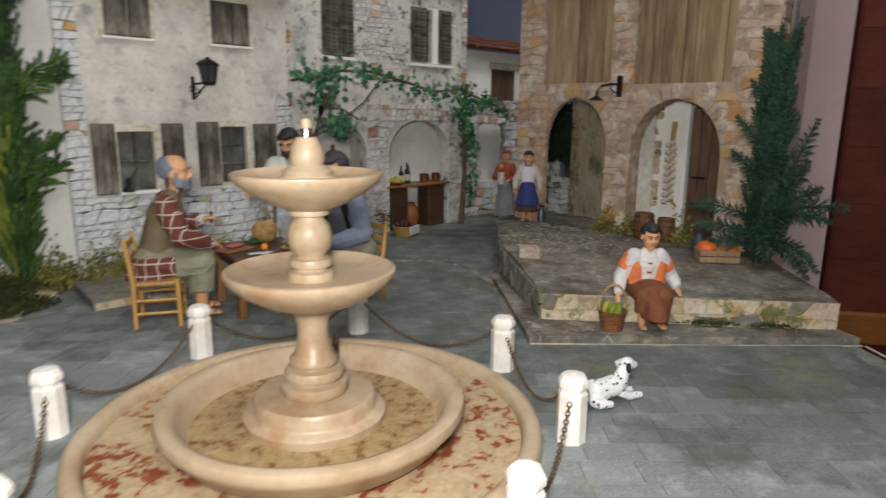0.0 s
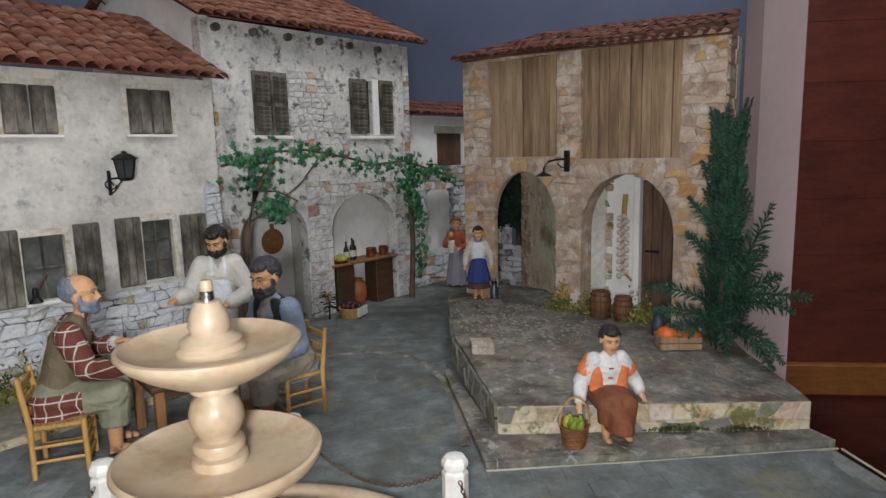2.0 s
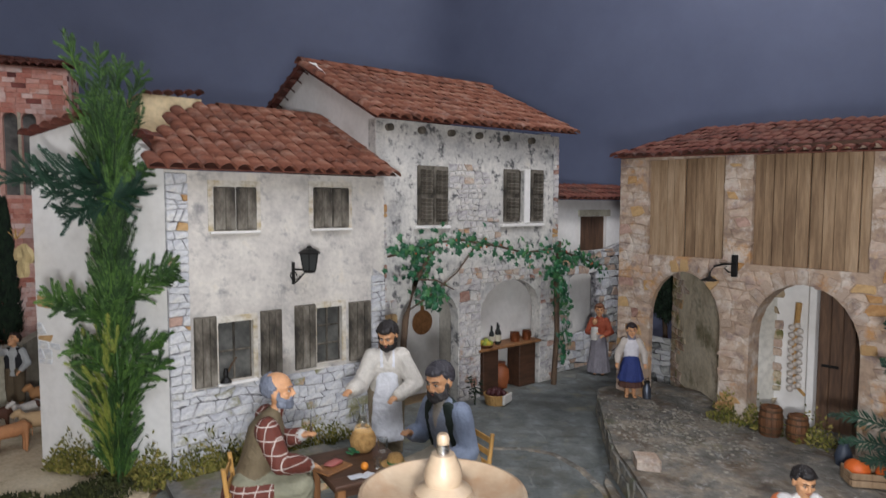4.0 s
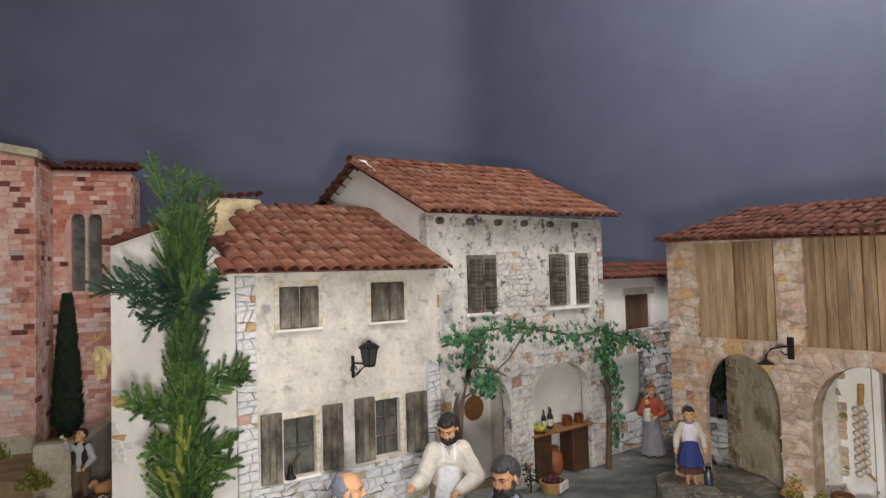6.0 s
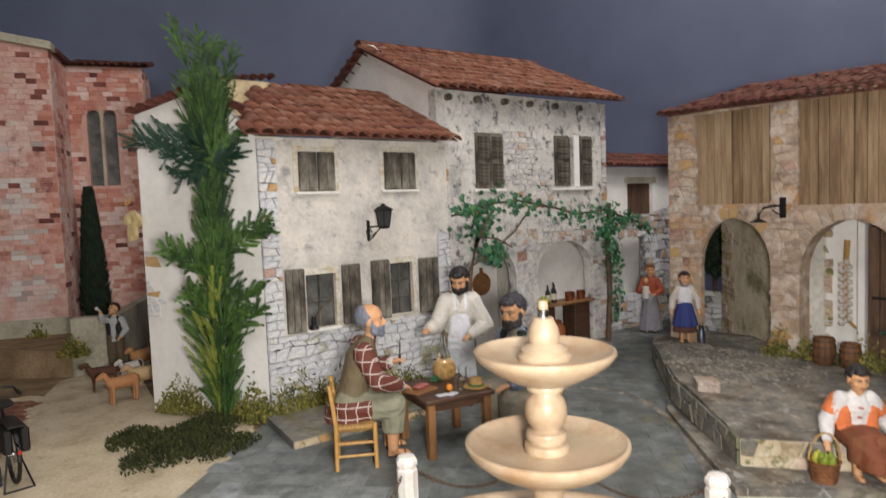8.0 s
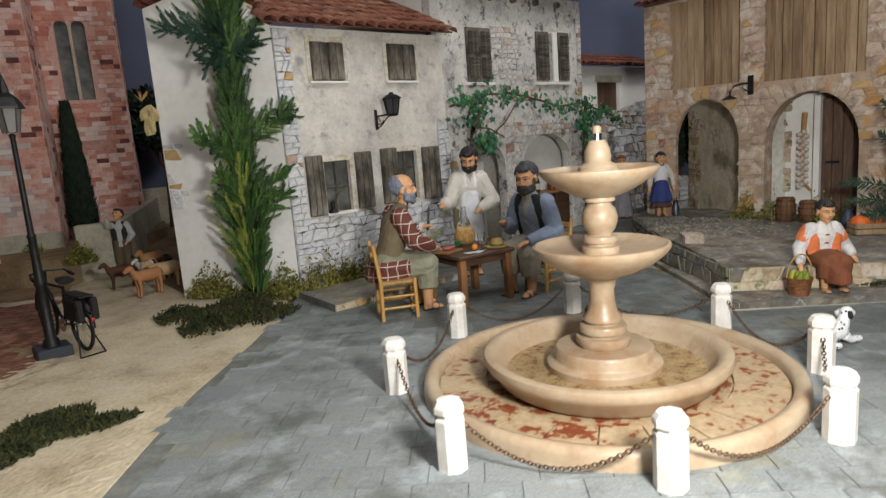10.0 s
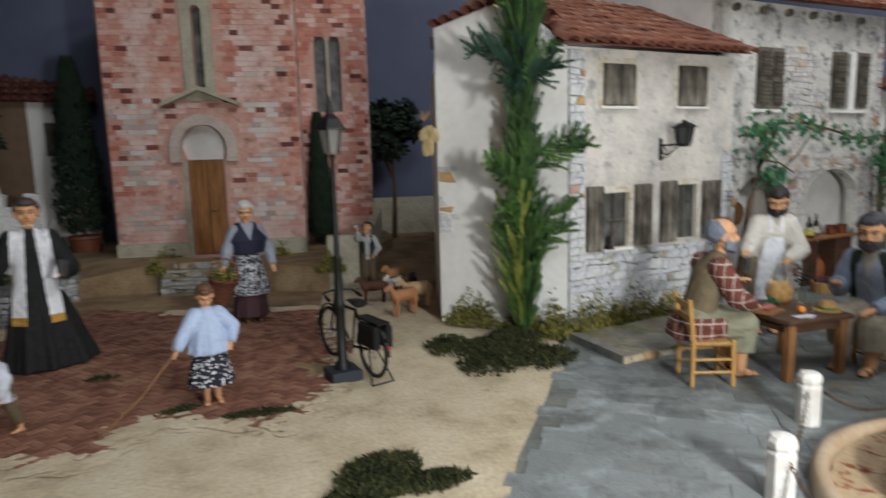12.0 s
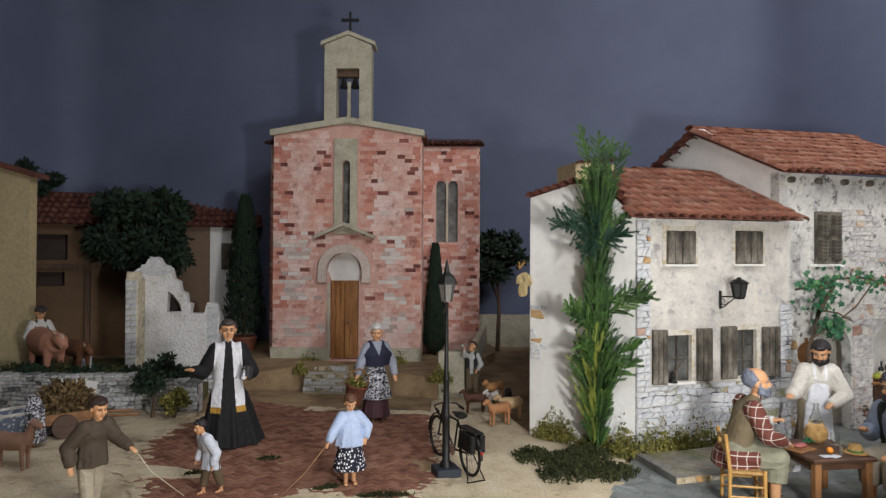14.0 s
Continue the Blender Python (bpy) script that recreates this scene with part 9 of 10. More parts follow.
four_legged(0.068, BUFF, "painted figurine of a buff sheep beside the gable", pose(-0.130, 0.590, 0.001, 0, 0, -70), neck=(0, -0.36, 0.98), belly=0.21)
four_legged(0.062, paint((40, 38, 40)), "painted figurine of a black goat", pose(-0.112, 0.500, 0.001, 0, 0, -20), neck=(0, -0.36, 1.0))
four_legged(0.185, paint((176, 124, 100)), "painted figurine of a red-brown cow with white patches", pose(-1.490, 1.03, 0.045, 0, 0, 34), neck=(0, -0.42, 0.80), belly=0.21, horns=HORN, patch=paint((214, 206, 196)))
four_legged(0.135, paint((112, 72, 46)), "painted figurine of a brown calf with a lowered head", pose(-1.435, 1.17, 0.04, 0, 0, 36), neck=(0, -0.42, 0.74), belly=0.19, horns=HORN)
four_legged(0.088, paint((158, 122, 102)), "painted figurine of a pale brown donkey", pose(-1.345, 0.270, 0.001, 0, 0, 70), neck=(0, -0.40, 1.14), belly=0.19)

# ---- street lamp, bicycle, posts ----
lamp = tagged(empty("street_lamp", pose(-0.467, -0.006, 0)), "black cast-iron street lamp on a square base", "lamp")
part("base", bm_box(-0.026, 0.026, -0.026, 0.026, 0.0, 0.018, 0.002), paint((44, 50, 60), "iron"), lamp)
part("column", bm_lathe([(0.0, 0.018), (0.014, 0.018), (0.012, 0.028), (0.0085, 0.032), (0.008, 0.120), (0.010, 0.124), (0.0075, 0.130), (0.0060, 0.20), (0.0075, 0.203), (0.0050, 0.208), (0.0038, 0.36), (0.0055, 0.365), (0.0, 0.368)], 12), MAT["iron"], lamp, smooth=True)
part("lantern_glass", bm_lathe([(0.0, 0.369), (0.011, 0.369), (0.0175, 0.405), (0.0, 0.405)], 6), paint((120, 116, 110), "glass"), lamp, "dusty lantern glass")
for k in range(6):
    a = k * math.pi / 3
    part("glazing_bar", bm_tube([(0.0115 * math.cos(a), 0.0115 * math.sin(a), 0.368), (0.0182 * math.cos(a), 0.0182 * math.sin(a), 0.406)], 0.0011, 5), MAT["iron"], lamp)
part("hood", bm_lathe([(0.0, 0.405), (0.0245, 0.405), (0.0245, 0.408), (0.016, 0.422), (0.007, 0.430), (0.005, 0.442), (0.0, 0.462)], 6), MAT["iron"], lamp)


def bicycle():
    b = tagged(empty("bicycle", pose(-0.436, 0.040, 0, 0, 0, 99) @ Matrix.Scale(1.24, 4)), "black old-fashioned bicycle on its stand", "bicycle")
    R = 0.036
    for x in (-0.062, 0.062):
        w = part("wheel", bm_lathe([(R - 0.0035, -0.0018), (R, -0.0022), (R + 0.0016, 0), (R, 0.0022), (R - 0.0035, 0.0018)], 36, closed=True), MAT["iron"], b, smooth=True, at=Matrix.Translation((x, 0, R + 0.004)) @ Matrix.Rotation(math.pi / 2, 4, "X"))
        part("hub", bm_lathe([(0.0, -0.006), (0.003, -0.006), (0.003, 0.006), (0.0, 0.006)], 10), MAT["steel"], w)
        for k in range(14):
            a = 2 * math.pi * k / 14
            part("spoke", bm_tube([(0.0025 * math.cos(a), 0.0025 * math.sin(a), 0), ((R - 0.003) * math.cos(a + 0.2), (R - 0.003) * math.sin(a + 0.2), 0)], 0.0003, 3), MAT["steel"], w)
        part("mudguard", bm_tube([(x + (R + 0.005) * math.cos(a), 0, R + 0.004 + (R + 0.005) * math.sin(a)) for a in (math.pi * k / 14 for k in range(15))], 0.0026, 6, None, 0, 0.5), MAT["iron"], b, smooth=True)
    tubes = [((-0.062, 0, 0.04), (-0.004, 0, 0.032)), ((-0.004, 0, 0.032), (-0.018, 0, 0.088)), ((-0.018, 0, 0.086), (0.044, 0, 0.086)), ((-0.004, 0, 0.032), (0.046, 0, 0.078)), ((-0.062, 0, 0.04), (-0.018, 0, 0.084)), ((0.062, 0, 0.04), (0.041, 0, 0.104))]
    for a, c in tubes:
        part("frame_tube", bm_tube([a, c], 0.0019, 6), MAT["iron"], b)
    part("handlebar", bm_tube([(0.020, -0.024, 0.100), (0.034, -0.022, 0.104), (0.040, 0, 0.106), (0.034, 0.022, 0.104), (0.020, 0.024, 0.100)], 0.0016, 6), MAT["iron"], b, "dark metal handlebar")
    for y in (-1, 1):
        part("grip", bm_tube([(0.022, y * 0.0238, 0.1005), (0.010, y * 0.025, 0.098)], 0.0026, 6), MAT["iron"], b)
        part("pannier", bm_box(-0.092, -0.046, y * 0.009 - 0.005, y * 0.009 + 0.005, 0.048, 0.078, 0.002), MAT["iron"], b, "black leather pannier")
        part("stand_leg", bm_tube([(-0.062, y * 0.006, 0.04), (-0.086, y * 0.016, 0.0)], 0.0012, 5), MAT["iron"], b)
    part("stand_foot", bm_tube([(-0.086, -0.016, 0.001), (-0.086, 0.016, 0.001)], 0.0012, 5), MAT["iron"], b)
    part("saddle", bm_tube([(-0.034, 0, 0.097), (-0.022, 0, 0.0985), (-0.008, 0, 0.098), (0.002, 0, 0.097)], [0.011, 0.010, 0.0055, 0.003], 10, None, 0, 0.45), MAT["iron"], b, "black leather saddle", smooth=True)
    part("rack", bm_box(-0.094, -0.034, -0.009, 0.009, 0.0805, 0.0825), MAT["iron"], b)
    part("crank", bm_lathe([(0.0, -0.001), (0.010, -0.001), (0.010, 0.001), (0.0, 0.001)], 18), MAT["steel"], b, at=Matrix.Translation((-0.004, 0.004, 0.032)) @ Matrix.Rotation(math.pi / 2, 4, "X"))
    part("reflector", bm_ball((-0.104, 0, 0.052), 0.0028, None, 0, 8, 5), paint((170, 40, 30), "glass"), b)


bicycle()
tagged(finish("gate_post", bm_box(-0.045, 0.045, -0.02, 0.02, -0.02, 0.150, 0.003), MAT["church_stone"], at=pose(-0.225, 0.715, 0, 0, 0, -25)), "pale stone gate post at the ramp", "post")
sheet("ramp_wall", [(-0.175, 0.71), (-0.155, 0.69), (0.18, 1.45), (0.16, 1.46)], -0.02, [0.150, 0.150, 0.165, 0.165], MAT["church_stone"], "grey stone side wall of the ramp", "wall")
sheet("ramp", [(-0.155, 0.695), (0.20, 0.62), (0.55, 1.38), (0.18, 1.45)], -0.02, [0.0, 0.0, 0.06, 0.06], MAT["earth"], "trodden earth ramp beside the church")
sheet("wall_orchard", [(0.03, 1.44), (0.45, 1.32), (0.46, 1.35), (0.04, 1.47)], -0.02, 0.20, MAT["church_stone"], "pale stone wall behind the ramp", "wall")
# hanging shirt and rope on the far edge of the gable wall
straw = tagged(empty("straw_dummy", pose(-0.182, 0.232, 0.345)), "straw bundle in pale cloth hanging on the gable", "bundle")
shirt = bm_panel([(-0.014, -0.006), (0.014, 0.0), (0.016, 0.042), (0.030, 0.040), (0.034, 0.056), (0.018, 0.080), (0.006, 0.086), (-0.006, 0.085), (-0.020, 0.078), (-0.034, 0.050), (-0.027, 0.038), (-0.016, 0.044)], 0.010)
bmesh.ops.subdivide_edges(shirt, edges=shirt.edges, cuts=2, use_grid_fill=True)
rough_up(shirt, 0.006, 55)
part("cloth", shirt, paint((206, 184, 134)), straw, "pale yellow cloth shirt", at=pose(-0.012, -0.010, 0.018, 0, 8, -60) @ Matrix.Scale(0.72, 4))
for k in range(14):
    part("straw", bm_tube([(-0.016, -0.010, 0.088), (-0.016 + rng.uniform(-0.016, 0.016), -0.010 + rng.uniform(-0.010, 0.010), 0.100 + rng.uniform(0, 0.012))], [0.001, 0.0005], 4), MAT["rush"], straw)

# ---- houses, ruin, walls and trees behind the churchyard ----
left_house = tagged(empty("house", pose(-1.606, 1.216, 0.0, 0, 0, 163)), "tall beige plastered house at the edge of the village", "house")
part("wall", bm_panel([(0, -0.02), (0.75, -0.02), (0.75, 0.95), (0.0, 0.735)], 0.04), MAT["plaster_beige"], left_house, at=Matrix(((1, 0, 0, 0), (0, -1, 0, 0), (0, 0, 1, 0), (0, 0, 0, 1))))
part("roof", bm_prism([(-0.03, -0.06), (0.76, -0.06), (0.76, 0.02), (-0.03, 0.02)], [0.728, 0.955, 0.955, 0.728], [0.745, 0.972, 0.972, 0.745]), MAT["tile_dark"], left_house)
far = tagged(empty("farmhouse", pose(-1.95, 1.74, 0.0, 0, 0, 2)), "long ochre farmhouse with a brown tiled roof", "house")
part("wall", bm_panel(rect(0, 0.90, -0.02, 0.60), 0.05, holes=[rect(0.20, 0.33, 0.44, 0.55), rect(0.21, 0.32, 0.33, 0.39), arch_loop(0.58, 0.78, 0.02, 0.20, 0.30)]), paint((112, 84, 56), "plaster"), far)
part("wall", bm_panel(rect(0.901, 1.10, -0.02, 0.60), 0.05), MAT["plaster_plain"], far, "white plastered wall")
# darker sheet closes the openings from behind, coloured for the shade inside
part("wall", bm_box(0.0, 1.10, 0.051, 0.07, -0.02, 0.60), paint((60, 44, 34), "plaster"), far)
part("gallery_post", bm_box(0.135, 0.155, -0.02, -0.001, 0.0, 0.58), MAT["door_wood"], far)
part("gallery_post", bm_box(0.40, 0.42, -0.02, -0.001, 0.0, 0.58), MAT["door_wood"], far)
part("gallery_beam", bm_box(0.0, 0.56, -0.022, -0.002, 0.405, 0.425), MAT["door_wood"], far)
part("shutter", bm_box(0.95, 1.0, -0.008, -0.001, 0.40, 0.52), MAT["shutter"], far)
tiled_roof(far, (-0.03, -0.04, 0.595), (1, 0, 0), (0, 0.30, 0.16), 1.16, 0.34, TILE_DARK, MAT["tile_dark"], 33, label="brown tiled roof", row=0.055, step=0.030)
ruin = tagged(empty("ruin", pose(-1.285, 1.285, 0.03, 0, 0, -8)), "white ruined stone wall with a broken arch", "ruin")
outline = [(0, 0), (0.30, 0), (0.305, 0.20), (0.295, 0.25), (0.26, 0.255), (0.25, 0.215), (0.20, 0.215), (0.205, 0.25), (0.19, 0.255), (0.185, 0.29), (0.165, 0.30), (0.16, 0.335), (0.14, 0.345), (0.13, 0.385), (0.10, 0.40), (0.085, 0.425), (0.05, 0.42), (0.04, 0.40), (-0.02, 0.36), (-0.03, 0.335), (0.0, 0.325)]
part("wall", bm_panel(outline, 0.045, holes=[[(0.115, 0.22), (0.17, 0.22), (0.165, 0.25), (0.14, 0.285), (0.12, 0.30)]]), stuff_mat("flaking_ruin_plaster", [(0.26, srgb(176, 168, 156)), (0.42, srgb(226, 223, 220)), (0.7, srgb(242, 241, 240))], 22, 0.92, 0.8, 120, bump_dist=0.006), ruin)
pillar = bm_box(-0.004, 0.040, -0.085, -0.001, 0.0, 0.350, 0.004)
bm_box(-0.004, 0.030, -0.070, -0.004, 0.3505, 0.372, 0.006, bm=pillar)
rough_up(pillar, 0.004, 40)
part("pillar", pillar, MAT["lime_rough"], ruin, "weathered beige side pillar")
lay_stones(ruin, Matrix.Translation((0, -0.086, 0)), -0.002, 0.038, 0.0, 0.345, 0.024, ["stone_white"], 74, proud=0.004)
lay_stones(ruin, Matrix.Identity(4), 0.0, 0.25, 0.22, 0.43, 0.022, ["stone_white"], 71, keep=lambda x, z: inside(outline, x, z) and (x < 0.03 or z > 0.36) and not (0.105 < x < 0.18 and 0.21 < z < 0.31), proud=0.004)
lay_stones(ruin, Matrix.Identity(4), 0.0, 0.03, 0.0, 0.22, 0.026, ["stone_white"], 72, proud=0.003)
lay_stones(ruin, Matrix.Identity(4), 0.26, 0.302, 0.0, 0.25, 0.022, ["stone_white"], 73, proud=0.003)


def dry_wall(a, b, h, thick, label, seed, size=0.015):
    a, b = Vector((*a, 0)), Vector((*b, 0))
    d = (b - a).normalized()
    n = Vector((d.y, -d.x, 0))
    if n.y > 0:
        n = -n
    m = axes_at(a, (d.x, d.y), (n.x, n.y))
    L = (b - a).length
    w = tagged(finish("wall_dry", bm_box(0, L, 0.002, thick, -0.03, h - 0.01), MAT["mortar_dark"], at=m), label, "wall", kind="structure")
    lay_stones(w, Matrix.Translation((0, 0.002, 0)), 0, L, 0.0, h, size, ["stone_grey", "stone_white"], seed, proud=0.007, gap=0.24)
    r = random.Random(seed + 1)
    x = 0.0
    while x < L:
        s = r.uniform(0.02, 0.045)
        put_piece("stone", r.choice(STONES["stone_grey"]), w, Matrix.Translation((x + s / 2, thick * 0.5, h - 0.004)) @ Matrix.Rotation(r.uniform(-0.2, 0.2), 4, "Z") @ Matrix.Diagonal((s, thick * 1.1, r.uniform(0.014, 0.028), 1)))
        x += s
    return w


patched = dry_wall((-1.62, 0.93), (-1.20, 0.80), 0.10, 0.04, "low dry stone wall with a patch of white plaster", 81)
daub = bm_panel([(0.185, 0.072), (0.215, 0.092), (0.245, 0.070), (0.285, 0.090), (0.330, 0.082), (0.322, 0.045), (0.296, 0.020), (0.262, 0.006), (0.228, 0.012), (0.214, 0.040)], 0.010)
rough_up(daub, 0.003, 60)
part("plaster_patch", daub, MAT["plaster_plain"], patched, "flaking white plaster", at=Matrix.Translation((0, -0.0085, 0)))
dry_wall((-1.20, 0.80), (-1.02, 0.74), 0.085, 0.04, "low dry stone wall round the meadow", 83)
dry_wall((-1.02, 0.98), (-0.90, 0.97), 0.06, 0.04, "low dry stone wall by the church terrace", 85)
sheet("meadow", [(-2.3, 0.97), (-1.64, 0.965), (-1.19, 0.84), (-1.02, 0.80), (-1.0, 1.0), (-1.15, 1.5), (-2.2, 1.6)], -0.02, [0.04, 0.05, 0.05, 0.04, 0.04, 0.05, 0.05], stuff_mat("meadow_grass", [(0.3, srgb(52, 54, 26)), (0.55, srgb(86, 84, 44)), (0.7, srgb(116, 100, 62))], 14, 0.95, 0.8, 120), "dark green meadow behind the dry wall")
moss_patch("grass", "short dark grass on the meadow", [(-1.35, 0.98, 0.25, 0.10, -0.25), (-1.5, 1.1, 0.15, 0.1, 0)], 14, MAT["moss"], 0.02, 1600, 0.012).location.z = 0.045
moss_patch("weeds", "tufts of weeds at the church steps", [(-0.70, 0.96, 0.02, 0.03, 0), (-0.66, 1.10, 0.05, 0.012, -0.3), (-0.33, 1.02, 0.03, 0.014, -0.3), (-0.27, 0.70, 0.03, 0.04, 0.4)], 15, MAT["weed"], 0.05, 420, 0.012).location.z = 0.05
moss_patch("weeds", "dry tufts on the brick yard", [(-0.62, -0.09, 0.05, 0.012, -0.2), (-0.72, -0.02, 0.03, 0.010, 0.2), (-0.83, 0.20, 0.025, 0.010, 0), (-0.98, 0.14, 0.02, 0.01, 0.3), (-0.98, 0.62, 0.02, 0.01, 0)], 16, MAT["moss"], 0.008, 500, 0.006)
garden_tree((-1.30, 1.58, 0.05), 0.23, 0.50, "round dark green garden tree", 22, 26, "cypress", 0.03, 240)
garden_tree((-1.135, 0.68, 0.0), 0.075, 0.13, "small grey-green bush by the dry wall", 23, 10, "cypress", 0.014, 150)
garden_tree((-1.075, 0.66, 0.0), 0.05, 0.05, "low yellow-green shrub by the dry wall", 24, 8, "weed", 0.012, 120)
garden_tree((0.17, 1.30, 0.05), 0.14, 0.42, "dark tree behind the white house", 25, 16, "cypress", 0.026, 170)
garden_tree((0.06, 1.42, 0.05), 0.085, 0.30, "dark bush beside the church", 26, 9, "cypress", 0.024, 150)
garden_tree((-1.80, 1.95, 0.05), 0.11, 0.74, "dark tree behind the farmhouse roof", 27, 10, "cypress", 0.026, 130)
cypress((-0.895, 1.53, 0.04), 0.66, 0.085, "tall dark cypress in a terracotta pot beside the church", 41, True)
cypress((-0.155, 1.165, 0.06), 0.43, 0.040, "slim dark cypress against the church wall", 42)
# ivy and low bushes over the dry wall
hedge = tagged(empty("hedge", pose(0, 0, 0)), "low dark green hedge growing over the dry wall", "hedge")
hr = random.Random(61)
for k in range(11):
    f = k / 10
    hb = bmesh.new()
    leafy_mass(hb, hr, (0, 0, 0), (0.046, 0.030, hr.uniform(0.026, 0.044)), 520, 0.011)
    part("foliage", hb, MAT["cypress"] if k % 3 else MAT["moss"], hedge, at=pose(-1.57 + 0.50 * f, 0.955 - 0.155 * f + hr.uniform(-0.01, 0.01), 0.098 - 0.012 * f + hr.uniform(-0.006, 0.010)))
# cart with hay, white boundary stone
cart = tagged(empty("hay_cart", pose(-1.325, 0.56, 0.0, 0, 0, 25)), "small wooden hand cart heaped with brown hay", "cart")
part("bed", bm_box(-0.07, 0.07, -0.04, 0.04, 0.035, 0.042, 0.001), MAT["leg_wood"], cart)
for y in (-1, 1):
    part("side_board", bm_box(-0.07, 0.07, y * 0.04 - 0.002, y * 0.04 + 0.002, 0.043, 0.062), MAT["leg_wood"], cart)
    part("shaft", bm_tube([(0.06, y * 0.03, 0.04), (0.17, y * 0.028, 0.030)], 0.004, 6), MAT["leg_wood"], cart)
    part("wheel", bm_lathe([(0.0, -0.003), (0.03, -0.003), (0.03, 0.003), (0.0, 0.003)], 18), MAT["dark_wood"], cart, at=Matrix.Translation((-0.01, y * 0.05, 0.03)) @ Matrix.Rotation(math.pi / 2, 4, "X"))
hay = bmesh.new()
leafy_mass(hay, random.Random(51), (0, 0, 0.085), (0.075, 0.045, 0.058), 2400, 0.014)
tagged(part("hay", hay, stuff_mat("brown_hay", two(srgb(84, 66, 42), srgb(134, 110, 72)), 60, 0.9, 0.3, 200, vary=0.4, island=True), cart, "brown dry hay"), kind="stuff")
trough = tagged(empty("trough", pose(-1.435, 0.560, 0.0, 0, 0, 28)), "open wooden trough with a pale rim and speckled side", "trough")
for y in (-1, 1):
    part("side_board", bm_box(-0.075, 0.075, y * 0.042 - 0.004, y * 0.042 + 0.004, 0.004, 0.062, 0.001), pattern_mat("blue_and_white_speckled_board", srgb(120, 130, 150), srgb(206, 208, 212), "dots", 130), trough)
    part("rim", bm_box(-0.080, 0.080, y * 0.042 - 0.006, y * 0.042 + 0.006, 0.0622, 0.068, 0.001), MAT["bollard"], trough, "pale rim board")
    part("end_board", bm_box(y * 0.075 - 0.003, y * 0.075 + 0.003, -0.0378, 0.0378, 0.004, 0.060, 0.001), MAT["leg_wood"], trough)
part("bottom", bm_box(-0.0718, 0.0718, -0.0378, 0.0378, 0.004, 0.010), MAT["dark_wood"], trough)
cloth = tagged(empty("cloth_on_stake", pose(-1.365, 0.452, 0.0)), "black and white patterned cloth hung over a stake", "cloth")
part("stake", bm_tube([(0, 0, 0), (0, 0, 0.120)], [0.004, 0.003], 6), MAT["leg_wood"], cloth)
hang = bm_lathe([(0.0, 0.122), (0.012, 0.120), (0.018, 0.090), (0.022, 0.040), (0.024, 0.012), (0.021, 0.012), (0.015, 0.090), (0.0, 0.117)], 28)
rough_up(hang, 0.006, 60)
part("drape", hang, FLORAL, cloth, smooth=True)
ms = bm_box(-0.022, 0.022, -0.012, 0.012, 0, 0.07, 0.006)
rough_up(ms, 0.003, 60)
tagged(finish("boundary_stone", ms, MAT["stone_white"], at=pose(-1.44, 1.26, 0.04)), "small white boundary stone in the meadow", "stone")


# ---- pieces of paving, yard and church, last ----
def slab_mesh(seed, mat):
    r = random.Random(seed)
    bm = bm_box(-0.5, 0.5, -0.5, 0.5, -1.0, 0.0)
    for v in bm.verts:
        v.co.x *= 1 - r.uniform(0, 0.012)
        v.co.y *= 1 - r.uniform(0, 0.012)
        if v.co.z > -0.5:
            v.co.z += r.uniform(-0.07, 0.07)
    me = bpy.data.meshes.new("slab")
    bmesh.ops.recalc_face_normals(bm, faces=bm.faces)
    bm.to_mesh(me)
    bm.free()
    me.materials.append(mat)
    return me


SLABS = [slab_mesh(s, MAT["slab"]) for s in range(6)]
MID_SLABS = [slab_mesh(s, MAT["slab_mid"]) for s in range(6)]
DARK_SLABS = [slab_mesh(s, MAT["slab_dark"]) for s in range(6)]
r = random.Random(91)
rests, made = [bmesh.new(), bmesh.new(), bmesh.new()], 0
turn = Matrix.Rotation(radians(-44), 4, "Z")
v = -2.0
while v < 2.0:
    h = r.uniform(0.030, 0.039)
    u = -2.0 + r.uniform(0, 0.05)
    while u < 2.0:
        w = r.uniform(0.040, 0.066)
        c = turn @ Vector((u + w / 2, v + h / 2, 0))
        if all(inside(PLAZA, (c + turn @ Vector((sx * w * 0.2, sy * h * 0.2, 0))).x, (c + turn @ Vector((sx * w * 0.2, sy * h * 0.2, 0))).y) for sx in (-1, 1) for sy in (-1, 1)) and math.hypot(c.x - 0.004, c.y + 0.763) > 0.205 and not inside(TERRACE, c.x, c.y) and not (c.y > 0.02):
            m = Matrix.Translation((c.x, c.y, 0.0)) @ turn @ Matrix.Diagonal((w - 0.0007, h - 0.0007, 0.0030, 1))
            # tone steps darker towards the terrace: slab paint, partly torch falloff put in
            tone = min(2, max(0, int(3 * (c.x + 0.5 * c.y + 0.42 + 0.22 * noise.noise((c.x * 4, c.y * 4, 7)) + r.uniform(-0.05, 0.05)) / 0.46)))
            if made < 300 and c.x < 0.62 and -1.20 < c.y < -0.30:
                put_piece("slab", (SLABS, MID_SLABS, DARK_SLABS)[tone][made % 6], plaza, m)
                made += 1
            else:
                q = [m @ Vector(p) for p in ((-0.5, -0.5, 0), (0.5, -0.5, 0), (0.5, 0.5, 0), (-0.5, 0.5, 0))]
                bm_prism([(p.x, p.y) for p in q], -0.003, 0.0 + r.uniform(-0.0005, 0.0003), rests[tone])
        u += w
    v += h
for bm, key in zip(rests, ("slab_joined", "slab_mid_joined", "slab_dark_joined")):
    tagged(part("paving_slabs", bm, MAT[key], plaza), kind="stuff")

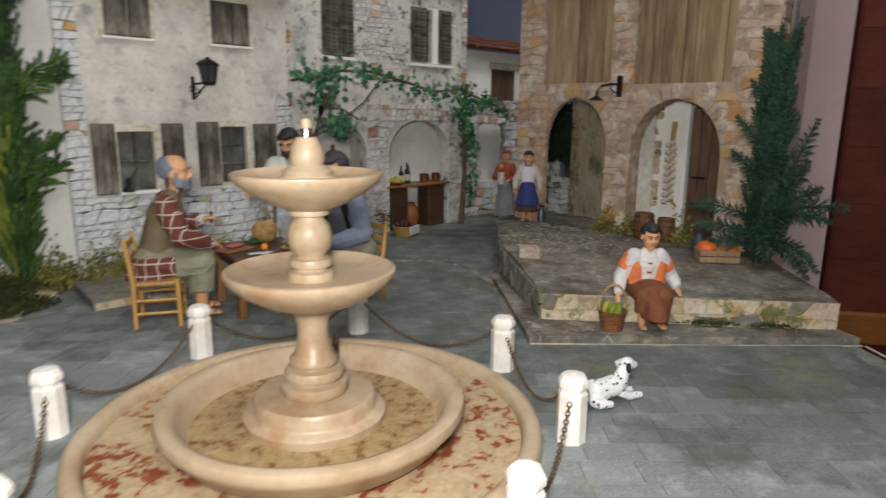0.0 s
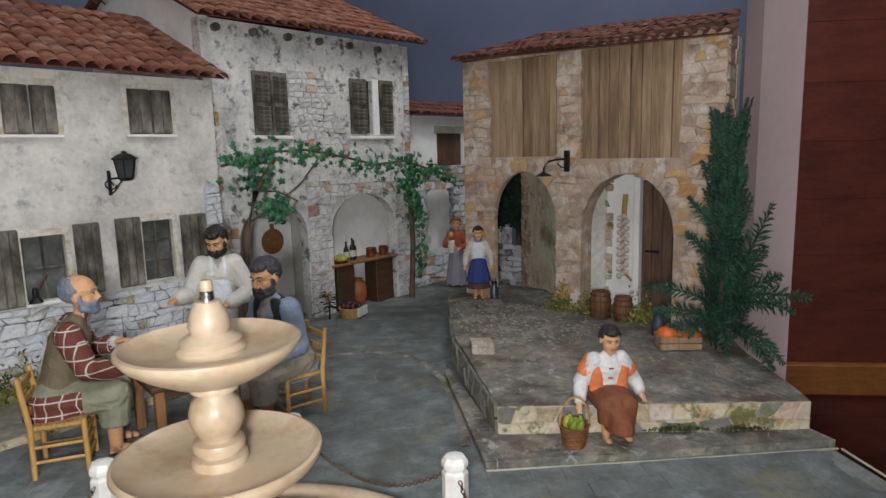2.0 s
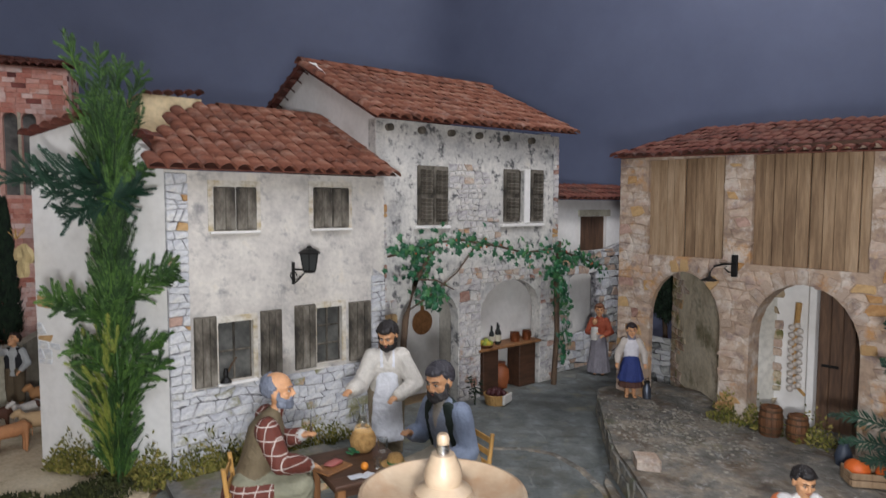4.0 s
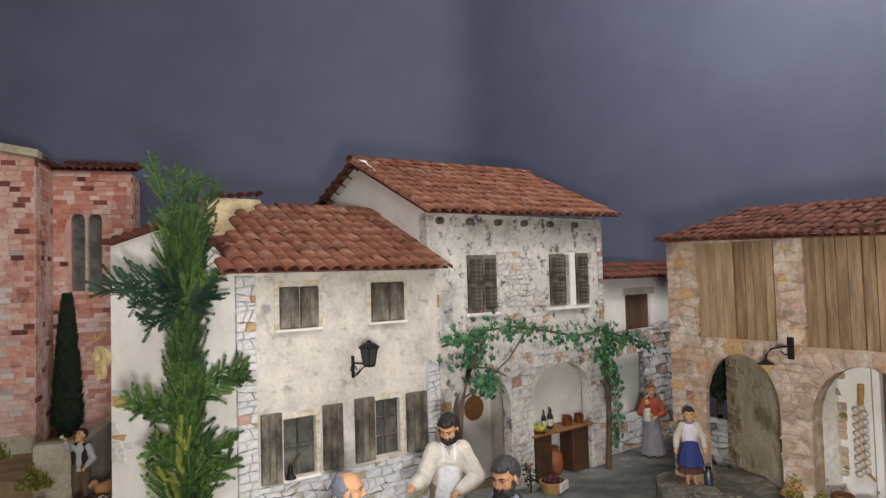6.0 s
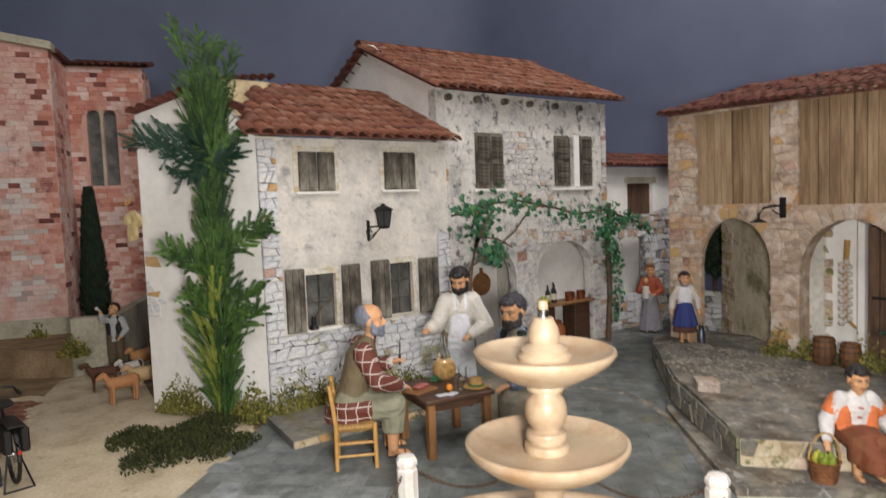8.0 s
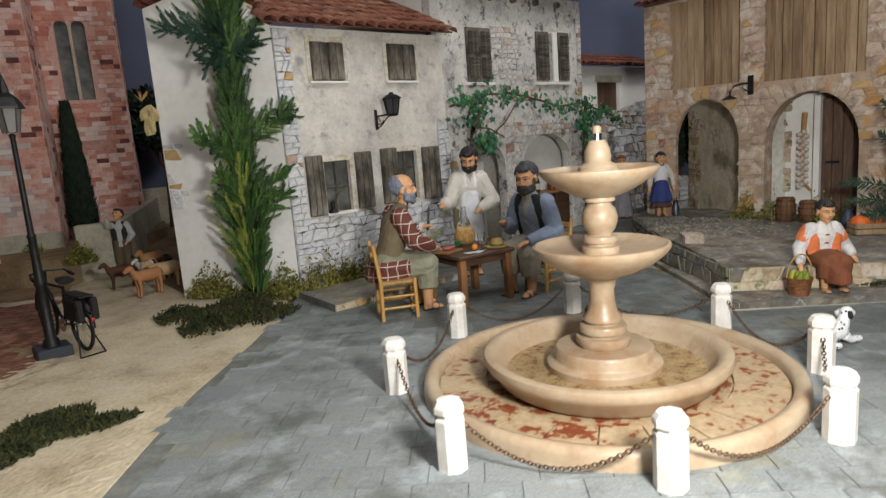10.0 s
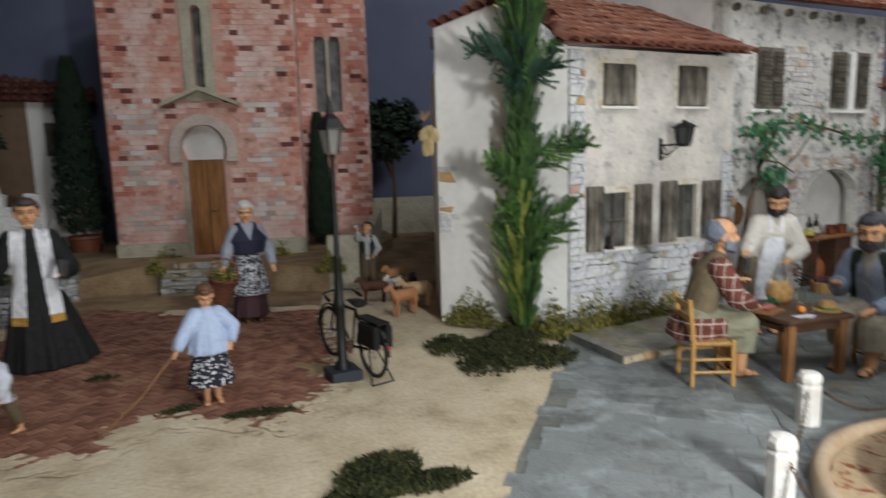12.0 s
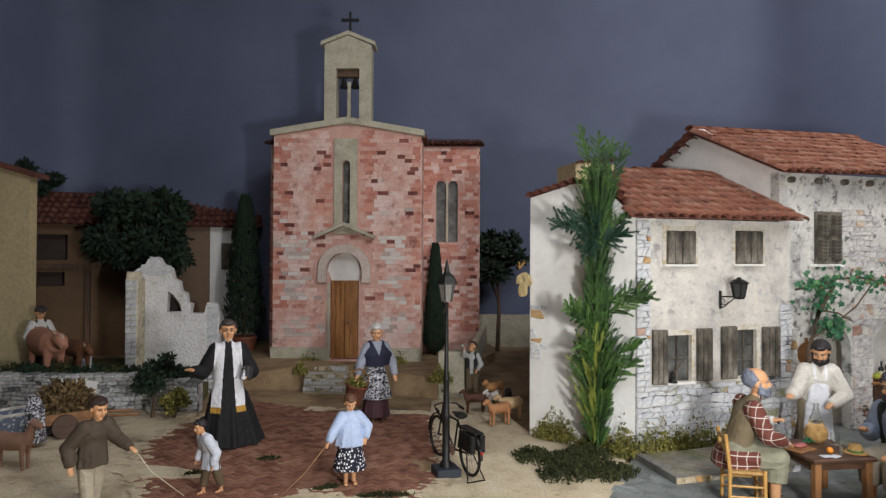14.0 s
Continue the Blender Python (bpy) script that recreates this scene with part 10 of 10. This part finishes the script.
# herringbone bricks of the yard
hb, single = bmesh.new(), 0
L, W = 0.0264, 0.0132
YARD_BRICK = bpy.data.meshes.new("brick")
yb = bm_box(-L / 2 + 0.0006, L / 2 - 0.0006, -W / 2 + 0.0006, W / 2 - 0.0006, 0.0002, 0.002)
yb.to_mesh(YARD_BRICK)
yb.free()
YARD_BRICK.materials.append(MAT["paver_piece"])
hturn = Matrix.Rotation(radians(30), 4, "Z")
for i in range(-70, 70):
    for j in range(-34, 34):
        for k in (0, 1):
            x = i * W + j * L
            y = i * W - j * L

            a = Vector((x + W, y + W * 0.5, 0)) if k == 0 else Vector((x + W * 0.5, y + W * 2, 0))
            half = (L / 2 - 0.0006, W / 2 - 0.0006) if k == 0 else (W / 2 - 0.0006, L / 2 - 0.0006)
            c = hturn @ a + Vector((-0.75, 0.3, 0))
            if not inside(BRICKS, c.x, c.y) or noise.noise((c.x * 9, c.y * 9, 2)) > 0.62:
                continue
            q = [c + hturn @ Vector((sx * half[0], sy * half[1], 0)) for sx, sy in ((-1, -1), (1, -1), (1, 1), (-1, 1))]
            if c.y < 0.13 and single < 300:
                put_piece("brick", YARD_BRICK, yard, Matrix.Translation((c.x, c.y, r.uniform(0, 0.0007))) @ hturn @ Matrix.Rotation(0 if k == 0 else math.pi / 2, 4, "Z"))
                single += 1
            else:
                bm_prism([(p.x, p.y) for p in q], 0.0002, 0.0018 + r.uniform(0, 0.0008), hb)
tagged(part("yard_bricks", hb, MAT["paver"], yard), kind="stuff")


# church bricks
def brick_mesh(mat):
    bm = bm_box(-0.5, 0.5, -0.5, 0.5, -0.5, 0.5)
    bmesh.ops.bevel(bm, geom=[e for e in bm.edges if all(vv.co.y < 0 for vv in e.verts)], offset=0.08, segments=1, affect="EDGES")
    me = bpy.data.meshes.new("brick")
    bm.to_mesh(me)
    bm.free()
    me.materials.append(mat)
    return me


BRICK, BRICK_W = brick_mesh(MAT["brick"]), brick_mesh(MAT["brick_white"])


def church_bricks(face, x0, x1, z0, z1, blocked, seed, single, whites=0.0):
    """Courses of brick on a church wall; the lowest ones singly, those above joined."""
    rr, z, k, bm = random.Random(seed), z0, 0, bmesh.new()
    h = 0.0155
    while z + h < z1:
        x = x0 - rr.uniform(0, 0.02)
        while x < x1:
            w = rr.uniform(0.024, 0.042)
            a, b = max(x, x0), min(x + w, x1)
            if b - a > 0.008 and not blocked((a + b) / 2, z + h / 2, (b - a) / 2):
                proud = 0.0022 + rr.uniform(0, 0.0014)
                pale = rr.random() < (0.62 if whites > 0.2 and any(a0 < x + w / 2 + 0.012 * noise.noise((x * 40, z * 40, 1)) < a1 and c0 < z < c1 for a0, a1, c0, c1 in PALE) else whites * 0.06)
                tone = 1 if rr.random() < 0.045 else 2 if (abs(x) > HW - 0.045 or (z > 0.45 and 0.05 < abs(x + 0.004) < 0.095)) and rr.random() < 0.6 else 0
                m = face @ Matrix.Translation(((a + b) / 2, 0, z + h / 2)) @ Matrix.Diagonal((b - a - 0.0009, proud * 2, h - 0.0010, 1))
                if k < single or pale:
                    put_piece("brick", BRICK_W if pale else BRICK, church, m)
                    k += 1
                else:
                    c = [m @ Vector(p) for p in ((-0.5, -0.5, -0.5), (0.5, -0.5, -0.5), (0.5, -0.5, 0.5), (-0.5, -0.5, 0.5), (-0.5, 0.2, -0.5), (0.5, 0.2, -0.5), (0.5, 0.2, 0.5), (-0.5, 0.2, 0.5))]
                    vs = [bm.verts.new(p) for p in c]
                    for q in ((0, 1, 2, 3), (1, 5, 6, 2), (4, 0, 3, 7), (3, 2, 6, 7), (4, 5, 1, 0)):
                        bm.faces.new([vs[i] for i in q]).material_index = tone
            x += w
        z += h
    if len(bm.faces):
        tagged(part("brickwork", bm, [MAT["brick_joined"], MAT["brick_dark"], MAT["brick_red"]], church), kind="stuff")
    else:
        bm.free()


# patches where pale stones are let into the brickwork
PALE = [(-0.240, -0.150, 0.07, 0.16), (-0.238, -0.150, 0.21, 0.32), (-0.235, -0.150, 0.36, 0.47), (0.130, 0.225, 0.09, 0.16), (0.135, 0.230, 0.19, 0.30), (0.125, 0.225, 0.34, 0.45)]


def front_blocked(x, z, hw):
    if z > 0.845 + 0.05 * (1 - abs(x) / HW) - 0.012:
        return True
    if -0.052 - hw < x < 0.044 + hw and z > 0.46:
        return True
    if abs(x + 0.0075) < 0.112 + hw and 0.27 < z < 0.33 or (z >= 0.33 and math.hypot(x + 0.0075, z - 0.33) < 0.104 + hw):
        return True
    if -0.076 - hw < x < 0.049 + hw and z < 0.33:
        return True
    return z < 0.037


church_bricks(Matrix.Identity(4), -HW, HW, 0.03, 0.90, front_blocked, 101, 120, 0.30)
church_bricks(Matrix.Translation((0, WY, 0)), WX0, WX1, 0.0, 0.845, lambda x, z, hw: WX0 + 0.05 - hw < x < WX0 + 0.144 + hw and 0.44 < z < 0.705, 102, 40, 0.03)
side = Matrix(((0, -1, 0, HW), (1, 0, 0, 0), (0, 0, 1, 0), (0, 0, 0, 1)))
church_bricks(side, 0.0, WY, 0.0, 0.845, lambda x, z, hw: False, 103, 30, 0.05)
side2 = Matrix(((0, -1, 0, WX1), (1, 0, 0, WY), (0, 0, 1, 0), (0, 0, 0, 1)))
church_bricks(side2, 0.0, 0.20, 0.0, 0.845, lambda x, z, hw: False, 104, 10, 0.03)
church_bricks(Matrix.Translation((0, 0.16, 0)), -WX0 - 0.055, -WX0, 0.0, 0.845, lambda x, z, hw: False, 105, 10, 0.05)


# gutter line of the square, pebbles on the terrace
gl = [Vector(q) for q in ((0.46, -0.21, 0), (0.55, -0.232, 0), (0.61, -0.285, 0), (0.635, -0.34, 0), (0.62, -0.42, 0), (0.575, -0.51, 0), (0.49, -0.61, 0), (0.40, -0.70, 0))]
tagged(finish("gutter", bm_tube(gl, [0.0075] * len(gl), 8, None, 0, 0.35), MAT["terrace"], smooth=True), "shallow curved stone gutter in the paving", "gutter", kind="structure")
pb_bm = bmesh.new()
rp = random.Random(97)
for k in range(650):
    x, y = rp.gauss(0.80, 0.075), rp.gauss(-0.50, 0.09)
    if inside(TERRACE, x, y) and x < 0.93:
        s = rp.uniform(0.002, 0.0055)
        bm_ball((x, y, 0.0605 + noise.noise((x * 14, y * 14, 0.06 * 14)) * 0.004), (s, s * 0.8, s * 0.45), pb_bm, 0, 6, 4, Matrix.Rotation(rp.uniform(0, 3), 3, "Z"))
tagged(finish("pebbles", pb_bm, stuff_mat("pale_pebble", two(srgb(104, 98, 88), srgb(152, 146, 134)), 60, 0.85, 0.3, 200, vary=0.5, island=True), smooth=True), "small pale pebbles set in the terrace", "pebbles", kind="stuff")

# pale edging along the foot of the step and the rim of the square
for name, pts in (("trim", [(0.363, -0.761, 0.0), (0.53, -0.925, 0.0), (0.703, -1.091, 0.0)]), ("trim", [(0.705, -1.095, 0.0), (0.58, -1.232, 0.0), (0.452, -1.378, 0.0)])):
    tagged(finish(name, bm_tube([(x + 0.0012 * math.sin(40 * y), y, z - 0.0006) for x, y, z in pts], [0.0017, 0.0013, 0.0016], 6), MAT["church_stone"]), "thin pale edging strip of the square", "trim", kind="structure")


# ragged drifts of sand over the edges of the paving and the brick yard
def sand_drift(line, spread, z, count, seed, label):
    rr, bm = random.Random(seed), bmesh.new()
    pts = [Vector(q) for q in line]
    for k in range(count):
        f = rr.random() * (len(pts) - 1)
        i = int(f)
        c = pts[i].lerp(pts[i + 1], f - i) + Vector((rr.gauss(0, spread), rr.gauss(0, spread)))
        n, s = rr.randint(7, 10), rr.uniform(0.004, 0.020) * (1.5 if k % 5 == 0 else 1)
        turn0 = rr.uniform(0, 6.28)
        ring = [(c.x + s * rr.uniform(0.6, 1.2) * math.cos(turn0 + 6.283 * a / n), c.y + s * 0.7 * rr.uniform(0.6, 1.2) * math.sin(turn0 + 6.283 * a / n)) for a in range(n)]
        top = bm.verts.new((c.x, c.y, z + 0.0008 + s * 0.03))
        rim = [bm.verts.new((x, y, z - 0.001)) for x, y in ring]
        for a in range(n):
            bm.faces.new((top, rim[a], rim[(a + 1) % n]))
    tagged(finish("sand_drift", bm, MAT["sand"], smooth=True), label, "sand", kind="stuff")


sand_drift([(-0.635, -1.10), (-0.645, -0.79), (-0.552, -0.552), (-0.395, -0.360), (-0.243, -0.213), (-0.08, -0.045)], 0.009, 0.0006, 420, 201, "loose sand trodden over the paving edge")
sand_drift([(-0.44, 0.10), (-0.47, -0.02), (-0.60, -0.15), (-0.76, -0.03), (-0.84, -0.14), (-1.06, -0.02), (-1.10, 0.18), (-1.12, 0.40), (-1.0, 0.66)], 0.012, 0.0026, 520, 202, "loose sand blown over the brick edge")
sand_drift([(-0.44, 0.10), (-0.36, 0.50), (-0.55, 0.60), (-0.70, 0.66)], 0.010, 0.0026, 240, 203, "loose sand blown over the brick edge")
